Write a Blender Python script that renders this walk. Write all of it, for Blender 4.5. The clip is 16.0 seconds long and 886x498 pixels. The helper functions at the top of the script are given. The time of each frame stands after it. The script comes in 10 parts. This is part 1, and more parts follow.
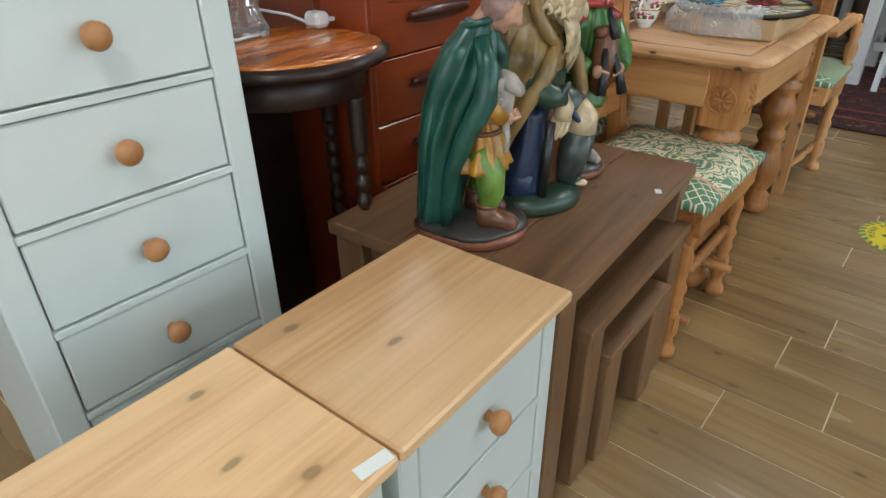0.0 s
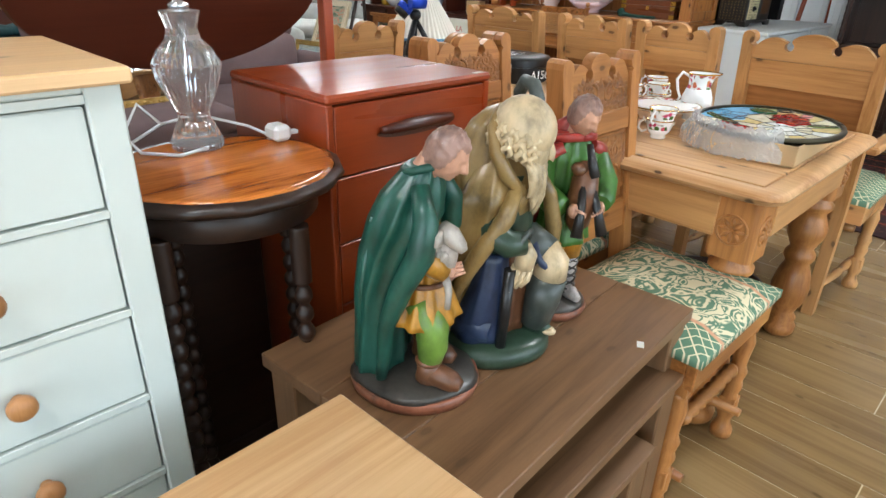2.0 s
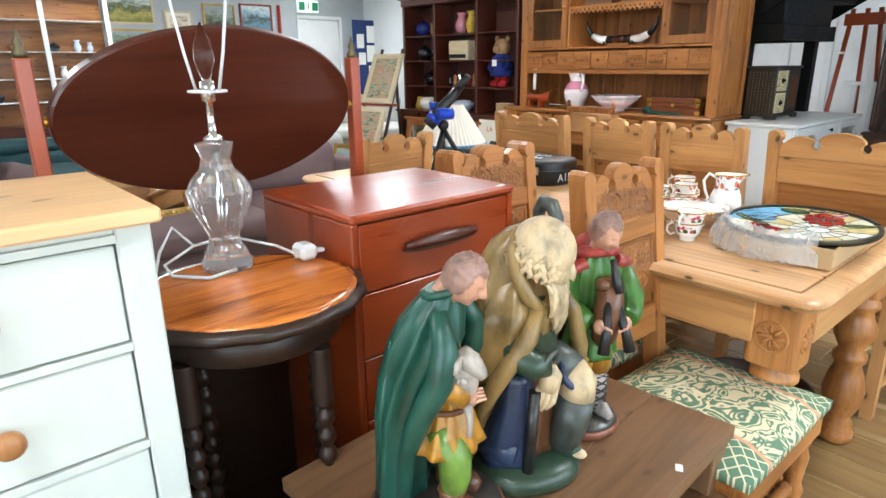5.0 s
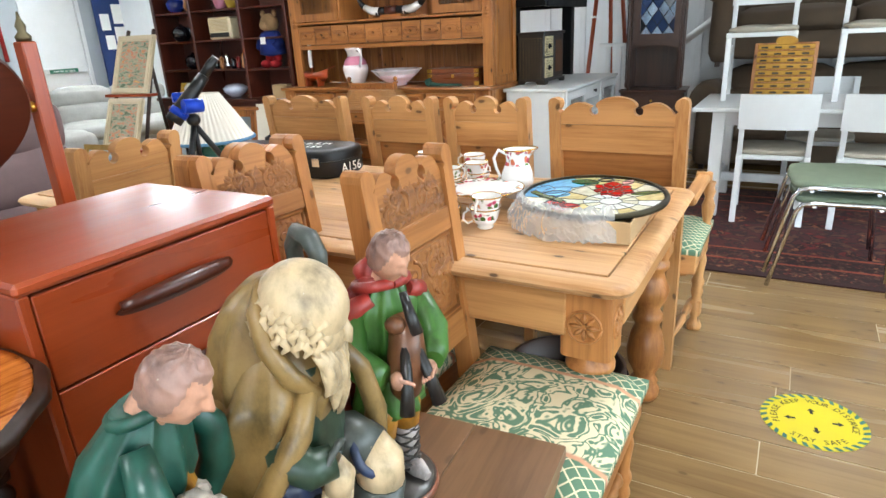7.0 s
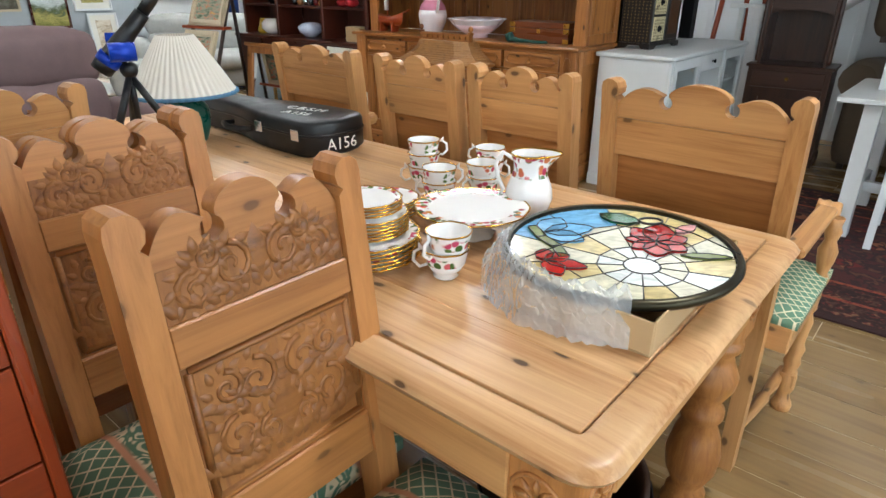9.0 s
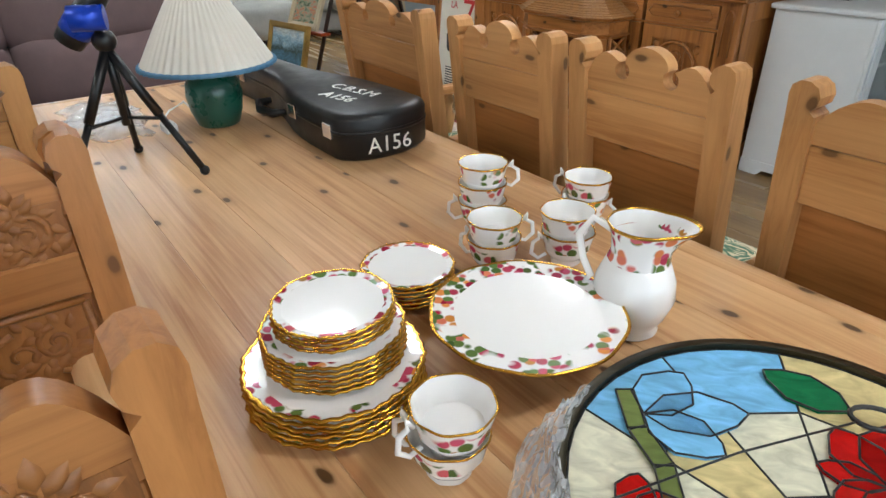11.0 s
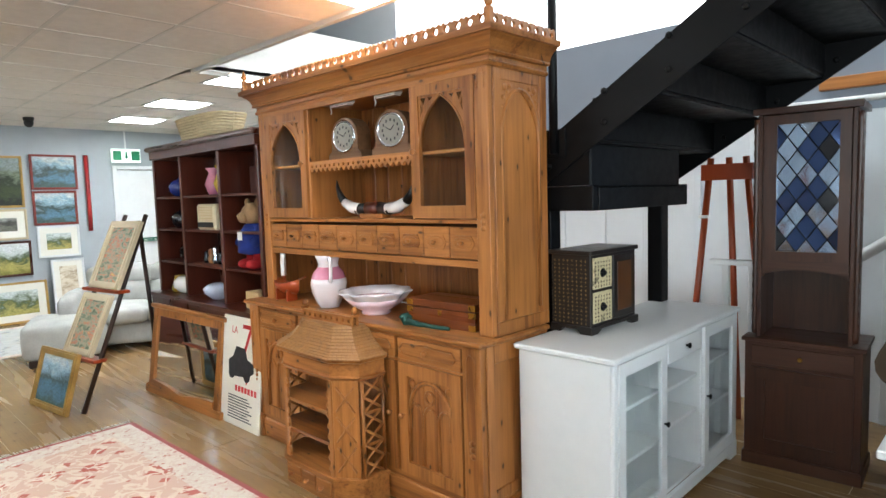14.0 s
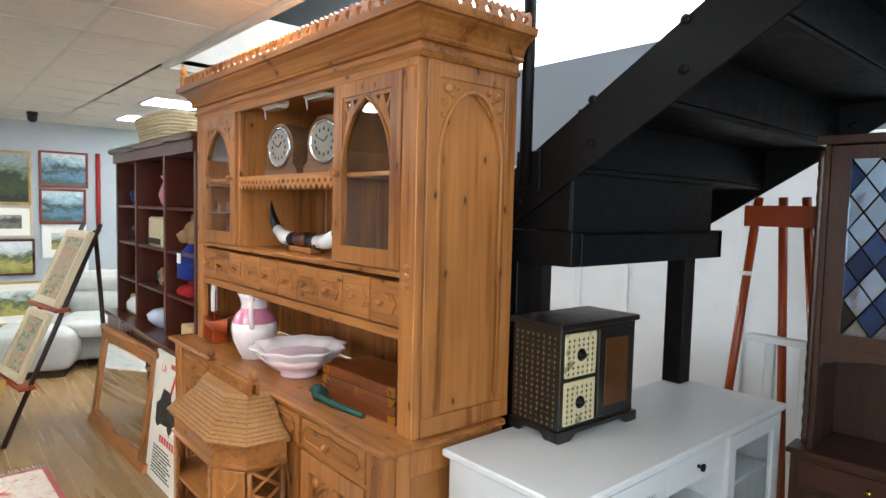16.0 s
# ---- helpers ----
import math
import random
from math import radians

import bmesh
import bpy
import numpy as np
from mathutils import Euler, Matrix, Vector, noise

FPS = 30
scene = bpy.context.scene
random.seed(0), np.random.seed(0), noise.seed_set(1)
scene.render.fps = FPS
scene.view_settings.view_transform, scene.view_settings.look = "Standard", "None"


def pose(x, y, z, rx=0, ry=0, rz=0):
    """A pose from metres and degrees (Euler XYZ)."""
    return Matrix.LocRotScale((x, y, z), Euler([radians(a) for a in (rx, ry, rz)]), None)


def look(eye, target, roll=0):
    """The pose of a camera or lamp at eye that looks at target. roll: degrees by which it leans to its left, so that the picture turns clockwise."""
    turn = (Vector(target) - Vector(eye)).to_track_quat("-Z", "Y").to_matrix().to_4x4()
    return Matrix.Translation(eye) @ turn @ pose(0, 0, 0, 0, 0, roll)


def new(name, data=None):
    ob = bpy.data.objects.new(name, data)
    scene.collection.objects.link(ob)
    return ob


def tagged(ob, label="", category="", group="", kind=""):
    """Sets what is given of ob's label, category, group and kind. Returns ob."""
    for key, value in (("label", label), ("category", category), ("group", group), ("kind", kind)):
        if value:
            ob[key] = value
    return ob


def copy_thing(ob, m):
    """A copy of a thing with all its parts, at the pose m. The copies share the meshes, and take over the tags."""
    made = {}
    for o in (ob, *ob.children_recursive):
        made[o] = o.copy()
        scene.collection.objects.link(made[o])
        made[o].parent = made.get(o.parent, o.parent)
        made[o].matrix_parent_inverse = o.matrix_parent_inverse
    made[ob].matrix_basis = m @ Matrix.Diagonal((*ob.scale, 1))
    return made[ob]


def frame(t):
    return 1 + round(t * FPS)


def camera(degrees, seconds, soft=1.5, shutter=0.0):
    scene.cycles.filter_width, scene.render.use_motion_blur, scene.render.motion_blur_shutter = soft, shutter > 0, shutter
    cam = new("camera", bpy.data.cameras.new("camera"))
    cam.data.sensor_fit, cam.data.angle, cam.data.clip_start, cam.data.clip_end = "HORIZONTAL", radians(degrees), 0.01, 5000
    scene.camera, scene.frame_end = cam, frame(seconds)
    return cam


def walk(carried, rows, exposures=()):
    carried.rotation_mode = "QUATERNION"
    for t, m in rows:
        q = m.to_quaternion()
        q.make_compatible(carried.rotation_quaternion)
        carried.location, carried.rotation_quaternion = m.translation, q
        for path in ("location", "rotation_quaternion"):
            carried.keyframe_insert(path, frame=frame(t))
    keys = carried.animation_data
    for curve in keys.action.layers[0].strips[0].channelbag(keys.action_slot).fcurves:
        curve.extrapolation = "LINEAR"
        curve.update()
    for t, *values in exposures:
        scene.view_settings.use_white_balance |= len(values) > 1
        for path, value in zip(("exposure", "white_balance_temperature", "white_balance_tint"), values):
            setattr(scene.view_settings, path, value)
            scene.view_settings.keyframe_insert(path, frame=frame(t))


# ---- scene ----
cam = camera(71.8, 16.0)
PATH = [
    (0, (0.872, 1.047, 1.169), (-0.252, 2.367, 0.171), -0.7),
    (0.5, (0.812, 1.146, 1.197), (-0.3, 2.5, 0.234), -0.1),
    (1, (0.799, 1.203, 1.226), (-0.345, 2.565, 0.313), 0.6),
    (1.5, (0.836, 1.268, 1.244), (-0.34, 2.624, 0.361), 2.7),
    (2, (0.866, 1.319, 1.268), (-0.409, 2.603, 0.415), 1.7),
    (2.5, (0.874, 1.346, 1.289), (-0.457, 2.606, 0.488), 1.3),
    (3, (0.876, 1.355, 1.308), (-0.481, 2.62, 0.56), 0.2),
    (3.5, (0.873, 1.348, 1.316), (-0.561, 2.594, 0.691), -0.5),
    (3.7, (0.87, 1.344, 1.319), (-0.591, 2.574, 0.725), -0.6),
    (5.8, (0.866, 1.388, 1.316), (-0.487, 2.733, 0.714), -1.3),
    (6, (0.86, 1.41, 1.316), (-0.417, 2.807, 0.67), -1.3),
    (6.5, (0.804, 1.508, 1.306), (-0.326, 3.002, 0.606), -1.6),
    (7, (0.721, 1.643, 1.311), (-0.225, 3.273, 0.642), -3.0),
    (7.5, (0.7, 1.807, 1.313), (-0.259, 3.428, 0.641), -2.9),
    (8, (0.715, 1.999, 1.315), (-0.328, 3.553, 0.608), 0.7),
    (8.2, (0.702, 2.061, 1.306), (-0.352, 3.597, 0.578), 0.6),
    (10.3, (0.516, 2.753, 1.288), (-0.859, 3.796, 0.278), -0.1),
    (10.5, (0.456, 2.784, 1.293), (-0.912, 3.805, 0.251), -0.4),
    (11, (0.352, 2.871, 1.287), (-1.055, 3.912, 0.32), -0.9),
    (11.5, (0.317, 2.972, 1.285), (-1.095, 4.121, 0.458), -2.5),
    (12, (0.364, 3.092, 1.314), (-1.117, 4.255, 0.64), -1.6),
    (12.5, (0.458, 3.263, 1.361), (-0.962, 4.547, 0.785), -1.0),
    (13, (0.449, 3.495, 1.427), (-0.846, 4.97, 1.042), -2.1),
    (13.5, (0.385, 3.687, 1.517), (-0.89, 5.212, 1.291), -2.4),
    (14, (0.444, 3.895, 1.549), (-0.942, 5.327, 1.378), -1.7),
    (14.5, (0.512, 4.102, 1.58), (-0.95, 5.441, 1.321), -0.9),
    (15, (0.441, 4.324, 1.588), (-0.967, 5.717, 1.313), 2.3),
    (15.5, (0.321, 4.555, 1.644), (-1.109, 5.939, 1.444), 0.8),
    (16, (0.209, 4.815, 1.647), (-1.302, 6.119, 1.516), 1.4),
]
walk(cam, [(t, look(eye, target, roll)) for t, eye, target, roll in PATH], exposures=((0, -0.78), (0.8, -0.36), (2, -0.18), (3.5, 0.0), (6, 0.22), (7, 0.20), (8, 0.03), (10, -0.46), (11.6, -0.56), (12.2, -0.33), (13, 0.25), (16, 0.32)))

# ---- world and light ----
world = bpy.data.worlds.new("world")
scene.world = world
world.use_nodes = True
_bg = world.node_tree.nodes["Background"]
_sky = world.node_tree.nodes.new("ShaderNodeTexSky")
_sky.sky_type = "NISHITA"
_sky.sun_disc = False
_sky.sun_elevation = radians(40)
_sky.sun_rotation = radians(200)
world.node_tree.links.new(_sky.outputs[0], _bg.inputs[0])
_bg.inputs[1].default_value = 0.12


def area_lamp(name, size_x, size_y, power, eye, target, color=(1, 1, 1)):
    data = bpy.data.lights.new(name, "AREA")
    data.shape, data.size, data.size_y = "RECTANGLE", size_x, size_y
    data.energy, data.color = power, color
    ob = new(name, data)
    ob.matrix_world = look(eye, target)
    return ob


# shop window behind the start of the walk, the side window, and the roof light above the stair
area_lamp("shop_window_light", 6.0, 2.2, 200, (3.0, -2.9, 1.6), (1.5, 3, 0.9), (0.74, 0.89, 1.0))
area_lamp("street_window_light", 6.0, 2.0, 185, (4.9, 3.5, 1.7), (0, 4, 0.8), (0.74, 0.89, 1.0))
area_lamp("roof_light", 4.0, 1.8, 45, (-2.2, 7.5, 4.2), (-2.2, 7.4, 0), (0.84, 0.93, 1.0))


# ---- materials ----
def mat_base(name):
    m = bpy.data.materials.new(name)
    m.use_nodes = True
    nt = m.node_tree
    return m, nt, nt.nodes["Principled BSDF"]


def lin(c):
    """sRGB 0..1 triple to linear."""
    return tuple(x / 12.92 if x <= 0.04045 else ((x + 0.055) / 1.055) ** 2.4 for x in c)


def node(nt, kind, **inputs):
    n = nt.nodes.new(kind)
    for k, v in inputs.items():
        n.inputs[k.replace("_", " ")].default_value = v
    return n


def ramp(nt, fac, stops):
    r = nt.nodes.new("ShaderNodeValToRGB")
    els = r.color_ramp.elements
    while len(els) < len(stops):
        els.new(0.5)
    for e, (p, c) in zip(els, stops):
        e.position, e.color = p, (*c, 1)
    nt.links.new(fac, r.inputs[0])
    return r.outputs[0]


def coords(nt, scale, jitter=True):
    """Object coordinates in metres, shifted at random from object to object."""
    tc = nt.nodes.new("ShaderNodeTexCoord")
    mp = nt.nodes.new("ShaderNodeMapping")
    mp.inputs["Scale"].default_value = scale
    nt.links.new(tc.outputs["Object"], mp.inputs["Vector"])
    if jitter:
        oi = nt.nodes.new("ShaderNodeObjectInfo")
        mu = nt.nodes.new("ShaderNodeVectorMath")
        mu.operation = "SCALE"
        mu.inputs[0].default_value = (7.3, 4.1, 9.7)
        nt.links.new(oi.outputs["Random"], mu.inputs["Scale"])
        nt.links.new(mu.outputs[0], mp.inputs["Location"])
    return mp.outputs[0]


def mixc(nt, fac, a, b, mode="MIX"):
    m = nt.nodes.new("ShaderNodeMix")
    m.data_type, m.blend_type = "RGBA", mode
    for sock, v in ((m.inputs["Factor"], fac), (m.inputs[6], a), (m.inputs[7], b)):
        if isinstance(v, (int, float)):
            sock.default_value = v
        elif isinstance(v, tuple):
            sock.default_value = (*v, 1) if len(v) == 3 else v
        else:
            nt.links.new(v, sock)
    return m.outputs[2]


def bump(nt, bsdf, height, strength=0.2, distance=0.002):
    b = nt.nodes.new("ShaderNodeBump")
    b.inputs["Strength"].default_value, b.inputs["Distance"].default_value = strength, distance
    nt.links.new(height, b.inputs["Height"])
    nt.links.new(b.outputs[0], bsdf.inputs["Normal"])


def wood(name, light, dark, axis="x", rough=0.45, fine=40.0, along=2.0, knots=0.0, relief=0.15, contrast=1.0, coat=0.0, sparse=0.52):
    """Timber with its grain along one axis of the thing; knots from 0 to 1."""
    m, nt, bs = mat_base(name)
    L = nt.links
    light, dark = lin(light), lin(dark)
    sc = [fine] * 3
    sc["xyz".index(axis)] = along
    v = coords(nt, tuple(sc))
    n1 = node(nt, "ShaderNodeTexNoise", Scale=1.6, Detail=7.0, Roughness=0.66, Distortion=0.5)
    L.new(v, n1.inputs["Vector"])
    sc2 = [fine * 0.16] * 3
    sc2["xyz".index(axis)] = along * 0.35
    v2 = coords(nt, tuple(sc2))
    n2 = node(nt, "ShaderNodeTexNoise", Scale=1.0, Detail=3.0, Roughness=0.5, Distortion=1.2)
    L.new(v2, n2.inputs["Vector"])
    ad = nt.nodes.new("ShaderNodeMath")
    ad.operation = "ADD"
    mu = nt.nodes.new("ShaderNodeMath")
    mu.operation = "MULTIPLY"
    mu.inputs[1].default_value = 0.5
    L.new(n1.outputs[0], ad.inputs[0])
    L.new(n2.outputs[0], ad.inputs[1])
    L.new(ad.outputs[0], mu.inputs[0])
    mid = tuple((a * 0.65 + b * 0.35) for a, b in zip(light, dark))
    w = 0.17 / contrast
    col = ramp(nt, mu.outputs[0], [(0.5 - w, dark), (0.5, mid), (0.5 + w, light)])
    if knots > 0:
        tcx = nt.nodes.new("ShaderNodeSeparateXYZ")
        L.new(coords(nt, (1, 1, 1)), tcx.inputs[0])
        oth = [i for i in range(3) if i != "xyz".index(axis)]
        su = nt.nodes.new("ShaderNodeMath")
        su.operation = "ADD"
        L.new(tcx.outputs[oth[0]], su.inputs[0])
        L.new(tcx.outputs[oth[1]], su.inputs[1])
        cm = nt.nodes.new("ShaderNodeCombineXYZ")
        L.new(tcx.outputs["xyz".index(axis)], cm.inputs[0])
        L.new(su.outputs[0], cm.inputs[1])
        mk = nt.nodes.new("ShaderNodeMapping")
        mk.inputs["Scale"].default_value = (5.0, 10.0, 1.0)
        L.new(cm.outputs[0], mk.inputs["Vector"])
        wob = node(nt, "ShaderNodeTexNoise", Scale=3.0, Detail=2.0)
        L.new(mk.outputs[0], wob.inputs["Vector"])
        mixv = nt.nodes.new("ShaderNodeMix")
        mixv.data_type = "VECTOR"
        mixv.inputs["Factor"].default_value = 0.1
        L.new(mk.outputs[0], mixv.inputs[4])
        L.new(wob.outputs["Color"], mixv.inputs[5])
        vo = node(nt, "ShaderNodeTexVoronoi", Scale=1.0)
        vo.voronoi_dimensions = "2D"
        L.new(mixv.outputs[1], vo.inputs["Vector"])
        few = nt.nodes.new("ShaderNodeSeparateColor")
        L.new(vo.outputs["Color"], few.inputs[0])
        keep = ramp(nt, few.outputs[0], [(sparse, (0, 0, 0)), (sparse + 0.03, (1, 1, 1))])
        kfac = ramp(nt, vo.outputs["Distance"], [(0.045, (knots, knots, knots)), (0.062, (knots * 0.45,) * 3), (0.085, (knots * 0.15,) * 3), (0.2, (0, 0, 0))])
        kfac = mixc(nt, 1.0, kfac, keep, "MULTIPLY")
        kdark = tuple(c * 0.22 for c in dark)
        col = mixc(nt, kfac, col, kdark)
    big = node(nt, "ShaderNodeTexNoise", Scale=2.3, Detail=2.0)
    L.new(coords(nt, (1, 1, 1)), big.inputs["Vector"])
    tone = ramp(nt, big.outputs[0], [(0.3, (0.84, 0.82, 0.8)), (0.7, (1.08, 1.08, 1.08))])
    col = mixc(nt, 1.0, col, tone, "MULTIPLY")
    oi = nt.nodes.new("ShaderNodeObjectInfo")
    tint = ramp(nt, oi.outputs["Random"], [(0.0, (0.92, 0.91, 0.9)), (1.0, (1.05, 1.05, 1.05))])
    col = mixc(nt, 1.0, col, tint, "MULTIPLY")
    L.new(col, bs.inputs["Base Color"])
    rr = ramp(nt, n2.outputs[0], [(0.3, (rough * 0.8,) * 3), (0.7, (min(1, rough * 1.2),) * 3)])
    L.new(rr, bs.inputs["Roughness"])
    bs.inputs["Coat Weight"].default_value = coat
    bs.inputs["Coat Roughness"].default_value = 0.12
    bump(nt, bs, n1.outputs[0], relief, 0.001)
    return m


def plain(name, color, rough=0.5, metal=0.0, vary=0.08, scale=18.0, relief=0.06, coat=0.0, stain=None):
    """Paint, metal, plastic, plaster or cloth with a little unevenness at two scales."""
    m, nt, bs = mat_base(name)
    L = nt.links
    c = lin(color)
    n1 = node(nt, "ShaderNodeTexNoise", Scale=scale, Detail=5.0, Roughness=0.6)
    n2 = node(nt, "ShaderNodeTexNoise", Scale=scale * 0.12, Detail=3.0)
    v = coords(nt, (1, 1, 1))
    L.new(v, n1.inputs["Vector"])
    L.new(v, n2.inputs["Vector"])
    lo, hi = tuple(x * (1 - vary) for x in c), tuple(min(1, x * (1 + vary)) for x in c)
    col = ramp(nt, n2.outputs[0], [(0.3, lo), (0.7, hi)])
    fine = ramp(nt, n1.outputs[0], [(0.3, (1 - vary * 0.7,) * 3), (0.7, (1 + vary * 0.4,) * 3)])
    col = mixc(nt, 1.0, col, fine, "MULTIPLY")
    if stain:
        sf = ramp(nt, n1.outputs[0], [(0.58, (0, 0, 0)), (0.68, (0.8, 0.8, 0.8))])
        col = mixc(nt, sf, col, lin(stain))
    L.new(col, bs.inputs["Base Color"])
    L.new(ramp(nt, n1.outputs[0], [(0.3, (max(0.03, rough - 0.07),) * 3), (0.7, (min(1, rough + 0.07),) * 3)]), bs.inputs["Roughness"])
    bs.inputs["Metallic"].default_value = metal
    bs.inputs["Coat Weight"].default_value = coat
    bs.inputs["Coat Roughness"].default_value = 0.08
    bump(nt, bs, n1.outputs[0], relief, 0.002)
    return m


def glow(name, color, strength):
    m, nt, bs = mat_base(name)
    bs.inputs["Emission Color"].default_value = (*color, 1)
    bs.inputs["Emission Strength"].default_value = strength
    bs.inputs["Base Color"].default_value = (0.8, 0.8, 0.8, 1)
    return m


def glass(name, color=(1, 1, 1), rough=0.02, ior=1.45):
    m, nt, bs = mat_base(name)
    bs.inputs["Base Color"].default_value = (*color, 1)
    bs.inputs["Transmission Weight"].default_value = 1.0
    bs.inputs["Roughness"].default_value = rough
    bs.inputs["IOR"].default_value = ior
    return m


def mirror_mat(name):
    m, nt, bs = mat_base(name)
    bs.inputs["Base Color"].default_value = (0.8, 0.82, 0.82, 1)
    bs.inputs["Metallic"].default_value = 1.0
    bs.inputs["Roughness"].default_value = 0.03
    return m


def landscape(name, stops, scale=7.0, rough=0.5):
    """A painted view: ground, horizon and sky in loose brushwork, bottom to top."""
    m, nt, bs = mat_base(name)
    L = nt.links
    tc = nt.nodes.new("ShaderNodeTexCoord")
    sp = nt.nodes.new("ShaderNodeSeparateXYZ")
    L.new(tc.outputs["Generated"], sp.inputs[0])
    n = node(nt, "ShaderNodeTexNoise", Scale=scale, Detail=6.0, Roughness=0.68, Distortion=0.5)
    L.new(coords(nt, (1, 1, 1.6)), n.inputs["Vector"])
    ma = nt.nodes.new("ShaderNodeMath")
    ma.operation = "MULTIPLY_ADD"
    ma.inputs[1].default_value = 0.9
    L.new(n.outputs[0], ma.inputs[0])
    ad = nt.nodes.new("ShaderNodeMath")
    ad.operation = "MULTIPLY_ADD"
    ad.inputs[1].default_value, ad.inputs[2].default_value = 0.85, -0.38
    L.new(sp.outputs[2], ad.inputs[0])
    L.new(ad.outputs[0], ma.inputs[2])
    k = len(stops)
    col = ramp(nt, ma.outputs[0], [(0.12 + 0.76 * i / (k - 1), lin(c)) for i, c in enumerate(stops)])
    f = node(nt, "ShaderNodeTexNoise", Scale=scale * 6, Detail=4.0, Roughness=0.7)
    L.new(coords(nt, (1, 1, 2.2)), f.inputs["Vector"])
    col = mixc(nt, 1.0, col, ramp(nt, f.outputs[0], [(0.3, (0.6, 0.6, 0.58)), (0.7, (1.25, 1.25, 1.2))]), "MULTIPLY")
    L.new(col, bs.inputs["Base Color"])
    bs.inputs["Roughness"].default_value = rough
    bump(nt, bs, f.outputs[0], 0.1, 0.001)
    return m


def daub(name, stops, scale=9.0, stretch=(1, 1, 2), rough=0.55):
    """Loose brushwork: patches of several colours."""
    m, nt, bs = mat_base(name)
    n = node(nt, "ShaderNodeTexNoise", Scale=scale, Detail=5.0, Roughness=0.65, Distortion=0.8)
    nt.links.new(coords(nt, stretch), n.inputs["Vector"])
    k = len(stops)
    col = ramp(nt, n.outputs[0], [(0.3 + 0.4 * i / max(1, k - 1), lin(c)) for i, c in enumerate(stops)])
    nt.links.new(col, bs.inputs["Base Color"])
    bs.inputs["Roughness"].default_value = rough
    bump(nt, bs, n.outputs[0], 0.1, 0.001)
    return m


PINE = {a: wood("pine_" + a, (0.855, 0.69, 0.505), (0.68, 0.475, 0.295), a, 0.34, 44, 1.3, 1.0, 0.12, 1.35, 0.0, 0.22) for a in "xyz"}
CHAIRPINE = {a: wood("chair_pine_" + a, (0.82, 0.615, 0.395), (0.64, 0.43, 0.235), a, 0.42, 40, 1.6, 0.85, 0.15, 1.2) for a in "xyz"}
# pine darkened in colour for the shade that lies in carving
CARVED = {a: wood("carved_pine_" + a, (0.66, 0.43, 0.22), (0.42, 0.245, 0.11), a, 0.42, 40, 2.2, 0.2, 0.3, 1.2) for a in "xyz"}
# deeper chair pine; part of its darkness is shade put into the colour
DARKPINE = {a: wood("dark_chair_pine_" + a, (0.75, 0.51, 0.285), (0.55, 0.335, 0.16), a, 0.4, 40, 1.8, 0.7, 0.15, 1.2) for a in "xyz"}
HONEY = {a: wood("dresser_pine_" + a, (0.71, 0.465, 0.24), (0.47, 0.27, 0.11), a, 0.38, 34, 1.4, 0.9, 0.14, 1.45) for a in "xyz"}
OAKTOP = {a: wood("oak_top_" + a, (0.94, 0.78, 0.59), (0.83, 0.645, 0.45), a, 0.36, 40, 1.2, 0.6, 0.1, 1.2) for a in "xyz"}
NEST = {a: wood("walnut_stain_" + a, (0.54, 0.40, 0.28), (0.37, 0.26, 0.17), a, 0.42, 32, 1.6, 0.4, 0.12) for a in "xyz"}
TEAK = {a: wood("teak_" + a, (0.66, 0.28, 0.12), (0.54, 0.20, 0.075), a, 0.32, 60, 1.6, 0, 0.05, 0.8, 0.25) for a in "xyz"}
MAHOG = {a: wood("mahogany_" + a, (0.34, 0.15, 0.09), (0.23, 0.09, 0.055), a, 0.32, 40, 1.8, 0, 0.06, 0.9, 0.2) for a in "xyz"}
DARKOAK = {a: wood("dark_oak_" + a, (0.22, 0.135, 0.09), (0.13, 0.075, 0.05), a, 0.42, 40, 2.0, 0, 0.15) for a in "xyz"}
OLDOAK = {a: wood("old_oak_" + a, (0.29, 0.165, 0.105), (0.17, 0.085, 0.055), a, 0.36, 40, 2.0, 0, 0.12, 1.1, 0.15) for a in "xyz"}
ROUNDTOP = wood("varnished_oak_top", (0.87, 0.51, 0.21), (0.54, 0.25, 0.075), "y", 0.22, 110, 7.0, 0, 0.25, 1.4, 0.5)
KNOBWOOD = wood("beech_knob", (0.74, 0.52, 0.33), (0.62, 0.41, 0.23), "z", 0.4, 60, 6, 0, 0.05)
CREAM = plain("cream_paint", (0.80, 0.82, 0.795), 0.45, vary=0.03)
WHITE = plain("white_paint", (0.86, 0.87, 0.87), 0.4, vary=0.03)
BLACKSTEEL = plain("black_steel_paint", (0.022, 0.023, 0.028), 0.5, vary=0.25, relief=0.1)
BLACKSTEEL.node_tree.nodes["Principled BSDF"].inputs["Specular IOR Level"].default_value = 0.2
DARKGAP = plain("dark_recess", (0.07, 0.055, 0.05), 0.8)
CHROME = plain("chrome", (0.85, 0.86, 0.88), 0.12, 1.0, 0.02, relief=0)
BRASS = plain("brass", (0.80, 0.62, 0.28), 0.3, 1.0, 0.1)
GILT = plain("gilt_frame", (0.72, 0.58, 0.33), 0.4, 0.5, 0.2, 60, 0.4)
BLACKPLASTIC = plain("black_plastic", (0.06, 0.06, 0.065), 0.4, vary=0.1)
BLUEPLASTIC = plain("blue_anodised", (0.05, 0.25, 0.72), 0.3, 0.3, 0.1)
PAPER = plain("white_label", (0.92, 0.92, 0.9), 0.6, vary=0.03)
CARD = plain("brown_card", (0.72, 0.60, 0.44), 0.7, vary=0.06)
CLEAR = glass("clear_glass", (1, 1, 1), 0.01, 1.22)
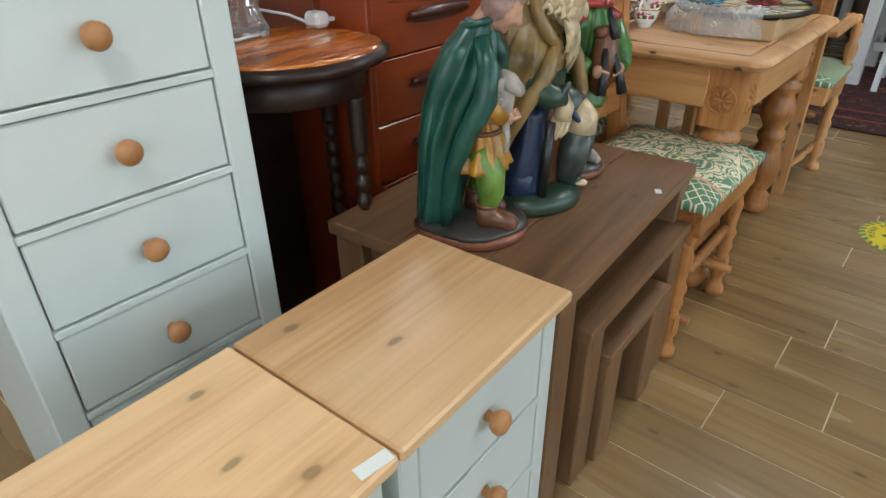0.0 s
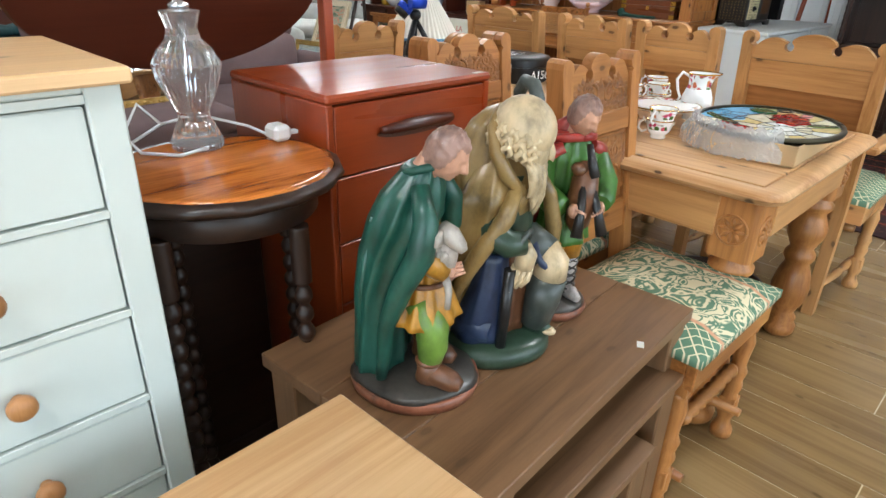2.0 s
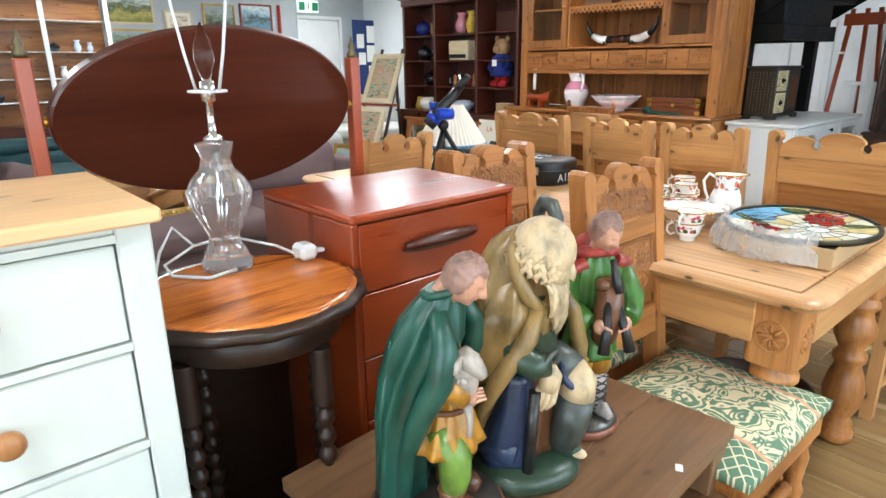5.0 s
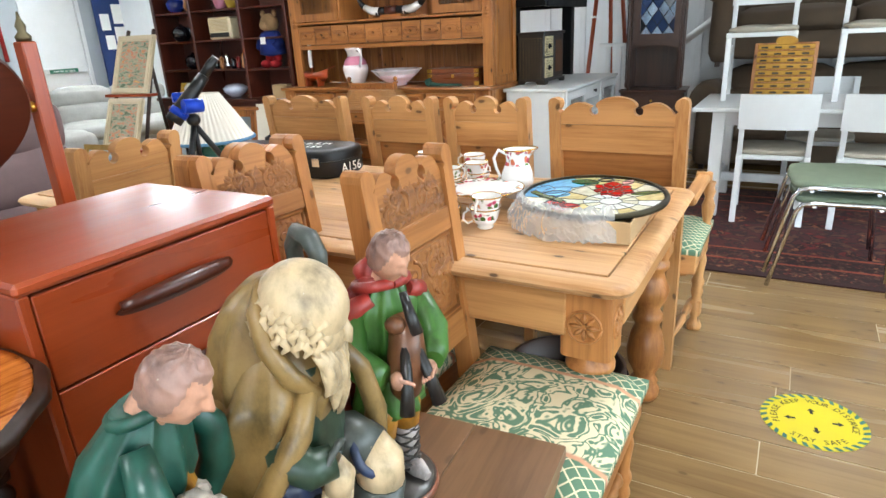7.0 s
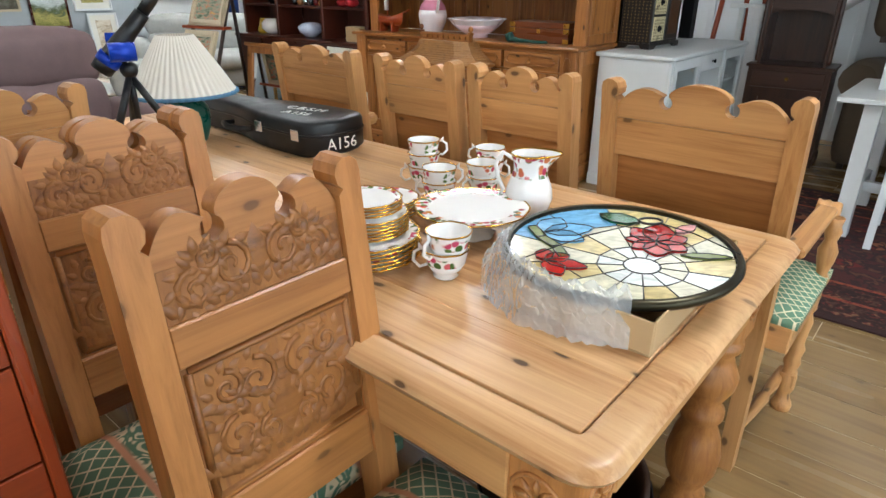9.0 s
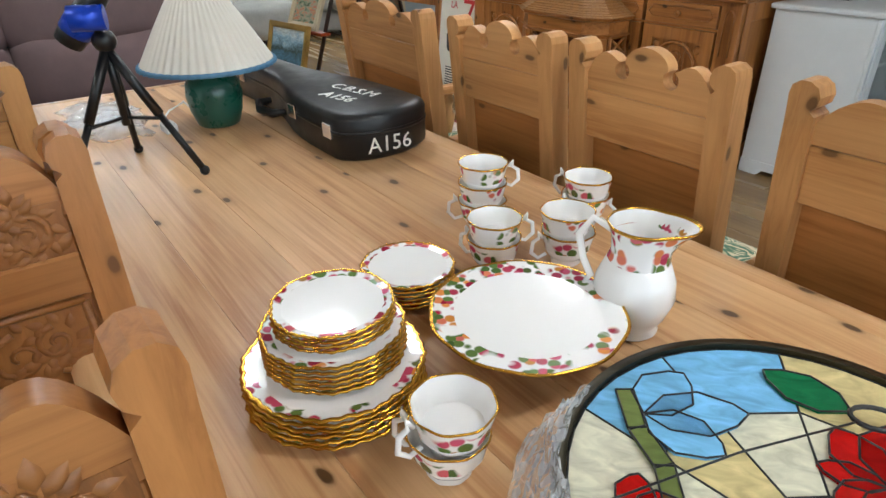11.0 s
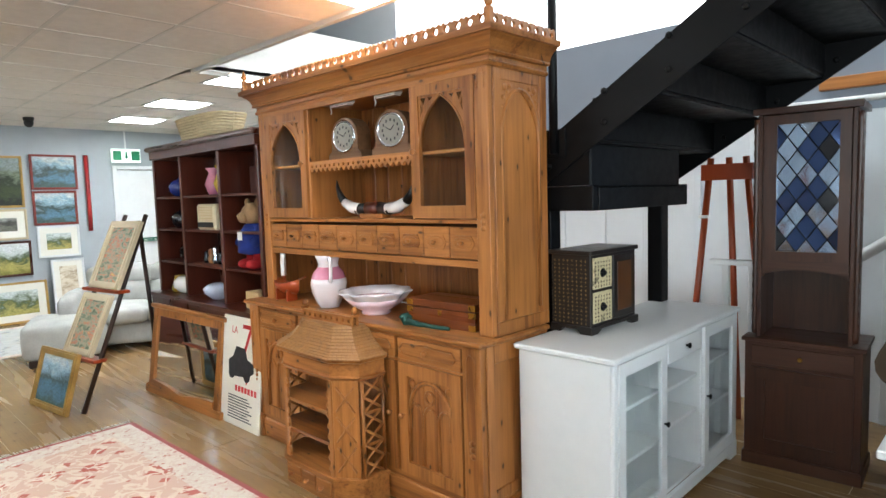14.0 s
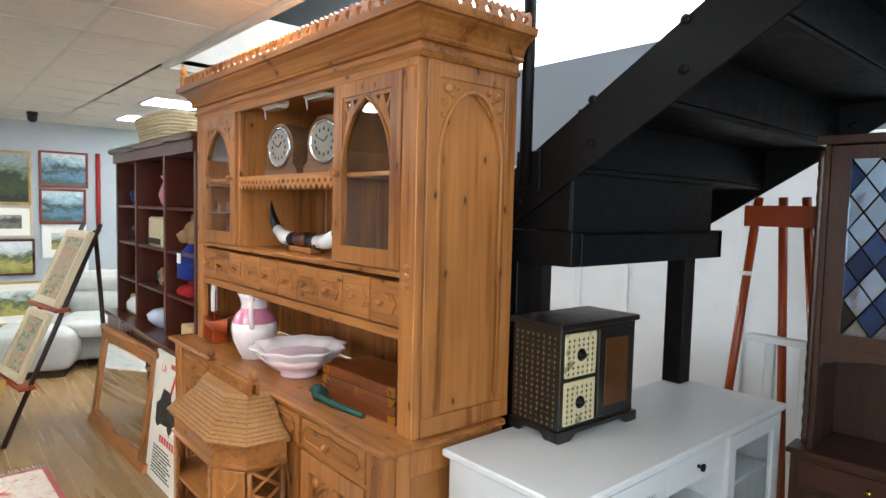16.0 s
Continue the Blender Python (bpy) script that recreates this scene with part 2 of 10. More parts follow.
PANE = glass("cabinet_glass", (0.97, 1, 0.99), 0.01, 1.4)
CRYSTAL = glass("cut_crystal", (1, 1, 1), 0.02, 1.4)
CRYSTAL.node_tree.nodes["Principled BSDF"].inputs["Transmission Weight"].default_value = 0.9
MIRROR = mirror_mat("mirror_silver")
CHINA = plain("white_china", (0.93, 0.92, 0.91), 0.12, vary=0.015, relief=0.0, coat=0.4)
GOLDRIM = plain("gold_rim", (0.80, 0.60, 0.22), 0.22, 0.9, 0.15)


# ---- mesh helpers ----
def part(name, bm, material, parent, label=""):
    """Links a bmesh as one mesh object under a thing or a part."""
    me = bpy.data.meshes.new(name)
    bmesh.ops.recalc_face_normals(bm, faces=bm.faces)
    bm.to_mesh(me)
    bm.free()
    for mm in material if isinstance(material, (list, tuple)) else [material]:
        me.materials.append(mm)
    ob = new(name, me)
    ob.parent = parent
    if label:
        tagged(ob, label)
    return ob


def smooth(ob, angle=40):
    me = ob.data
    for p in me.polygons:
        p.use_smooth = True
    cut = math.radians(angle)
    bm = bmesh.new()
    bm.from_mesh(me)
    for e in bm.edges:
        if len(e.link_faces) == 2 and e.calc_face_angle(0) > cut:
            e.smooth = False
    bm.to_mesh(me)
    bm.free()
    return ob


def thing(name, m, label, category, group="", kind=""):
    ob = new(name)
    ob.empty_display_size = 0.1
    ob.matrix_basis = m
    return tagged(ob, label, category, group, kind)


def box(bm, x0, x1, y0, y1, z0, z1, bevel=0.003, mat=0):
    tmp = bmesh.new()
    bmesh.ops.create_cube(tmp, size=1)
    for v in tmp.verts:
        v.co = Vector(((x0 + x1) / 2 + v.co.x * (x1 - x0), (y0 + y1) / 2 + v.co.y * (y1 - y0), (z0 + z1) / 2 + v.co.z * (z1 - z0)))
    if bevel:
        b = min(bevel, 0.45 * min(abs(x1 - x0), abs(y1 - y0), abs(z1 - z0)))
        bmesh.ops.bevel(tmp, geom=list(tmp.edges), offset=b, segments=1, affect="EDGES", profile=0.7)
    merge(bm, tmp, mat=mat)
    return bm


def merge(bm, tmp, m=None, mat=0):
    vs = [bm.verts.new(m @ v.co if m else v.co) for v in tmp.verts]
    tmp.verts.index_update()
    for f in tmp.faces:
        try:
            nf = bm.faces.new([vs[v.index] for v in f.verts])
            nf.material_index = mat
            nf.smooth = f.smooth
        except ValueError:
            pass
    tmp.free()


def boxes(*dims, bevel=0.003):
    bm = bmesh.new()
    for d in dims:
        box(bm, *d, bevel=bevel)
    return bm


def lathe(bm, profile, center=(0, 0, 0), seg=20, m=None, mat=0, wobble=None, cap=True, sx=1.0, sy=1.0):
    """Turns (radius, height) pairs round the z axis."""
    rings = []
    for k, (r, z) in enumerate(profile):
        ring = []
        for i in range(seg):
            a = 2 * math.pi * i / seg
            rr = r * (wobble(a, z) if wobble else 1)
            co = Vector((center[0] + rr * math.cos(a) * sx, center[1] + rr * math.sin(a) * sy, center[2] + z))
            ring.append(bm.verts.new(m @ co if m else co))
        rings.append(ring)
    for a, b in zip(rings, rings[1:]):
        for i in range(seg):
            f = bm.faces.new((a[i], a[(i + 1) % seg], b[(i + 1) % seg], b[i]))
            f.smooth, f.material_index = True, mat
    if cap:
        for ring in (rings[0], rings[-1]):
            f = bm.faces.new(ring)
            f.material_index = mat
    return bm


def tube(bm, pts, r, seg=8, mat=0, close=False):
    """A round bar through points; r is one radius or one for each point."""
    pts = [Vector(p) for p in pts]
    rs = r if isinstance(r, (list, tuple)) else [r] * len(pts)
    rings = []
    ref = None
    for i, p in enumerate(pts):
        d = (pts[min(i + 1, len(pts) - 1)] - pts[max(i - 1, 0)]).normalized()
        if ref is None:
            ref = d.orthogonal().normalized()
        ref = (ref - d * ref.dot(d))
        ref = ref.normalized() if ref.length > 1e-6 else d.orthogonal().normalized()
        side = d.cross(ref)
        rings.append([bm.verts.new(p + (ref * math.cos(2 * math.pi * k / seg) + side * math.sin(2 * math.pi * k / seg)) * rs[i]) for k in range(seg)])
    for a, b in zip(rings, rings[1:]):
        for k in range(seg):
            f = bm.faces.new((a[k], a[(k + 1) % seg], b[(k + 1) % seg], b[k]))
            f.smooth, f.material_index = True, mat
    for ring in (rings[0], rings[-1]):
        bm.faces.new(ring).material_index = mat
    return bm


def slab(bm, outline, t0, t1, plane="xz", mat=0, holes=()):
    """A flat board cut to an outline, of the thickness t0..t1 across its plane; holes are outlines too."""
    def at(u, v, w):
        return Vector({"xz": (u, w, v), "yz": (w, u, v), "xy": (u, v, w)}[plane])
    tmp = bmesh.new()
    loops = []
    for o in (outline, *holes):
        vs = [tmp.verts.new(at(u, v, t0)) for u, v in o]
        loops.append([tmp.edges.new((vs[i], vs[(i + 1) % len(vs)])) for i in range(len(vs))])
    bmesh.ops.triangle_fill(tmp, use_beauty=True, edges=[e for lo in loops for e in lo])
    up = at(0, 0, t1) - at(0, 0, t0)
    ret = bmesh.ops.extrude_face_region(tmp, geom=list(tmp.faces))
    bmesh.ops.translate(tmp, verts=[g for g in ret["geom"] if isinstance(g, bmesh.types.BMVert)], vec=up)
    bmesh.ops.recalc_face_normals(tmp, faces=tmp.faces)
    merge(bm, tmp, mat=mat)
    return bm


def circle_pts(cx, cy, r, n=10, a0=0.0, a1=2 * math.pi, ry=None):
    k = n if abs(a1 - a0) > 6.28 else n - 1
    return [(cx + r * math.cos(a0 + (a1 - a0) * i / k), cy + (ry or r) * math.sin(a0 + (a1 - a0) * i / k)) for i in range(n)]


def text_mesh(bm, words, size, m, depth=0.0006, mat=0, spacing=1.0):
    cu = bpy.data.curves.new("words", "FONT")
    cu.body, cu.size, cu.extrude, cu.align_x, cu.align_y, cu.space_character = words, size, depth, "CENTER", "CENTER", spacing
    cu.resolution_u = 2
    ob = bpy.data.objects.new("words", cu)
    me = bpy.data.meshes.new_from_object(ob)
    tmp = bmesh.new()
    tmp.from_mesh(me)
    merge(bm, tmp, m, mat)
    bpy.data.objects.remove(ob)
    bpy.data.meshes.remove(me)
    return bm


def blob(bm, c, r, m=None, mat=0, seg=10, rings=7, squash=(1, 1, 1), lumps=0.0, seed=0.0):
    """A rounded lump."""
    tmp = bmesh.new()
    bmesh.ops.create_uvsphere(tmp, u_segments=seg, v_segments=rings, radius=r)
    for v in tmp.verts:
        k = 1 + lumps * noise.noise(v.co / r * 1.7 + Vector((seed, seed * 1.3, seed * 0.7)))
        v.co = Vector(c) + Vector((v.co.x * squash[0] * k, v.co.y * squash[1] * k, v.co.z * squash[2] * k))
    for f in tmp.faces:
        f.smooth = True
    merge(bm, tmp, m, mat)
    return bm


# ---- the setting ----
FLOORBED = plain("worn_board_edges", (0.80, 0.71, 0.56), 0.7, vary=0.25)
BOARD = wood("laminate_board", (0.60, 0.485, 0.325), (0.475, 0.365, 0.23), "x", 0.25, 30, 1.0, 0.45, 0.05, 1.0)
WALLGREY = plain("grey_wall_paint", (0.66, 0.69, 0.71), 0.6, vary=0.05, scale=8)
WALLWHITE = plain("white_wall_paint", (0.84, 0.86, 0.87), 0.6, vary=0.04, scale=8)
# the white wall's shaded upper tone, put into a grey colour
WALLSHADE = plain("wall_shade_grey", (0.50, 0.53, 0.57), 0.55, vary=0.06, scale=6)
CEILTILE = plain("ceiling_tile", (0.88, 0.87, 0.85), 0.85, vary=0.04, scale=120, relief=0.3)
CEILGRID = plain("ceiling_grid", (0.82, 0.82, 0.80), 0.5)
LIGHTPANEL = glow("light_panel", (0.87, 0.95, 1.0), 43.0)
SKYPANEL = glow("translucent_roof", (0.93, 0.97, 1.0), 2.2)


def setting(name, bm, material, label, category):
    ob = part(name, bm, material, None)
    return tagged(ob, label, category, kind="structure")


CEIL = 2.68
setting("floor", boxes((-9.6, 5.0, -3.0, 9.0, -0.10, -0.0012), bevel=0), FLOORBED, "sub-floor under brown wood laminate boards", "floor")
w1 = boxes((-9.75, -9.6, -3.0, 7.2, 0, 5), (-9.75, -9.6, 8.02, 9.0, 0, 5), (-9.75, -9.6, 7.2, 8.02, 2.1, 5), bevel=0)
setting("wall_west", w1, WALLGREY, "grey painted block wall hung with framed pictures", "wall")
setting("wall_north", boxes((-9.75, 5.15, 8.6, 8.75, 0, 5), bevel=0), WALLWHITE, "white painted panel wall behind the stair", "wall")
# thin grey sheet stands in for shade high on the white wall
setting("upper_wall", boxes((-4.7, 2.2, 8.592, 8.6, 2.02, 2.795), (2.2, 4.99, 8.592, 8.6, 2.02, 4.95), bevel=0), WALLSHADE, "grey sheet painting the shade on the upper wall behind the stair", "wall")
setting("wall_east", boxes((5.0, 5.15, -3.15, 9.0, 0, 0.6), (5.0, 5.15, -3.15, 0.4, 0.6, 5), (5.0, 5.15, 6.6, 9.0, 0.6, 5), (5.0, 5.15, 0.4, 6.6, 2.8, 5), bevel=0), WALLWHITE, "white wall with a wide shop window", "wall")
setting("wall_south", boxes((-9.75, 0.0, -3.15, -3.0, 0, 5), (0.0, 5.0, -3.15, -3.0, 0, 0.4), (0.0, 5.0, -3.15, -3.0, 2.8, 5), bevel=0), WALLWHITE, "white wall with a wide shop window", "wall")


def ceiling():
    bm = bmesh.new()
    for x0, x1, y0, y1 in ((-9.6, 5.0, -3.0, 6.25), (-9.6, -4.7, 6.25, 9.0)):
        nx, ny = max(1, round((x1 - x0) / 0.6)), max(1, round((y1 - y0) / 0.6))
        dx, dy = (x1 - x0) / nx, (y1 - y0) / ny
        for i in range(nx):
            for j in range(ny):
                box(bm, x0 + i * dx + 0.012, x0 + (i + 1) * dx - 0.012, y0 + j * dy + 0.012, y0 + (j + 1) * dy - 0.012, CEIL + 0.0035, CEIL + 0.02, bevel=0)
        box(bm, x0, x1, y0, y1, CEIL + 0.014, CEIL + 0.05, bevel=0, mat=1)
        for i in range(nx + 1):
            box(bm, x0 + i * dx - 0.012, x0 + i * dx + 0.012, y0, y1, CEIL, CEIL + 0.013, bevel=0, mat=1)
        for j in range(ny + 1):
            box(bm, x0, x1, y0 + j * dy - 0.012, y0 + j * dy + 0.012, CEIL + 0.001, CEIL + 0.012, bevel=0, mat=1)
    setting("ceiling", bm, [CEILTILE, CEILGRID], "off-white suspended tile ceiling", "ceiling")


ceiling()
setting("trim", boxes((-4.7, 5.0, 6.25, 6.29, CEIL - 0.03, CEIL + 0.5), (-4.74, -4.7, 6.25, 9.0, CEIL - 0.03, CEIL + 0.5), bevel=0), CEILGRID, "white edge of the suspended ceiling", "ceiling edge")
setting("roof", boxes((-9.75, 5.15, -3.15, 6.3, 5, 5.1), (-9.75, -4.7, 6.3, 9.15, 5, 5.1), (0.8, 5.15, 6.3, 9.15, 5, 5.1), bevel=0), WALLGREY, "high grey roof", "roof")
setting("clerestory", boxes((-4.7, 2.2, 8.57, 8.598, 2.80, 4.58), bevel=0), SKYPANEL, "bright translucent panels high in the wall", "clerestory")
setting("skylight", boxes((-4.7, 0.8, 6.3, 9.15, 4.6, 4.62), bevel=0), SKYPANEL, "bright translucent roof panels", "skylight")


def ceiling_light(x, y):
    t = thing("ceiling_light", pose(x, y, CEIL), "lit square white panel, one of the known and added ceiling lights", "ceiling light", "ceiling lights", "structure")
    part("frame", boxes((-0.3, 0.3, -0.3, -0.27, -0.006, 0.006), (-0.3, 0.3, 0.27, 0.3, -0.006, 0.006), (-0.3, -0.27, -0.27, 0.27, -0.006, 0.006), (0.27, 0.3, -0.27, 0.27, -0.006, 0.006), bevel=0.001), CEILGRID, t)
    part("diffuser", boxes((-0.27, 0.27, -0.27, 0.27, -0.004, 0.004), bevel=0), LIGHTPANEL, t, "glowing white diffuser")


# the first three are known panels, the rest are added to brighten the room
for lx, ly in ((-8.2, 7.05), (-6.6, 6.92), (-4.95, 6.85), (-8.2, 3.6), (-5.2, 3.6), (-2.2, 3.9), (0.8, 3.9), (-5.2, 0.6), (-2.2, 0.6), (0.8, 0.6), (3.4, 3.9), (-2.2, 6.0)):
    ceiling_light(lx, ly)


# ---- chairs ----
def crest(w, base, top, hump):
    """The scalloped top edge of a chair back: three humps with keyhole notches between."""
    f = w / 0.154
    u1, r, cz = 0.060 * f, 0.0165, top - 0.050
    half = [(w, base), (w, top - 0.066)]
    for i in range(1, 9):
        k = i / 9
        half.append((w + (u1 + 0.007 - w) * k, top - 0.066 + 0.030 * k + 0.030 * math.sin(math.pi * k ** 0.9)))
    half.append((u1 + 0.007, cz + r * 0.92))
    for i in range(1, 12):
        a = math.radians(62 - i * 304 / 12)
        half.append((u1 + r * math.cos(a), cz + r * math.sin(a)))
    half.append((u1 - 0.007, cz + r * 0.92))
    for i in range(0, 6):
        a = math.radians(12 + i * 78 / 6)
        half.append(((u1 - 0.007) * math.cos(a) / math.cos(math.radians(12)), top - 0.036 + 0.036 * math.sin(a)))
    return half + [(0.0, top)] + [(-u, v) for u, v in reversed(half)]


def fabric():
    m, nt, bs = mat_base("green_cream_tapestry")
    L = nt.links
    tc = nt.nodes.new("ShaderNodeTexCoord")
    sp = nt.nodes.new("ShaderNodeSeparateXYZ")
    L.new(tc.outputs["Object"], sp.inputs[0])
    # scrolling leaves: bands of a distorted noise
    n = node(nt, "ShaderNodeTexNoise", Scale=12.0, Detail=1.0, Roughness=0.4, Distortion=2.8)
    L.new(tc.outputs["Object"], n.inputs["Vector"])
    leaf = ramp(nt, n.outputs[0], [(0.40, (0, 0, 0)), (0.43, (1, 1, 1)), (0.50, (1, 1, 1)), (0.53, (0, 0, 0)), (0.62, (0, 0, 0)), (0.65, (1, 1, 1))])
    cream, green, pink = lin((0.85, 0.80, 0.66)), lin((0.36, 0.49, 0.39)), lin((0.80, 0.58, 0.45))
    col = mixc(nt, leaf, cream, green)
    # lattice at both sides
    def band(expr_a, expr_b, freq):
        s = nt.nodes.new("ShaderNodeMath")
        s.operation = expr_b
        L.new(sp.outputs[0], s.inputs[0])
        L.new(sp.outputs[1], s.inputs[1])
        f = nt.nodes.new("ShaderNodeMath")
        f.operation = "MULTIPLY"
        f.inputs[1].default_value = freq
        L.new(s.outputs[0], f.inputs[0])
        fr = nt.nodes.new("ShaderNodeMath")
        fr.operation = "FRACT"
        L.new(f.outputs[0], fr.inputs[0])
        return ramp(nt, fr.outputs[0], [(0.0, (1, 1, 1)), (0.13, (1, 1, 1)), (0.16, (0, 0, 0))])
    la = mixc(nt, 1.0, band("", "ADD", 30), band("", "SUBTRACT", 30), "LIGHTEN")
    lattice = mixc(nt, la, green, cream)
    ab = nt.nodes.new("ShaderNodeMath")
    ab.operation = "ABSOLUTE"
    L.new(sp.outputs[0], ab.inputs[0])
    edge = ramp(nt, ab.outputs[0], [(0.140, (0, 0, 0)), (0.142, (1, 1, 1))])
    col = mixc(nt, edge, col, lattice)
    strip = ramp(nt, ab.outputs[0], [(0.132, (0, 0, 0)), (0.134, (1, 1, 1)), (0.146, (1, 1, 1)), (0.148, (0, 0, 0))])
    col = mixc(nt, strip, col, pink)
    L.new(col, bs.inputs["Base Color"])
    bs.inputs["Roughness"].default_value = 0.85
    w = node(nt, "ShaderNodeTexNoise", Scale=350.0, Detail=2.0)
    L.new(tc.outputs["Object"], w.inputs["Vector"])
    bump(nt, bs, w.outputs[0], 0.35, 0.001)
    return m


FABRIC = fabric()


def scroll(bm, u, v, r, turns, y, flip=1, rot=0.0, th=0.006, proud=0.005):
    pts, rs = [], []
    n = 16
    for i in range(n + 1):
        k = i / n
        a = rot + flip * turns * 2 * math.pi * k
        rr = r * (1 - 0.86 * k)
        pts.append((u + rr * math.cos(a), y, v + rr * math.sin(a)))
        rs.append(th * (1.1 - 0.5 * k))
    tube(bm, pts, rs, 5)


def leaf(bm, u, v, ang, ln, y, w=0.3):
    c, s = math.cos(ang), math.sin(ang)
    pts = []
    for k, h in ((0, 0.0), (0.3, 1), (0.6, 0.85), (1, 0), (0.6, -0.85), (0.3, -1)):
        a, b = k * ln, h * w * ln * 0.5
        pts.append((u + a * c - b * s, v + a * s + b * c))
    top = bm.verts.new((u + 0.45 * ln * c, y - 0.007, v + 0.45 * ln * s))
    ring = [bm.verts.new((p[0], y, p[1])) for p in pts]
    for i in range(6):
        bm.faces.new((ring[i], ring[(i + 1) % 6], top)).smooth = True


TURN_LEG = [(0.030, 0), (0.032, 0.02), (0.022, 0.04), (0.018, 0.06), (0.026, 0.08), (0.026, 0.09), (0.026, 0.13), (0.018, 0.15), (0.026, 0.18), (0.021, 0.20), (0.028, 0.23), (0.020, 0.25), (0.023, 0.29), (0.028, 0.33), (0.020, 0.36), (0.028, 0.38)]


def carved_chair(name="dining_chair", w=0.180, arms=False, P=CHAIRPINE):
    """A pine chair that faces -y, with a carved front to its back."""
    t = thing(name, pose(0, 0, 0), "light pine carved chair with green and cream tapestry seat", "chair", "pine dining chairs")
    H = 1.066
    d = 0.41
    sw = w + 0.062
    part("seat", soft_seat(sw, d, 0.475, 0.53), FABRIC, t, "green and cream tapestry seat pad")
    part("seat_frame", boxes((-sw + 0.01, sw - 0.01, -d, -d + 0.025, 0.40, 0.478), (-sw + 0.01, sw - 0.01, -0.025, 0.0, 0.40, 0.478), (-sw + 0.01, -sw + 0.035, -d + 0.025, -0.025, 0.40, 0.478), (sw - 0.035, sw - 0.01, -d + 0.025, -0.025, 0.40, 0.478)), P["x"], t)
    rake = 0.07

    def lean(bm):
        for v in bm.verts:
            if v.co.z > 0.44:
                v.co.y += rake * (v.co.z - 0.44) / 0.6
        return bm
    for s in (-1, 1):
        bm = bmesh.new()
        x = s * (w - 0.022)
        q = [(0.021, 0.0), (0.012, 0.008), (0.021, 0.016), (0.024, 0.03), (0.019, 0.044), (0.006, 0.052), (-0.008, 0.052), (-0.019, 0.044), (-0.022, 0.03), (-0.021, 0.0)]
        side = [(x - s * u, H - 0.056 + v) for u, v in q]
        slab(bm, [(x - s * 0.021, 0.0), (x - s * 0.021, 0.44)] + side + [(x + s * 0.021, 0.44), (x + s * 0.021, 0.0)], -0.008, 0.042, "xz")
        part("back_post", lean(bm), P["z"], t)
    bw = w - 0.043
    bm = bmesh.new()
    slab(bm, crest(bw, 0.966, H, 0.03), 0.002, 0.031, "xz")
    smooth(part("top_panel", lean(bm), P["x"], t), 48)
    part("back_rail", lean(boxes((-bw, bw, 0.0025, 0.035, 0.866, 0.965), bevel=0.002)), P["x"], t)
    part("mid_rail", lean(boxes((-bw, bw, -0.006, 0.0025, 0.862, 0.918))), P["x"], t)
    part("bottom_rail", lean(boxes((-bw, bw, -0.003, 0.028, 0.575, 0.655))), P["x"], t)
    # groove shade behind the relief is painted by this darker pine
    part("carved_ground", lean(boxes((-bw + 0.004, bw - 0.004, 0.0012, 0.003, 0.918, 0.985), (-bw + 0.004, bw - 0.004, 0.0012, 0.004, 0.66, 0.86), bevel=0)), CARVED["z"], t, "ground of the carving, coloured darker for the shade in its grooves")
    # on the light chairs the darker pine paints the shade of the recess
    part("back_panel", lean(boxes((-bw, bw, 0.003, 0.009, 0.655, 0.868), bevel=0)), DARKPINE["x"] if P is CHAIRPINE else P["z"], t)
    # carving on the front of the back
    bm = bmesh.new()
    f = bw / 0.167
    rc = random.Random(14)
    for s in (-1, 1):
        for cu, cv, rr, fl in ((0.048, 0.965, 0.030, 1), (0.112, 0.950, 0.026, -1), (0.085, 0.985, 0.018, 1), (0.046, 0.80, 0.034, 1), (0.092, 0.735, 0.032, -1), (0.098, 0.808, 0.024, 1), (0.035, 0.72, 0.022, -1)):
            scroll(bm, s * cu * f, cv, rr, 1.4, 0.002, s * fl, math.pi / 2, 0.0048)
            for k in range(9):
                a_ = k * 0.7 + cu * 40
                leaf(bm, s * (cu + rr * 1.02 * math.cos(a_)) * f, min(cv + rr * 1.02 * math.sin(a_), 0.99), math.radians(90) + s * (a_ + fl * 0.9 - math.pi / 2), 0.026, 0.002, 0.55)
        for k in range(9):
            leaf(bm, s * (0.008 + 0.0165 * k) * f, 0.921 + 0.006 * (k % 2), math.radians(90 - s * (8 + 11 * (k % 5))), 0.034, 0.002, 0.5)
            leaf(bm, s * (0.008 + 0.0155 * k) * f, 0.675 + 0.008 * (k % 3), math.radians(90 - s * (10 + 14 * (k % 5))), 0.048, 0.002, 0.5)
            leaf(bm, s * (0.006 + 0.0155 * k) * f, 0.755 + 0.012 * (k % 4), math.radians(90 - s * (30 + 20 * (k % 4))), 0.036, 0.002, 0.5)
    leaf(bm, 0, 0.68, math.pi / 2, 0.16, 0.002, 0.35)
    leaf(bm, 0, 0.93, math.pi / 2, 0.08, 0.002, 0.5)
    for u in (-bw + 0.012, bw - 0.012):
        tube(bm, [(u, 0.002, 0.668), (u, 0.002, 0.852)], 0.006, 5)
    for z in (0.666, 0.854):
        tube(bm, [(-bw + 0.012, 0.002, z), (bw - 0.012, 0.002, z)], 0.006, 5)
    part("carving", lean(bm), CARVED["x"], t, "scrolled foliage carved in relief")
    for s in (-1, 1):
        bm = bmesh.new()
        lathe(bm, TURN_LEG, (s * (sw - 0.035), -d + 0.035, 0), 12)
        box(bm, s * (sw - 0.035) - 0.024, s * (sw - 0.035) + 0.024, -d + 0.011, -d + 0.059, 0.375, 0.41, 0.002)
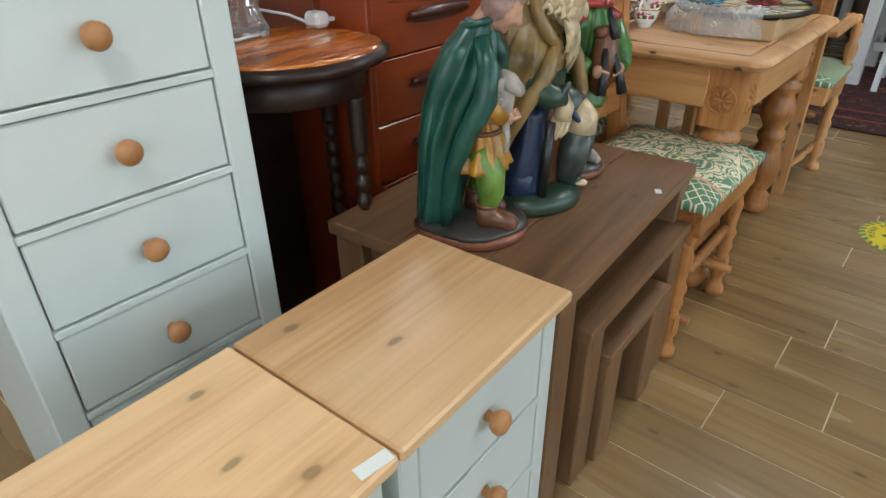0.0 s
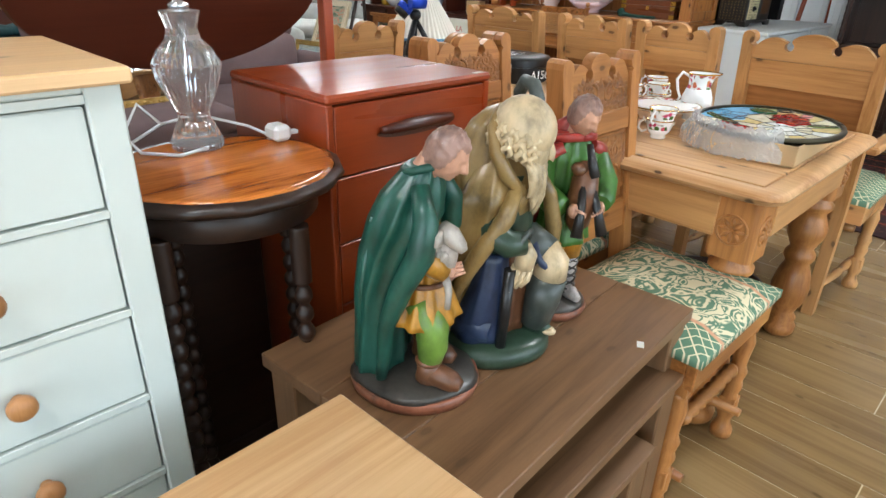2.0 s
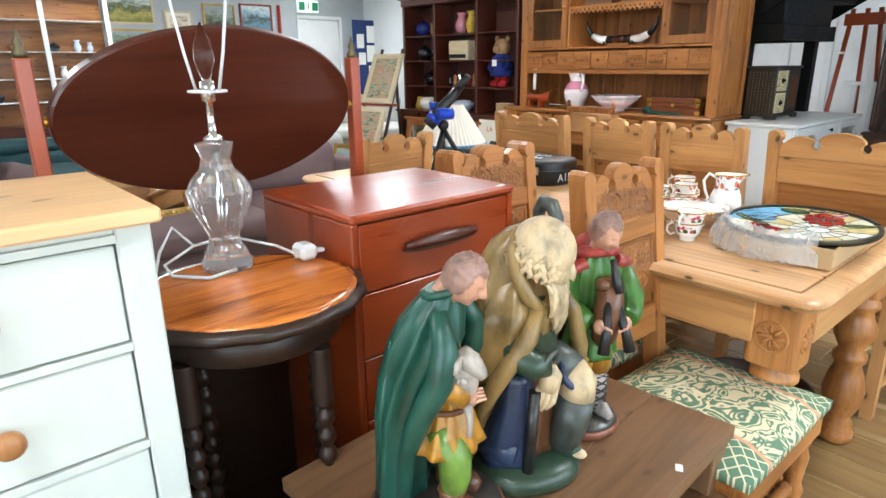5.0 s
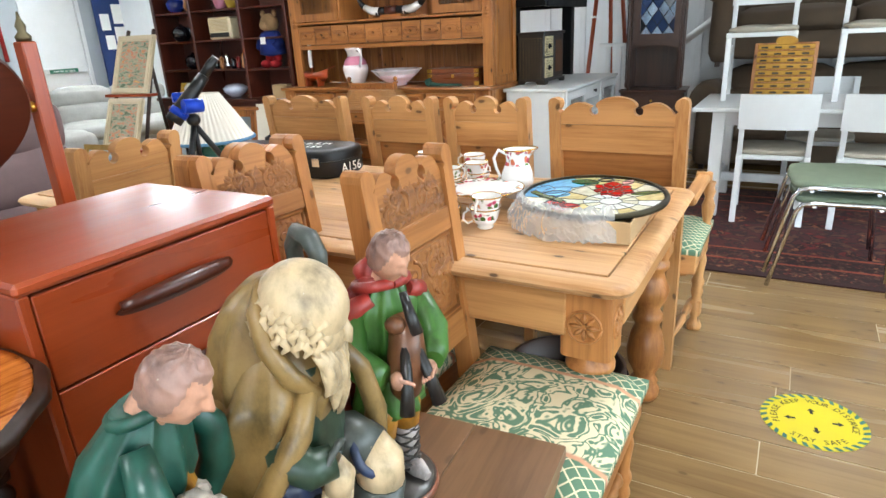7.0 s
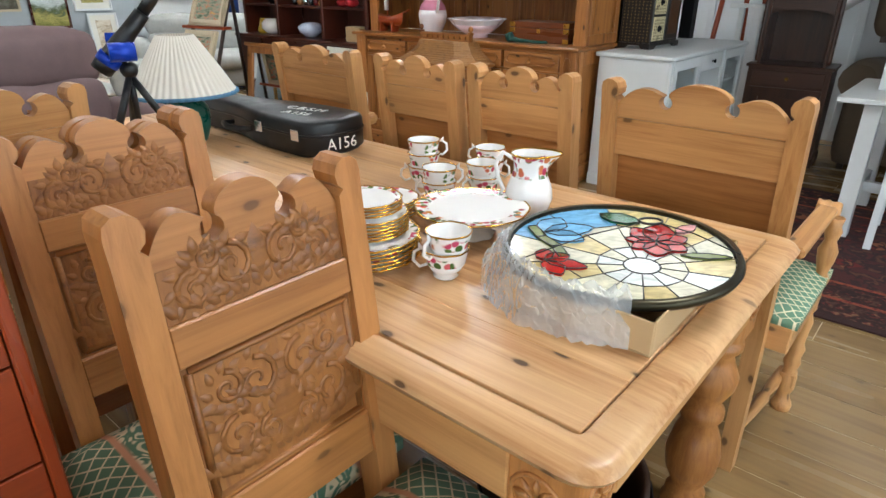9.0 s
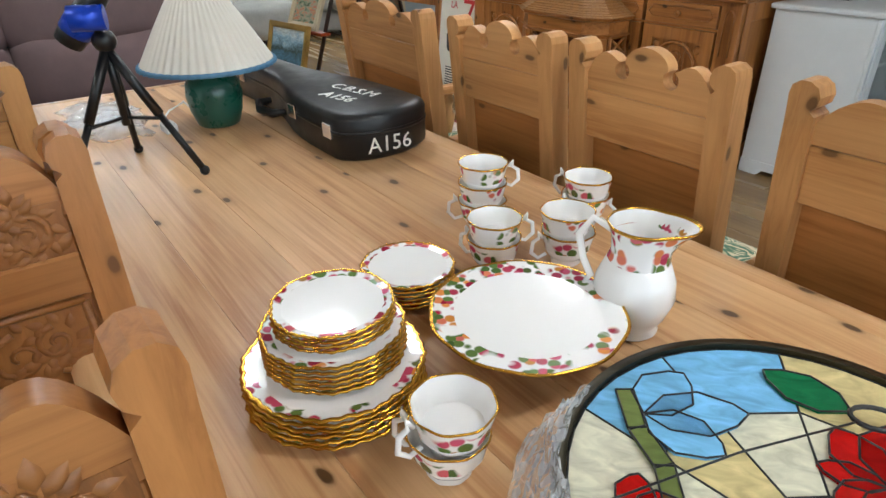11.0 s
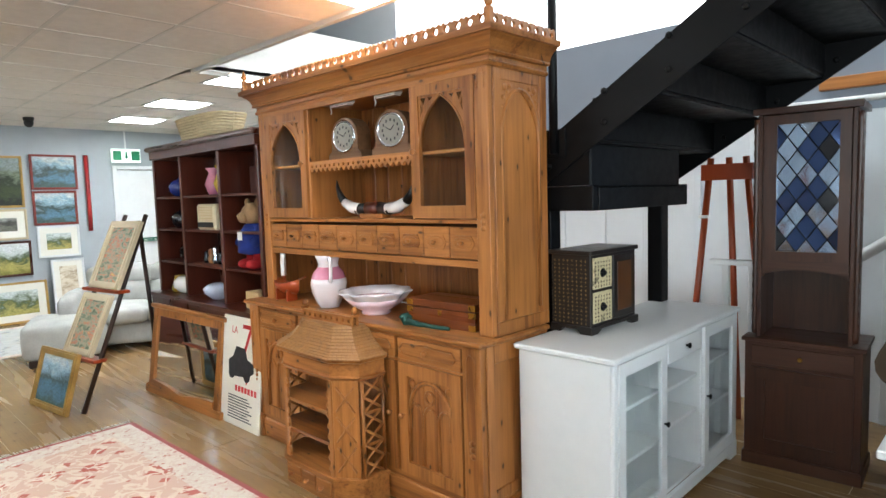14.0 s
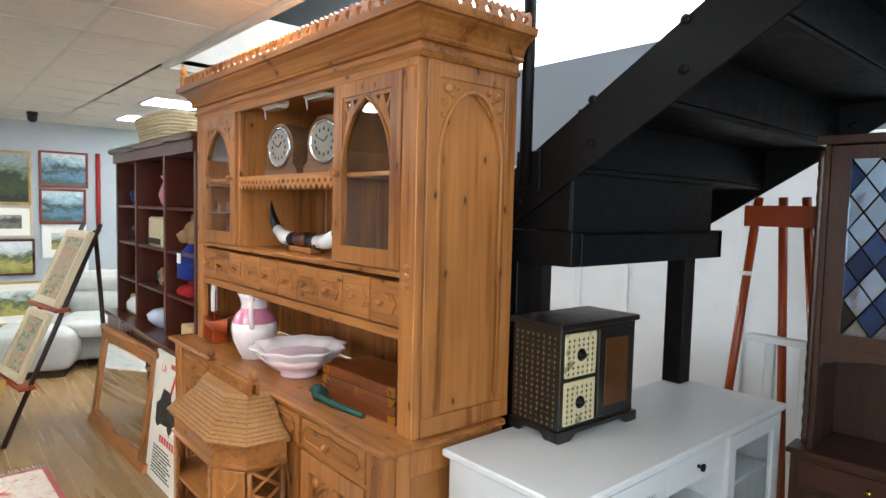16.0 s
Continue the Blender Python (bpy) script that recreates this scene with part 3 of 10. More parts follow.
        box(bm, s * (sw - 0.035) - 0.022, s * (sw - 0.035) + 0.022, -d + 0.013, -d + 0.057, 0.09, 0.14, 0.002)
        part("leg", bm, P["z"], t)
        bm = bmesh.new()
        tube(bm, [(s * (w - 0.02), -0.01, 0.115), (s * (w - 0.01), -0.10, 0.115), (s * (w - 0.005), -0.2, 0.115), (s * (w - 0.003), -0.24, 0.115), (s * w, -0.30, 0.115), (s * w, -0.42, 0.115)], [0.013, 0.014, 0.02, 0.012, 0.019, 0.012], 8)
        part("stretcher", bm, P["y"], t)
    bm = bmesh.new()
    n = 16
    tube(bm, [(-w + 0.02 + (2 * w - 0.04) * i / n, -d + 0.035, 0.26) for i in range(n + 1)], [0.014 + 0.007 * (i % 2) for i in range(n + 1)], 8)
    part("front_stretcher", bm, P["x"], t)
    if arms:
        for s in (-1, 1):
            x = s * (w + 0.012)
            bm = bmesh.new()
            box(bm, x - 0.026, x + 0.026, -d + 0.04, 0.03, 0.675, 0.705, 0.008)
            tmp = bmesh.new()
            lathe(tmp, [(0.001, -0.03), (0.026, -0.03), (0.030, -0.018), (0.026, -0.006), (0.031, 0.006), (0.026, 0.018), (0.030, 0.03), (0.001, 0.03)], (0, 0, 0), 12, pose(x, -d + 0.02, 0.684, 0, 90, 0), cap=False)
            merge(bm, tmp)
            part("arm", bm, P["y"], t)
            bm = bmesh.new()
            lathe(bm, [(0.02, 0.47), (0.024, 0.49), (0.015, 0.51), (0.024, 0.55), (0.027, 0.58), (0.016, 0.61), (0.024, 0.64), (0.018, 0.655), (0.022, 0.68)], (s * (sw - 0.02), -d + 0.06, 0), 12)
            part("arm_post", bm, P["z"], t)
    return t


def soft_seat(w, d, z0, z1):
    bm = bmesh.new()
    n = 8
    grid = {}
    for i in range(n + 1):
        for j in range(n + 1):
            u, v = i / n * 2 - 1, j / n * 2 - 1
            e = max(abs(u), abs(v))
            z = z1 - 0.02 * e ** 4 - 0.012 * (e > 0.99)
            grid[i, j] = bm.verts.new((u * w, -d / 2 + v * (d / 2 + 0.005) - 0.006, z))
    for i in range(n):
        for j in range(n):
            bm.faces.new((grid[i, j], grid[i + 1, j], grid[i + 1, j + 1], grid[i, j + 1])).smooth = True
    rim = [grid[i, 0] for i in range(n)] + [grid[n, j] for j in range(n)] + [grid[i, n] for i in range(n, 0, -1)] + [grid[0, j] for j in range(n, 0, -1)]
    low = [bm.verts.new((v.co.x, v.co.y, z0)) for v in rim]
    for i in range(len(rim)):
        bm.faces.new((rim[i], rim[(i + 1) % len(rim)], low[(i + 1) % len(rim)], low[i])).smooth = True
    bm.faces.new(low)
    return bm


chair_a = carved_chair(P=DARKPINE)
chair_a.matrix_basis = pose(0.075, 2.742, 0, 0, 0, 90)
copy_thing(chair_a, pose(-0.415, 2.767, 0, 0, 0, 88))
copy_thing(chair_a, pose(-0.62, 2.767, 0, 0, 0, -91))
chair_b = carved_chair()
chair_b.matrix_basis = pose(-1.07, 2.745, 0, 0, 0, -86)
for cx, cy, rz in ((-0.338, 3.950, 180), (-0.745, 3.950, 180)):
    copy_thing(chair_b, pose(cx, cy, 0, 0, 0, rz))
carver = carved_chair("carver_chair", 0.245, True)
carver.matrix_basis = pose(0.172, 3.950, 0, 0, 0, 180)
copy_thing(carver, pose(-1.27, 3.95, 0, 0, 0, 178))
tagged(carver, "wide light pine carver armchair with tapestry seat", "armchair")


# ---- dining table ----
TX0, TX1, TY0, TY1, TZ = -1.93, 0.458, 2.862, 3.785, 0.78


def rounded(x0, x1, y0, y1, r, n=6):
    pts = []
    for cx, cy, a in ((x1 - r, y1 - r, 0), (x0 + r, y1 - r, 90), (x0 + r, y0 + r, 180), (x1 - r, y0 + r, 270)):
        for i in range(n):
            b = math.radians(a + 90 * i / (n - 1))
            pts.append((cx + r * math.cos(b), cy + r * math.sin(b)))
    return pts


def dining_table():
    t = thing("dining_table", pose((TX0 + TX1) / 2, (TY0 + TY1) / 2, 0), "long pine plank dining table with turned legs", "table")
    hx, hy = (TX1 - TX0) / 2, (TY1 - TY0) / 2
    n = 6
    inset = 0.055
    for i in range(n):
        y0 = -hy + inset + (2 * hy - 2 * inset) * i / n
        y1 = -hy + inset + (2 * hy - 2 * inset) * (i + 1) / n
        part("plank", boxes((-hx + inset, hx - inset, y0, y1 - 0.0001, TZ - 0.028, TZ), bevel=0.0012), PINE["x"], t)
    # moulded lipping round the planks
    bm = bmesh.new()
    steps = ((0.0, TZ - 0.034, 0.055), (0.006, TZ - 0.030, 0.055), (0.012, TZ - 0.018, 0.055), (0.004, TZ - 0.008, 0.05), (-0.006, TZ - 0.004, 0.045), (-0.045, TZ - 0.001, 0.012), (-0.053, TZ - 0.005, 0.01), (-0.053, TZ - 0.034, 0.01))
    rings = []
    for off, z, r in steps:
        rings.append([bm.verts.new((x, y, z)) for x, y in rounded(-hx - off, hx + off, -hy - off, hy + off, r)])
    for a, b in zip(rings, rings[1:] + rings[:1]):
        for i in range(len(a)):
            bm.faces.new((a[i], a[(i + 1) % len(a)], b[(i + 1) % len(a)], b[i])).smooth = True
    smooth(part("moulded_edge", bm, PINE["x"], t), 50)
    ax, ay = hx - 0.045, hy - 0.045
    for s in (-1, 1):
        part("apron", boxes((-ax + 0.1, ax - 0.1, s * ay - 0.012, s * ay + 0.012, TZ - 0.16, TZ - 0.034)), CHAIRPINE["x"], t)
        part("apron", boxes((s * ax - 0.012, s * ax + 0.012, -ay + 0.1, ay - 0.1, TZ - 0.16, TZ - 0.034)), CHAIRPINE["y"], t)
    leg = [(0.045, 0), (0.055, 0.015), (0.058, 0.04), (0.045, 0.06), (0.05, 0.075), (0.035, 0.095), (0.06, 0.15), (0.066, 0.20), (0.055, 0.26), (0.040, 0.30), (0.052, 0.32), (0.052, 0.34), (0.038, 0.36), (0.062, 0.41), (0.066, 0.44), (0.05, 0.48), (0.044, 0.50), (0.06, 0.52), (0.06, 0.535), (0.045, 0.55), (0.05, 0.57)]
    for sx in (-1, 1):
        for sy in (-1, 1):
            bm = bmesh.new()
            x, y = sx * (hx - 0.10), sy * (hy - 0.10)
            lathe(bm, leg, (x, y, 0), 20)
            slab(bm, rounded(x - 0.062, x + 0.062, y - 0.062, y + 0.062, 0.02), 0.565, TZ - 0.034, "xy")
            lg = part("leg", bm, DARKPINE["z"], t)
            bm = bmesh.new()
            for (ux, uy) in ((sx, 0), (0, sy)):
                cx, cy, cz = x + ux * 0.0625, y + uy * 0.0625, 0.65
                ax_u = Vector((0, 1, 0)) if ux else Vector((1, 0, 0))
                ring = [Vector((cx, cy, cz)) + ax_u * 0.04 * math.cos(a * math.pi / 8) + Vector((0, 0, 0.04 * math.sin(a * math.pi / 8))) for a in range(17)]
                tube(bm, ring, 0.004, 5)
                for k in range(8):
                    d = ax_u * math.cos(k * math.pi / 4) + Vector((0, 0, math.sin(k * math.pi / 4)))
                    c0 = Vector((cx, cy, cz))
                    tube(bm, [c0 + d * 0.006, c0 + d * 0.022, c0 + d * 0.036], [0.003, 0.007, 0.002], 5)
            part("rosette", bm, DARKPINE["z"], lg, "carved flower rosette")
    return t


dining_table()


# ---- bedside chests, tall chest, nest of tables ----
def knob(parent, x, y, z, r=0.019):
    """A turned knob that points along +x."""
    bm = bmesh.new()
    lathe(bm, [(0.009, 0), (0.008, 0.008), (r * 0.7, 0.012), (r, 0.02), (r, 0.028), (r * 0.75, 0.034), (r * 0.2, 0.036)], (0, 0, 0), 16, pose(x, y, z, 0, 90, 0))
    return part("knob", bm, KNOBWOOD, parent, "round beech knob")


def painted_chest(name, m, depth, width, height, rows, label, category, group="", stile=0.035, top_t=0.022, over=0.012, plinth=0.06):
    """Cream carcase, oak top, inset drawers; its front looks along +x, its front right foot corner at (0, width/2)."""
    t = thing(name, m, label, category, group)
    hw = width / 2
    z1 = height - top_t
    for nm, bx in (("side", (-depth, 0, -hw, -hw + stile, 0.0, z1)), ("side", (-depth, 0, hw - stile, hw, 0.0, z1)), ("back", (-depth, -depth + 0.01, -hw + stile, hw - stile, 0.05, z1)), ("plinth", (-0.02, 0.004, -hw + stile, hw - stile, 0.0, plinth)), ("top_rail", (-0.02, 0.0, -hw + stile, hw - stile, z1 - 0.010, z1))):
        part(nm, boxes(bx), CREAM, t)
    part("top", boxes((-depth - 0.002, over + 0.006, -hw - over, hw + over, z1, height), bevel=0.004), OAKTOP["y"], t, "oiled oak top")
    zz = plinth + 0.004
    total = z1 - 0.010 - zz
    ssum = sum(rows)
    for r in rows:
        h = total * r / ssum
        dr = part("drawer", boxes((-depth + 0.05, -0.003, -hw + stile + 0.003, hw - stile - 0.003, zz + 0.002, zz + h - 0.016), bevel=0.0025), CREAM, t)
        part("rail", boxes((-0.02, 0.0, -hw + stile, hw - stile, zz + h - 0.013, zz + h - 0.001), bevel=0.001), CREAM, t)
        if width > 0.55:
            knob(dr, -0.003, -hw * 0.46, zz + h / 2 - 0.004)
            knob(dr, -0.003, hw * 0.46, zz + h / 2 - 0.004)
        else:
            knob(dr, -0.003, 0.0, zz + h / 2 - 0.004)
        zz += h
    return t


bed_a = painted_chest("bedside_chest", pose(0.5025, 1.578, 0, 0, 0, 2), 0.295, 0.378, 0.637, (1, 1, 1), "small cream painted bedside chest with oak top", "bedside chest", "bedside chests", plinth=0.115)
copy_thing(bed_a, pose(0.517, 1.172, 0, 0, 0, 2))
painted_chest("tall_chest", pose(-0.014, 1.384, 0), 0.38, 0.42, 1.134, (1, 1, 1, 1, 1, 1), "tall narrow cream painted chest of drawers with oak top", "chest of drawers", stile=0.046, plinth=0.15)


def nest_table(x0, x1, y0, y1, h, name="coffee_table", rz=0.0, top=0.03):
    cx, cy = (x0 + x1) / 2, (y0 + y1) / 2
    t = thing(name, pose(cx, cy, 0, 0, 0, rz), "dark stained pine nesting table", "nesting table", "nest of tables")
    hx, hy = (x1 - x0) / 2, (y1 - y0) / 2
    for i in range(3):
        a, b = -hx + 2 * hx * i / 3, -hx + 2 * hx * (i + 1) / 3
        part("plank", boxes((a + 0.0004, b - 0.0004, -hy, hy, h - top, h), bevel=0.002), NEST["y"], t)
    l = 0.075
    for sx in (-1, 1):
        for sy in (-1, 1):
            px, py = sx * (hx - 0.045), sy * (hy - 0.05)
            part("leg", boxes((px - l / 2, px + l / 2, py - l / 2, py + l / 2, 0, h - top)), NEST["z"], t)
    for sy in (-1, 1):
        part("apron", boxes((-hx + 0.075, hx - 0.075, sy * (hy - 0.05) - 0.01, sy * (hy - 0.05) + 0.01, h - top - 0.06, h - top)), NEST["x"], t)
    part("apron", boxes((-hx + 0.035, -hx + 0.055, -hy + 0.08, hy - 0.08, h - top - 0.06, h - top)), NEST["y"], t)
    return t


nest_table(-0.09, 0.456, 1.785, 2.545, 0.578, rz=4)
nest_table(-0.044, 0.476, 1.918, 2.492, 0.445, top=0.026, rz=2.5)
nest_table(0.0, 0.49, 2.018, 2.37, 0.33, top=0.024, rz=2)


def teak_chest():
    t = thing("teak_chest", pose(-0.163, 2.2585, 0, 0, 0, 0.5), "polished red-brown teak chest of drawers", "chest of drawers")
    d, hw, H = 0.39, 0.2465, 1.02
    for nm, bx in (("side", (-d, 0, -hw, -hw + 0.018, 0.0, H - 0.02)), ("side", (-d, 0, hw - 0.018, hw, 0.0, H - 0.02)), ("back", (-d, -d + 0.008, -hw + 0.018, hw - 0.018, 0.05, H - 0.02)), ("base", (-d + 0.008, -0.02, -hw + 0.018, hw - 0.018, 0.05, 0.065)), ("plinth", (-0.03, -0.012, -hw + 0.018, hw - 0.018, 0.0, 0.05))):
        part(nm, boxes(bx), TEAK["z"], t)
    part("top", boxes((-d, 0.004, -hw - 0.002, hw + 0.002, H - 0.02, H), bevel=0.006), TEAK["y"], t)
    z = H - 0.025
    for h in (0.153,) * 6:
        dr = part("drawer", boxes((-d + 0.03, -0.002, -hw + 0.020, hw - 0.020, z - h + 0.003, z), bevel=0.002), TEAK["y"], t)
        bm = bmesh.new()
        pts = []
        for i in range(13):
            k = i / 12
            pts.append((0.004 + 0.012 * math.sin(math.pi * k) ** 0.5, -0.11 + 0.22 * k, z - h * 0.42 + 0.004 * math.sin(math.pi * k)))
        tube(bm, pts, [0.008 + 0.007 * math.sin(math.pi * i / 12) ** 0.5 for i in range(13)], 8)
        slab(bm, circle_pts(0, z - h * 0.42 - 0.010, 0.118, 20, ry=0.014), -0.001, 0.003, "yz")
        part("handle", bm, MAHOG["y"], dr, "long dark shaped wooden handle")
        z -= h + 0.001
    return t


teak_chest()


# ---- gothic pine dresser ----
def arch_pts(x0, x1, z0, zs, zt, n=7):
    """A pointed arch: an upright opening with straight sides to zs and two arcs to zt."""
    c = (x0 + x1) / 2
    pts = [(x0, z0), (x1, z0)]
    for i in range(n):
        k = i / (n - 1)
        pts.append((x1 - (x1 - c) * (1 - math.cos(k * math.pi / 2)) ** 0.9, zs + (zt - zs) * math.sin(k * math.pi / 2)))
    for i in range(n - 2, -1, -1):
        k = i / (n - 1)
        pts.append((x0 + (c - x0) * (1 - math.cos(k * math.pi / 2)) ** 0.9, zs + (zt - zs) * math.sin(k * math.pi / 2)))
    return pts


def rect(x0, x1, z0, z1):
    return [(x0, z0), (x1, z0), (x1, z1), (x0, z1)]


def drop(bm, x, y, z, r=0.016):
    """A turned knob that points along -y."""
    lathe(bm, [(r * 0.5, 0), (r * 0.45, 0.008), (r * 0.8, 0.012), (r, 0.02), (r * 0.8, 0.028), (r * 0.2, 0.032)], (0, 0, 0), 12, pose(x, y, z, 90, 0, 0))
    return bm


def arch_line(bm, x0, x1, z0, zs, zt, y, r=0.007):
    p = arch_pts(x0, x1, z0, zs, zt)[1:] + [(x0, z0)]
    tube(bm, [(a, y, b) for a, b in p], r, 5)


def dresser():
    t = thing("dresser", pose(-1.285, 5.90, 0), "large honey pine gothic dresser with fretted cornice and glazed doors", "dresser")
    X0, P = -2.02, HONEY
    D = 0.50
    part("carcase", boxes((X0 + 0.002, -0.002, 0.055, D, 0.12, 0.88)), P["z"], t)
    part("face_frame", boxes((X0 + 0.11, -0.11, 0.0, 0.05, 0.732, 0.744), (X0 + 0.11, -0.11, 0.0, 0.05, 0.857, 0.88), (X0 + 0.11, -0.11, 0.0, 0.05, 0.125, 0.158), bevel=0.001), P["x"], t)
    part("plinth", boxes((X0 - 0.015, 0.015, -0.012, D, 0.0, 0.125), bevel=0.006), P["x"], t)
    for x in (X0 + 0.0, -0.11):
        bm = boxes((x - 0.02, x + 0.13, -0.03, 0.1, 0.0, 0.145), bevel=0.006)
        part("foot_block", bm, P["z"], t)
        bm = boxes((x, x + 0.11, -0.006, 0.056, 0.145, 0.88))
        arch_line(bm, x + 0.03, x + 0.08, 0.62, 0.80, 0.84, -0.006, 0.004)
        for z in (0.40, 0.43, 0.37):
            blob(bm, (x + 0.055, -0.006, z), 0.018, squash=(1, 0.5, 0.8))
        part("pilaster", bm, P["z"], t)
    part("worktop", boxes((X0 - 0.03, 0.03, -0.035, D, 0.88, 0.905), bevel=0.008), P["x"], t)
    bay = (-X0 - 0.22) / 4
    for i in range(4):
        a = X0 + 0.11 + bay * i
        dr = part("drawer", boxes((a + 0.012, a + bay - 0.012, -0.004, 0.35, 0.745, 0.855)), P["x"], t)
        bm = bmesh.new()
        slab(bm, [(a + 0.035, 0.80), (a + 0.06, 0.775), (a + bay - 0.06, 0.775), (a + bay - 0.035, 0.80), (a + bay - 0.06, 0.832), (a + 0.06, 0.832)], -0.010, -0.003, "xz")
        tube(bm, [(u, -0.010, v) for u, v in ((a + 0.035, 0.80), (a + 0.06, 0.775), (a + bay / 2 - 0.05, 0.775), (a + bay / 2, 0.768), (a + bay / 2 + 0.05, 0.775), (a + bay - 0.06, 0.775), (a + bay - 0.035, 0.80), (a + bay - 0.06, 0.832), (a + bay / 2 + 0.05, 0.832), (a + bay / 2, 0.84), (a + bay / 2 - 0.05, 0.832), (a + 0.06, 0.832), (a + 0.035, 0.80))], 0.005, 5)
        part("raised_panel", bm, P["x"], dr)
        part("knob", drop(bmesh.new(), a + bay / 2, -0.008, 0.803), P["z"], dr)
        bm = bmesh.new()
        slab(bm, rect(a + 0.012, a + bay - 0.012, 0.16, 0.73), -0.006, 0.024, "xz", holes=[rect(a + 0.075, a + bay - 0.075, 0.22, 0.665)])
        do = part("door", bm, P["z"], t)
        bm = bmesh.new()
        n = 3
        for k in range(n):
            u0 = a + 0.075 + (bay - 0.15) * k / n
            u1 = a + 0.075 + (bay - 0.15) * (k + 1) / n
            box(bm, u0 + 0.001, u1 - 0.001, 0.010, 0.022, 0.215, 0.67, 0.003)
            arch_line(bm, u0 + 0.006, u1 - 0.006, 0.23, 0.47, 0.53, 0.008, 0.009)
        arch_line(bm, a + 0.085, a + bay - 0.085, 0.40, 0.50, 0.655, 0.004, 0.011)
        for s in (-1, 1):
            tube(bm, [(a + bay / 2 + s * 0.03 * math.cos(q), 0.006, 0.58 + 0.03 * math.sin(q)) for q in [i * math.pi / 6 for i in range(13)]], 0.008, 5)
            blob(bm, (a + bay / 2 + s * (bay / 2 - 0.10), 0.008, 0.63), 0.022, squash=(1, 0.5, 1))
        part("tracery_panel", bm, P["z"], do, "carved gothic tracery panel")
        part("knob", drop(bmesh.new(), a + (0.045 if i % 2 else bay - 0.045), -0.006, 0.46), P["z"], do)
    # end panel carving of the base
    bm = boxes((0.001, 0.010, 0.03, 0.08, 0.145, 0.88), (0.001, 0.010, D - 0.05, D, 0.145, 0.88), (0.001, 0.010, 0.08, D - 0.05, 0.79, 0.88), (0.001, 0.010, 0.08, D - 0.05, 0.145, 0.2))
    part("end_frame", bm, P["z"], t)
    # upper part
    Y0, YB = 0.105, 0.53
    U0, U1 = -1.95, -0.005
    part("side", boxes((U1 - 0.025, U1 - 0.003, Y0 + 0.021, YB, 0.905, 2.14)), P["z"], t)
    part("side", boxes((U0 + 0.003, U0 + 0.025, Y0 + 0.021, YB, 0.905, 2.14)), P["z"], t)
    bm = boxes((U1 - 0.003, U1 + 0.008, Y0 + 0.022, Y0 + 0.07, 0.97, 2.14), (U1 - 0.003, U1 + 0.008, YB - 0.06, YB, 0.97, 2.14), (U1 - 0.003, U1 + 0.008, Y0 + 0.07, YB - 0.06, 2.06, 2.14), (U1 - 0.003, U1 + 0.009, Y0 + 0.022, YB, 0.906, 0.97))
    tmp = arch_pts(Y0 + 0.075, YB - 0.065, 1.0, 1.82, 2.03)[1:] + [(Y0 + 0.075, 1.0)]
    tube(bm, [(U1 + 0.003, a, b) for a, b in tmp], 0.010, 5)
    ya, yb_, ym = Y0 + 0.07, YB - 0.06, (Y0 + YB + 0.01) / 2
    for s, e0 in ((-1, ya), (1, yb_)):
        pts = [(e0, 2.06), (e0, 1.80)]
        for i in range(8):
            q = i / 7
            pts.append((e0 - s * (0.012 + ((yb_ - ya) - 0.024) * (1 - math.cos(q * math.pi / 3))), 1.80 + 0.225 * math.sin(q * math.pi / 3) / 0.866))
        pts.append((ym, 2.06))
        slab(bm, pts, U1 - 0.003, U1 + 0.004, "yz")
        for k, (du, dv, rr) in enumerate(((0.035, 0.03, 0.016), (0.022, 0.075, 0.011), (0.075, 0.022, 0.011), (0.018, 0.115, 0.008), (0.055, 0.05, 0.008))):
            blob(bm, (U1 + 0.004, e0 - s * du, 2.06 - dv), rr, squash=(0.5, 1.2, 1), seg=8, rings=6)
    part("side_frame", bm, P["z"], t, "arched frame planted on the side")
    nb = 15
    for i in range(nb):
        a = U0 + 0.025 + (U1 - U0 - 0.05) * i / nb
        b = U0 + 0.025 + (U1 - U0 - 0.05) * (i + 1) / nb
        part("back_board", boxes((a + 0.001, b - 0.001, YB - 0.012, YB, 0.905, 2.14), bevel=0.003), P["z"], t)
    for x in (U1 - 0.08, U0):
        bm = boxes((x, x + 0.08, Y0 - 0.012, Y0 + 0.02, 0.905, 2.14))
        for z in (1.40, 1.43, 1.46):
            blob(bm, (x + 0.04, Y0 - 0.012, z), 0.016, squash=(1, 0.5, 0.8))
        arch_line(bm, x + 0.02, x + 0.06, 2.02, 2.07, 2.11, Y0 - 0.012, 0.004)
        part("stile", bm, P["z"], t)
    dl, dr_ = (U0 + 0.08, -1.42), (-0.50, U1 - 0.08)
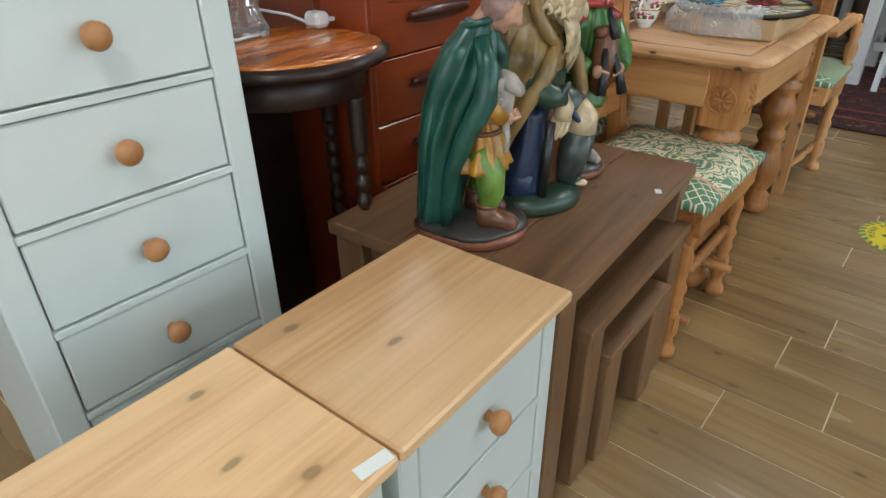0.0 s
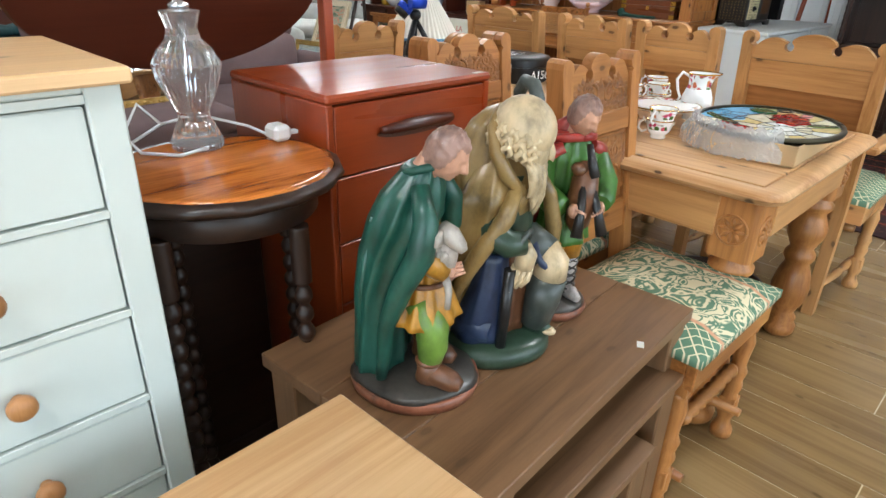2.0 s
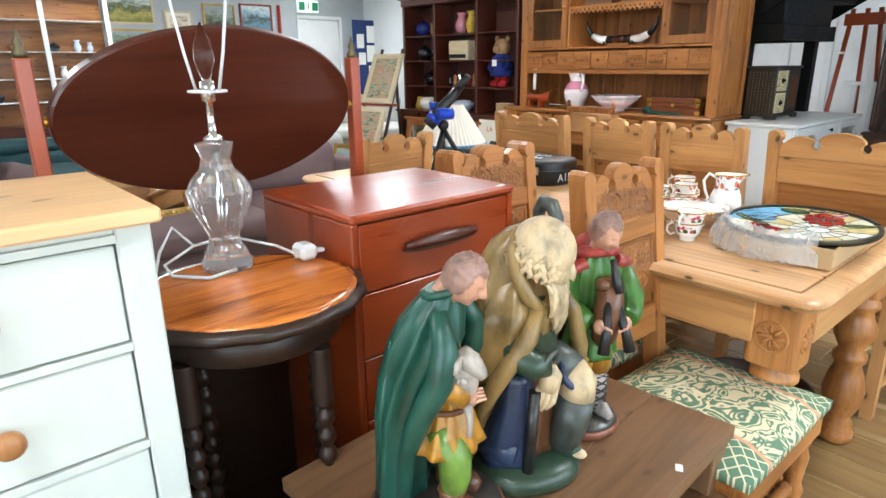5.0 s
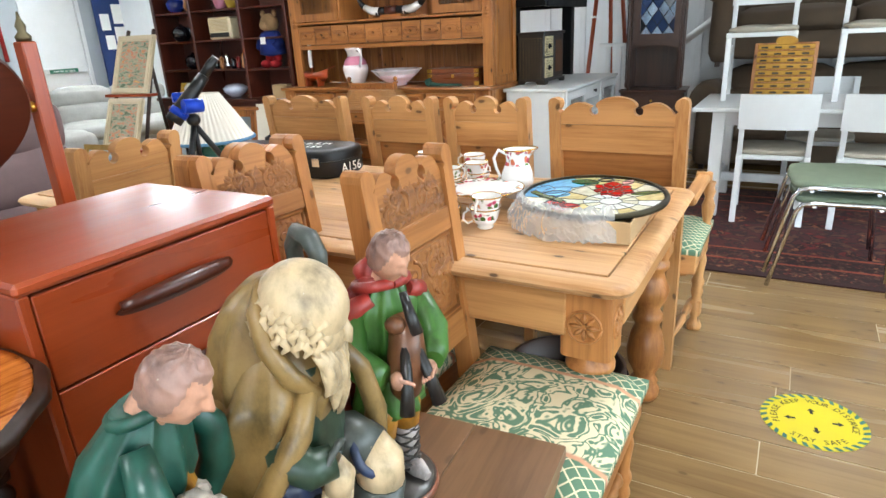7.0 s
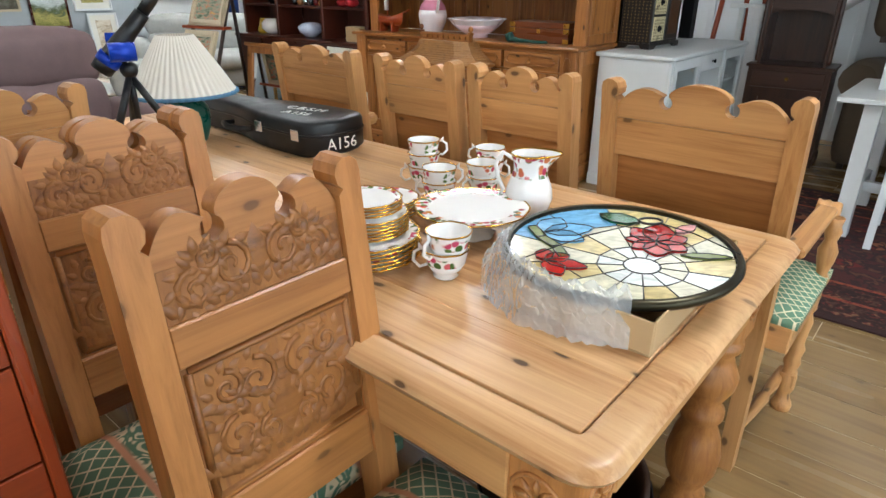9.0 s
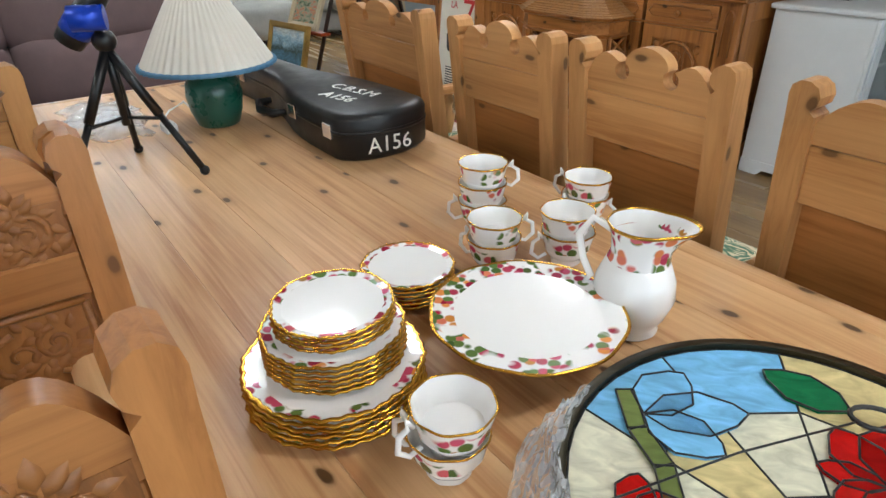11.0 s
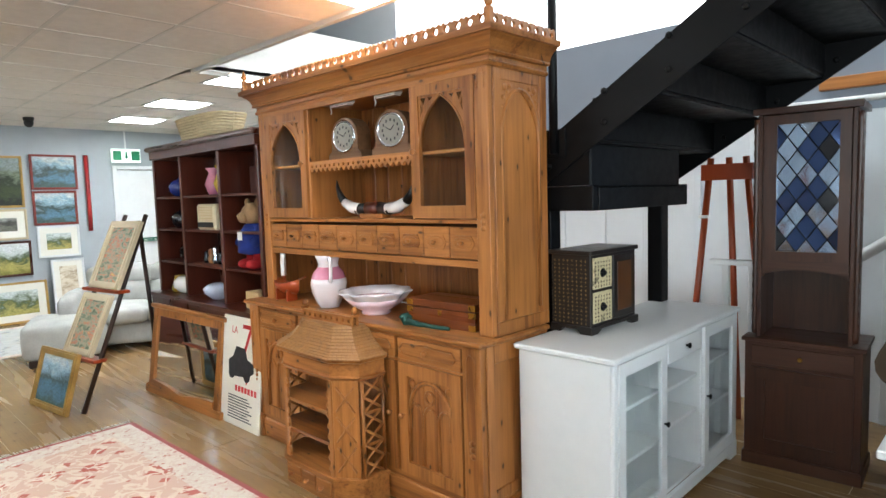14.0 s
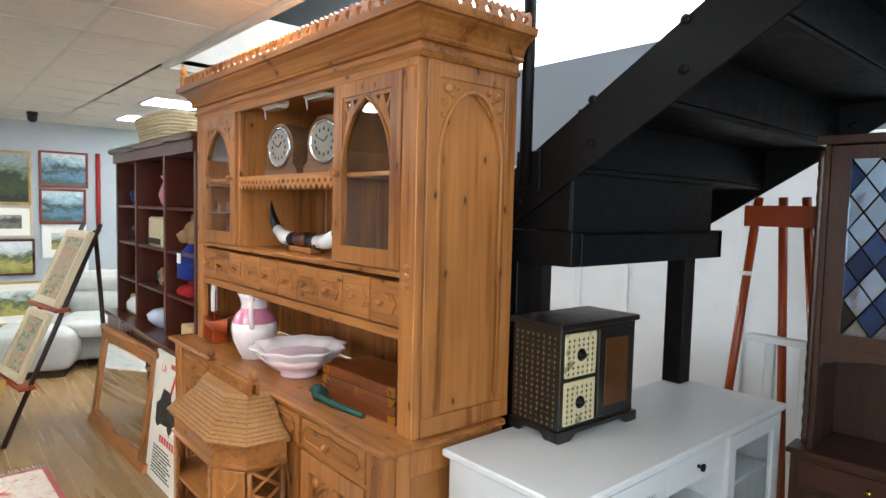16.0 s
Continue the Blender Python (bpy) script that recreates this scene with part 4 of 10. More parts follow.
    for k, (a, b) in enumerate((dl, dr_)):
        bm = bmesh.new()
        slab(bm, rect(a, b, 1.445, 2.085), Y0 - 0.016, Y0 + 0.01, "xz", holes=[rect(a + 0.058, b - 0.058, 1.505, 2.035)])
        do = part("glazed_door", bm, P["z"], t)
        bm = bmesh.new()
        aa, bb, cz = a + 0.058, b - 0.058, (a + b) / 2
        for s, e0 in ((-1, aa), (1, bb)):
            pts = [(e0, 2.035), (e0, 1.79)]
            wide = bb - aa
            for i in range(9):
                q = math.pi / 3 * i / 8
                pts.append((e0 - s * wide * (1 - math.cos(q)), 1.79 + 0.235 * math.sin(q) / 0.866))
            pts.append((cz, 2.035))
            slab(bm, pts, Y0 - 0.010, Y0 + 0.004, "xz", holes=[[(e0 - s * 0.014, 2.022), (e0 - s * 0.050, 2.022), (e0 - s * 0.034, 1.985)], [(e0 - s * 0.012, 2.004), (e0 - s * 0.027, 1.968), (e0 - s * 0.012, 1.932)], [(e0 - s * 0.066, 2.022), (e0 - s * 0.098, 2.022), (e0 - s * 0.074, 2.003)]])
            tube(bm, [(u, Y0 - 0.012, v) for u, v in pts[1:-1]], 0.006, 6)
        part("fretted_arch", bm, P["z"], do)
        bm = boxes((aa, bb, Y0 - 0.004, Y0, 1.505, 2.035), bevel=0)
        pn = part("pane", bm, PANE, do, "clear glass pane")
        pn.visible_shadow = False
        part("knob", drop(bmesh.new(), (b - 0.03) if k == 0 else (a + 0.03), Y0 - 0.016, 1.77), P["z"], do)
        part("inner_shelf", boxes((a, b, Y0 + 0.03, YB - 0.012, 1.755, 1.772)), P["x"], t)
    for x in (dl[1] + 0.001, dr_[0] - 0.019):
        part("divider", boxes((x, x + 0.018, Y0, YB - 0.012, 1.44, 2.14)), P["z"], t)
    part("shelf", boxes((dl[1] + 0.019, dr_[0] - 0.019, Y0 + 0.02, YB - 0.012, 1.757, 1.777)), P["x"], t)
    bm = bmesh.new()
    xs0, xs1 = dl[1] + 0.019, dr_[0] - 0.019
    n = 20
    out = [(xs1, 1.777), (xs0, 1.777)]
    for i in range(n):
        u = xs0 + (xs1 - xs0) * i / n
        w = (xs1 - xs0) / n
        out += [(u, 1.735), (u + w / 2, 1.712)]
    out.append((xs1, 1.735))
    slab(bm, out, Y0, Y0 + 0.018, "xz", holes=[circle_pts(xs0 + (xs1 - xs0) * (i + 0.5) / n, 1.748, 0.0095, 6) for i in range(n)])
    part("fretted_edge", bm, P["x"], t, "pierced shelf edging")
    part("mid_shelf", boxes((U0 + 0.025, U1 - 0.025, Y0 - 0.01, YB - 0.012, 1.42, 1.44)), P["x"], t)
    part("drawer_rail", boxes((U0 + 0.08, U1 - 0.08, Y0 - 0.006, YB - 0.012, 1.215, 1.25)), P["x"], t)
    edges = [U0 + 0.08 + (U1 - U0 - 0.16) * i / 10 for i in range(11)]
    for a, b in zip(edges, edges[1:]):
        sd = part("spice_drawer", boxes((a + 0.003, b - 0.003, Y0 - 0.006, YB - 0.05, 1.255, 1.405)), P["x"], t)
        bm = bmesh.new()
        c = (a + b) / 2
        slab(bm, [(c - 0.07, 1.33), (c - 0.05, 1.295), (c + 0.05, 1.295), (c + 0.07, 1.33), (c + 0.05, 1.365), (c - 0.05, 1.365)], Y0 - 0.011, Y0 - 0.005, "xz")
        tube(bm, [(c + 0.055 * math.cos(q * math.pi / 6), Y0 - 0.010, 1.33 + 0.027 * math.sin(q * math.pi / 6)) for q in range(13)], 0.004, 5)
        drop(bm, c, Y0 - 0.01, 1.33, 0.012)
        part("knob", bm, P["x"], sd)
    part("top_board", boxes((U0 + 0.03, U1 - 0.03, Y0 + 0.03, YB - 0.02, 2.118, 2.139)), P["x"], t)
    part("frieze", boxes((U0 + 0.004, U1 - 0.004, Y0 - 0.014, Y0 + 0.008, 2.085, 2.14)), P["x"], t)
    bm = bmesh.new()
    prof = ((0.0, 2.112), (0.016, 2.113), (0.022, 2.125), (0.016, 2.133), (0.012, 2.136), (0.012, 2.158), (0.030, 2.160), (0.034, 2.168), (0.030, 2.176), (0.034, 2.182), (0.040, 2.198), (0.054, 2.216), (0.074, 2.230), (0.078, 2.236), (0.092, 2.238), (0.096, 2.262), (0.0, 2.264))
    rings = []
    for o, z in prof:
        rings.append([bm.verts.new(p) for p in ((U0 - o, YB, z), (U0 - o, Y0 - o, z), (U1 + o, Y0 - o, z), (U1 + o, YB, z))])
    for a, b in zip(rings, rings[1:]):
        for i in range(4):
            bm.faces.new((a[i], a[(i + 1) % 4], b[(i + 1) % 4], b[i]))
    bm.faces.new(rings[-1])
    bm.faces.new(rings[0])
    part("cornice", bm, P["x"], t, "deep moulded cornice")
    def cresting(u0, u1, n, plane, w):
        bm = bmesh.new()
        out = [(u1, 2.264), (u1, 2.31)]
        step = (u1 - u0) / n
        for i in range(n):
            u = u1 - step * i
            out += [(u - step * 0.2, 2.322), (u - step * 0.5, 2.31), (u - step * 0.8, 2.322), (u - step, 2.31)]
        out += [(u0, 2.264)]
        slab(bm, out, w, w + 0.014, plane, holes=[circle_pts(u0 + step * (i + 0.5), 2.291, step * 0.26, 6) for i in range(n)])
        part("cresting", bm, P["x"], t, "pierced fretwork cresting")
    cresting(U0 - 0.06, U1 + 0.06, 30, "xz", Y0 - 0.07)
    cresting(Y0 - 0.05, YB, 8, "yz", U1 + 0.05)
    for x in (U0 - 0.06, U1 + 0.06):
        bm = boxes((x - 0.016, x + 0.016, Y0 - 0.08, Y0 - 0.048, 2.262, 2.335))
        lathe(bm, [(0.008, 2.335), (0.016, 2.345), (0.02, 2.36), (0.012, 2.375), (0.008, 2.38), (0.004, 2.40)], (x, Y0 - 0.064, 0), 10)
        part("finial", bm, P["z"], t)


dresser()

JUGPINK = plain("white_china_pink_blush", (0.92, 0.88, 0.88), 0.15, vary=0.03, relief=0, coat=0.4)
BLUSH = plain("pale_pink_glaze", (0.90, 0.78, 0.80), 0.16, vary=0.06, scale=8, relief=0, coat=0.4)
PINKGLAZE = plain("pink_glaze", (0.80, 0.50, 0.58), 0.18, vary=0.12, scale=10, relief=0, coat=0.4)


def cabinet_light(x, y):
    t = thing("cabinet_light", pose(x, y, 2.117), "small white strip light under the dresser top, unlit", "cabinet light", "cabinet lights")
    part("housing", boxes((-0.085, 0.085, -0.03, 0.03, -0.032, 0.0), bevel=0.006), WHITE, t)
    part("diffuser", boxes((-0.078, 0.078, -0.024, 0.024, -0.041, -0.032), bevel=0.004), JUGPINK, t)
    part("cord", tube(bmesh.new(), [(-0.085, 0, -0.012), (-0.11, 0.0, -0.03), (-0.10, 0.0, -0.055), (-0.12, 0.01, -0.07)], 0.004, 6), WHITE, t, "white flex")


cabinet_light(-2.42, 6.06)
cabinet_light(-2.02, 6.06)


def pitcher(x, y, z):
    t = thing("wash_jug", pose(x, y, z, 0, 0, 150), "white china wash jug with pink band, on the dresser", "jug")
    bm = bmesh.new()
    flute = lambda a, zz: 1 + 0.02 * math.cos(12 * a)
    lathe(bm, [(0.06, 0), (0.062, 0.012), (0.075, 0.03), (0.10, 0.09), (0.108, 0.14), (0.102, 0.175)], seg=36, wobble=flute)
    lathe(bm, [(0.102, 0.175), (0.09, 0.21), (0.068, 0.235), (0.062, 0.245)], seg=36, wobble=flute, mat=1, cap=False)
    lathe(bm, [(0.062, 0.245), (0.06, 0.26), (0.068, 0.29), (0.08, 0.315), (0.075, 0.315), (0.058, 0.27), (0.055, 0.20)], seg=36, wobble=lambda a, zz: 1 + (0.22 * max(0, math.cos(a)) ** 3 if zz > 0.28 else 0), cap=False)
    part("body", bm, [JUGPINK, PINKGLAZE], t)
    bm = bmesh.new()
    tube(bm, [(-0.065, 0, 0.29), (-0.10, 0, 0.305), (-0.135, 0, 0.28), (-0.14, 0, 0.24), (-0.12, 0, 0.19), (-0.095, 0, 0.16)], [0.011, 0.012, 0.012, 0.011, 0.011, 0.014], 8)
    part("handle", bm, JUGPINK, t)


def wash_bowl(x, y, z):
    t = thing("wash_bowl", pose(x, y, z), "wavy white china wash bowl with pink outside", "bowl")
    bm = bmesh.new()
    wv = lambda a, zz: 1 + 0.055 * math.cos(10 * a) * (zz / 0.13)
    lathe(bm, [(0.08, 0), (0.085, 0.012), (0.075, 0.018), (0.13, 0.05), (0.17, 0.09)], seg=40, wobble=wv, mat=1)
    lathe(bm, [(0.17, 0.09), (0.188, 0.115), (0.205, 0.128), (0.200, 0.132), (0.165, 0.10), (0.12, 0.055), (0.03, 0.03)], seg=80, wobble=wv, cap=False)
    part("body", bm, [JUGPINK, BLUSH], t)


pitcher(-2.61, 6.05, 0.905)
wash_bowl(-2.21, 6.08, 0.905)


BOXWOOD = wood("walnut_box", (0.52, 0.27, 0.12), (0.34, 0.155, 0.06), "x", 0.3, 60, 2.0, 0, 0.06, 1.1, 0.3)


def writing_box():
    t = thing("writing_box", pose(-1.655, 6.13, 0.905, 0, 0, 3), "brass-bound mahogany writing box on the dresser", "box")
    part("body", boxes((-0.22, 0.22, -0.11, 0.11, 0.0, 0.09)), BOXWOOD, t)
    part("lid", boxes((-0.22, 0.22, -0.11, 0.11, 0.0915, 0.13)), BOXWOOD, t)
    for x in (-0.222, 0.182):
        for z in (0.002, 0.062, 0.098):
            part("brass_corner", boxes((x, x + 0.04, -0.113, -0.105, z, z + 0.028), bevel=0.001), BRASS, t, "brass strap")
    part("lock_plate", boxes((-0.012, 0.012, -0.1125, -0.109, 0.06, 0.085), bevel=0.001), BRASS, t)
    c = thing("green_ribbon", pose(-1.72, 5.97, 0.905), "dark green ribbon lying before the box", "ribbon")
    bm = bmesh.new()
    tube(bm, [(0.16, 0.02, 0.008), (0.05, 0.01, 0.008), (-0.04, 0, 0.012), (-0.1, -0.01, 0.02)], [0.01, 0.012, 0.014, 0.02], 6)
    blob(bm, (-0.12, 0, 0.03), 0.03, lumps=0.5)
    part("cloth", bm, plain("dark_green_cloth", (0.05, 0.24, 0.20), 0.8), c)


writing_box()


def model_ship():
    t = thing("model_ship", pose(-3.06, 6.03, 0.905), "small wooden model ship with furled white sail", "model ship")
    bm = bmesh.new()
    rings = []
    for i in range(9):
        k = i / 8 * 2 - 1
        w = 0.045 * (1 - abs(k) ** 2.5) + 0.002
        zt = 0.115 + 0.035 * k * k
        rings.append([bm.verts.new((k * 0.16, -w, zt)), bm.verts.new((k * 0.15, -w * 0.7, 0.075)), bm.verts.new((k * 0.12, 0, 0.045)), bm.verts.new((k * 0.15, w * 0.7, 0.075)), bm.verts.new((k * 0.16, w, zt))])
    for a, b in zip(rings, rings[1:]):
        for i in range(4):
            bm.faces.new((a[i], a[i + 1], b[i + 1], b[i])).smooth = True
        bm.faces.new((a[0], b[0], b[4], a[4]))
    part("hull", bm, TEAK["x"], t)
    bm = boxes((-0.07, -0.055, -0.04, 0.04, 0, 0.075), (0.055, 0.07, -0.04, 0.04, 0, 0.075))
    part("cradle", bm, TEAK["z"], t)
    bm = bmesh.new()
    tube(bm, [(-0.01, 0, 0.10), (-0.01, 0, 0.52)], [0.006, 0.002], 6)
    tube(bm, [(0.14, 0, 0.14), (0.24, 0, 0.17)], 0.005, 6)
    part("mast", bm, TEAK["z"], t)
    bm = bmesh.new()
    tube(bm, [(-0.022, 0, 0.16), (-0.024, 0, 0.24), (-0.02, 0, 0.34), (-0.014, 0, 0.44), (-0.012, 0, 0.5)], [0.017, 0.018, 0.016, 0.012, 0.004], 7)
    part("sail", bm, PAPER, t, "furled white sail")


model_ship()


def mantel_clock(x, y, z, rz):
    t = thing("mantel_clock", pose(x, y, z, 0, 0, rz), "dark wooden arched mantel clock with silvered dial", "clock", "mantel clocks")
    t.scale = (1.2, 1.1, 1.2)
    o = [(-0.115, 0), (0.115, 0), (0.115, 0.03), (0.09, 0.05)] + circle_pts(0, 0.115, 0.092, 12, 0, math.pi) + [(-0.09, 0.05), (-0.115, 0.03)]
    bm = bmesh.new()
    slab(bm, o, -0.05, 0.05, "xz")
    part("case", bm, NEST["x"], t)
    bm = bmesh.new()
    lathe(bm, [(0.080, 0), (0.080, 0.006), (0.070, 0.009), (0.068, 0.004)], m=pose(0, -0.05, 0.115, 90, 0, 0), seg=24)
    part("bezel", bm, CHROME, t)
    bm = bmesh.new()
    lathe(bm, [(0.067, 0), (0.067, 0.005)], m=pose(0, -0.05, 0.115, 90, 0, 0), seg=24)
    dial = part("dial", bm, plain("silvered_dial", (0.60, 0.58, 0.54), 0.35, 0.4), t)
    bm = bmesh.new()
    for i in range(12):
        a = i * math.pi / 6
        box(bm, 0.045 * math.sin(a) - 0.003, 0.045 * math.sin(a) + 0.003, -0.0565, -0.0552, 0.115 + 0.045 * math.cos(a) - 0.006, 0.115 + 0.045 * math.cos(a) + 0.006, 0)
    tube(bm, [(0, -0.057, 0.115), (0.02, -0.057, 0.135)], 0.002, 4)
    tube(bm, [(0, -0.057, 0.115), (-0.03, -0.057, 0.13)], 0.002, 4)
    part("dial_marking", bm, BLACKPLASTIC, dial)


mantel_clock(-2.49, 6.17, 1.777, 6)
mantel_clock(-2.08, 6.17, 1.777, 12)


def horns():
    t = thing("mounted_horns", pose(-2.24, 6.12, 1.44), "black and white cow horns joined on a small wooden block", "horns")
    part("block", boxes((-0.10, 0.10, -0.03, 0.03, 0.0, 0.025)), HONEY["x"], t)
    for s in (-1, 1):
        bm = bmesh.new()
        tube(bm, [(s * 0.05, 0, 0.055), (s * 0.13, 0, 0.05), (s * 0.20, 0, 0.06)], [0.034, 0.034, 0.032], 12, 0)
        tube(bm, [(s * 0.12, 0, 0.05), (s * 0.20, 0, 0.06), (s * 0.27, 0, 0.09)], [0.0345, 0.033, 0.026], 12, 1)
        tube(bm, [(s * 0.27, 0, 0.09), (s * 0.31, 0, 0.13), (s * 0.335, 0, 0.18), (s * 0.34, 0, 0.225)], [0.026, 0.02, 0.012, 0.002], 12, 0)
        part("horn", bm, [BLACKPLASTIC, CHINA], t)
    bm = bmesh.new()
    tube(bm, [(-0.055, 0, 0.055), (0.055, 0, 0.055)], 0.036, 12)
    part("sleeve", bm, MAHOG["x"], t, "brown leather sleeve")


horns()


# ---- small house-shaped pine corner cabinet ----
SHINGLE = wood("carved_shingle_pine", (0.66, 0.47, 0.27), (0.50, 0.33, 0.17), "x", 0.55, 70, 30, 0, 0.8)


def house_cabinet():
    t = thing("house_cabinet", pose(-2.27, 5.88, 0), "carved pine display cabinet shaped like a little house", "display cabinet")
    P = HONEY

    def ring(bm, k, z, yk=1.0):
        return [bm.verts.new((x * k, y * yk, z)) for x, y in ((-0.36, -0.0), (-0.35, -0.16), (-0.22, -0.25), (0.22, -0.25), (0.35, -0.16), (0.36, -0.0))]

    def layer(zs):
        bm = bmesh.new()
        rs = [ring(bm, k, z, k) for k, z in zs]
        for a, b in zip(rs, rs[1:]):
            for i in range(6):
                bm.faces.new((a[i], a[(i + 1) % 6], b[(i + 1) % 6], b[i]))
        bm.faces.new(rs[0])
        bm.faces.new(rs[-1])
        return bm
    part("base", layer(((0.99, 0.0), (0.99, 0.125), (1.03, 0.13), (1.03, 0.145), (0.96, 0.15))), P["x"], t)
    for i in range(3):
        a = -0.20 + i * 0.135
        d = part("drawer", boxes((a, a + 0.125, -0.258, -0.246, 0.03, 0.115)), P["x"], t)
        part("knob", drop(bmesh.new(), a + 0.062, -0.258, 0.072, 0.011), P["z"], d)
    part("cornice_band", layer(((0.96, 0.645), (0.97, 0.655), (1.01, 0.665), (0.97, 0.672), (0.97, 0.735), (1.04, 0.745), (1.05, 0.76), (0.98, 0.765))), P["x"], t)
    part("roof", layer(((1.05, 0.76), (0.92, 0.785), (0.78, 0.82), (0.68, 0.86), (0.62, 0.90))), SHINGLE, t, "dusty carved shingle roof")
    bm = bmesh.new()
    prof = ((1.05, 0.76), (0.92, 0.785), (0.78, 0.82), (0.68, 0.86), (0.62, 0.90))
    corners = ((-0.36, -0.0), (-0.35, -0.16), (-0.22, -0.25), (0.22, -0.25), (0.35, -0.16), (0.36, -0.0))
    rnd = random.Random(8)

    def roof_at(q):
        q = min(max(q, 0.0), 0.999) * 4
        (k0, za), (k1, zb) = prof[int(q)], prof[int(q) + 1]
        return k0 + (k1 - k0) * (q % 1), za + (zb - za) * (q % 1)
    rows_n = 11
    for r in range(rows_n):
        (ka, za), (kb, zb) = roof_at(r / rows_n), roof_at((r + 1.25) / rows_n)
        for (ax, ay), (bx, by) in zip(corners, corners[1:]):
            ln = math.hypot(bx - ax, by - ay)
            n = max(2, round(ln * ka / 0.024))
            for c in range(n):
                u0, u1 = (c + 0.06) / n, (c + 0.94) / n
                lift = 0.005 + rnd.uniform(0, 0.002)
                lo = [Vector(((ax + (bx - ax) * u) * (ka + lift * 3), (ay + (by - ay) * u) * (ka + lift * 4), za + 0.004)) for u in (u0, u1)]
                hi = [Vector(((ax + (bx - ax) * u) * kb, (ay + (by - ay) * u) * kb, zb + 0.001)) for u in (u0, u1)]
                drop_ = Vector((0, 0, -0.005))
                v = [bm.verts.new(p) for p in (lo[0], lo[1], hi[1], hi[0], lo[0] + drop_, lo[1] + drop_)]
                bm.faces.new((v[0], v[1], v[2], v[3]))
                bm.faces.new((v[4], v[5], v[1], v[0]))
    tagged(part("shingles", bm, SHINGLE, t), kind="stuff")
    bm = bmesh.new()
    slab(bm, rect(-0.225, 0.225, 0.895, 0.948), -0.10, -0.086, "xz", holes=[circle_pts(-0.2 + 0.05 * i, 0.922, 0.013, 6) for i in range(9)])
    slab(bm, rect(-0.225, 0.225, 0.895, 0.948), -0.070, -0.056, "xz", holes=[circle_pts(-0.2 + 0.05 * i, 0.922, 0.013, 6) for i in range(9)])
    part("ridge_gallery", bm, P["x"], t)
    for x in (-0.225, 0.225):
        bm = boxes((x - 0.014, x + 0.014, -0.10, -0.06, 0.945, 0.96))
        lathe(bm, [(0.008, 0.96), (0.018, 0.975), (0.016, 0.99), (0.004, 1.0)], (x, -0.08, 0), 10)
        part("finial", bm, P["z"], t)
    part("back", boxes((-0.345, 0.345, -0.012, 0.0, 0.14, 0.65)), P["z"], t)
    for z in (0.30, 0.465):
        bm = bmesh.new()
        slab(bm, [(-0.34, -0.012), (-0.335, -0.15), (-0.20, -0.235), (0.20, -0.235), (0.335, -0.15), (0.34, -0.012)], z, z + 0.016, "xy")
        part("shelf", bm, P["x"], t)
    for s in (-1, 1):
        bm = boxes((s * 0.205 - 0.016, s * 0.205 + 0.016, -0.245, -0.225, 0.148, 0.65))
        for k in range(8):
            blob(bm, (s * 0.185, -0.24, 0.19 + 0.055 * k), 0.013, squash=(1, 0.7, 1.4))
        part("front_post", bm, P["z"], t)
        # carved angled panel
        bm = bmesh.new()
        a, b = Vector((s * 0.222, -0.238, 0)), Vector((s * 0.335, -0.16, 0))
        m = Matrix.Translation(a) @ Matrix.Rotation(math.atan2(b.y - a.y, b.x - a.x), 4, "Z")
        L = (b - a).length
        tmp = boxes((0, L, -0.005, 0.005, 0.148, 0.65))
        for k in range(3):
            for sg in (0, 1):
                tube(tmp, [(L * (0.15 + 0.7 * sg), -0.007, 0.18 + 0.155 * k), (L * (0.85 - 0.7 * sg), -0.007, 0.31 + 0.155 * k)], 0.006, 5)
        merge(bm, tmp, m)
        part("angled_panel", bm, P["z"], t, "carved angled panel")
        bm = bmesh.new()
        x = s * 0.343
        for k in range(6):
            for sg in (0, 1):
                tube(bm, [(x, -0.14 + 0.12 * sg, 0.15 + 0.083 * k), (x, -0.02 - 0.12 * sg, 0.15 + 0.083 * (k + 1))], 0.008, 5)
        tube(bm, [(x, -0.145, 0.148), (x, -0.145, 0.65)], 0.01, 5)
        tube(bm, [(x, -0.015, 0.148), (x, -0.015, 0.65)], 0.01, 5)
        part("lattice_side", bm, P["z"], t, "open lattice side")


house_cabinet()


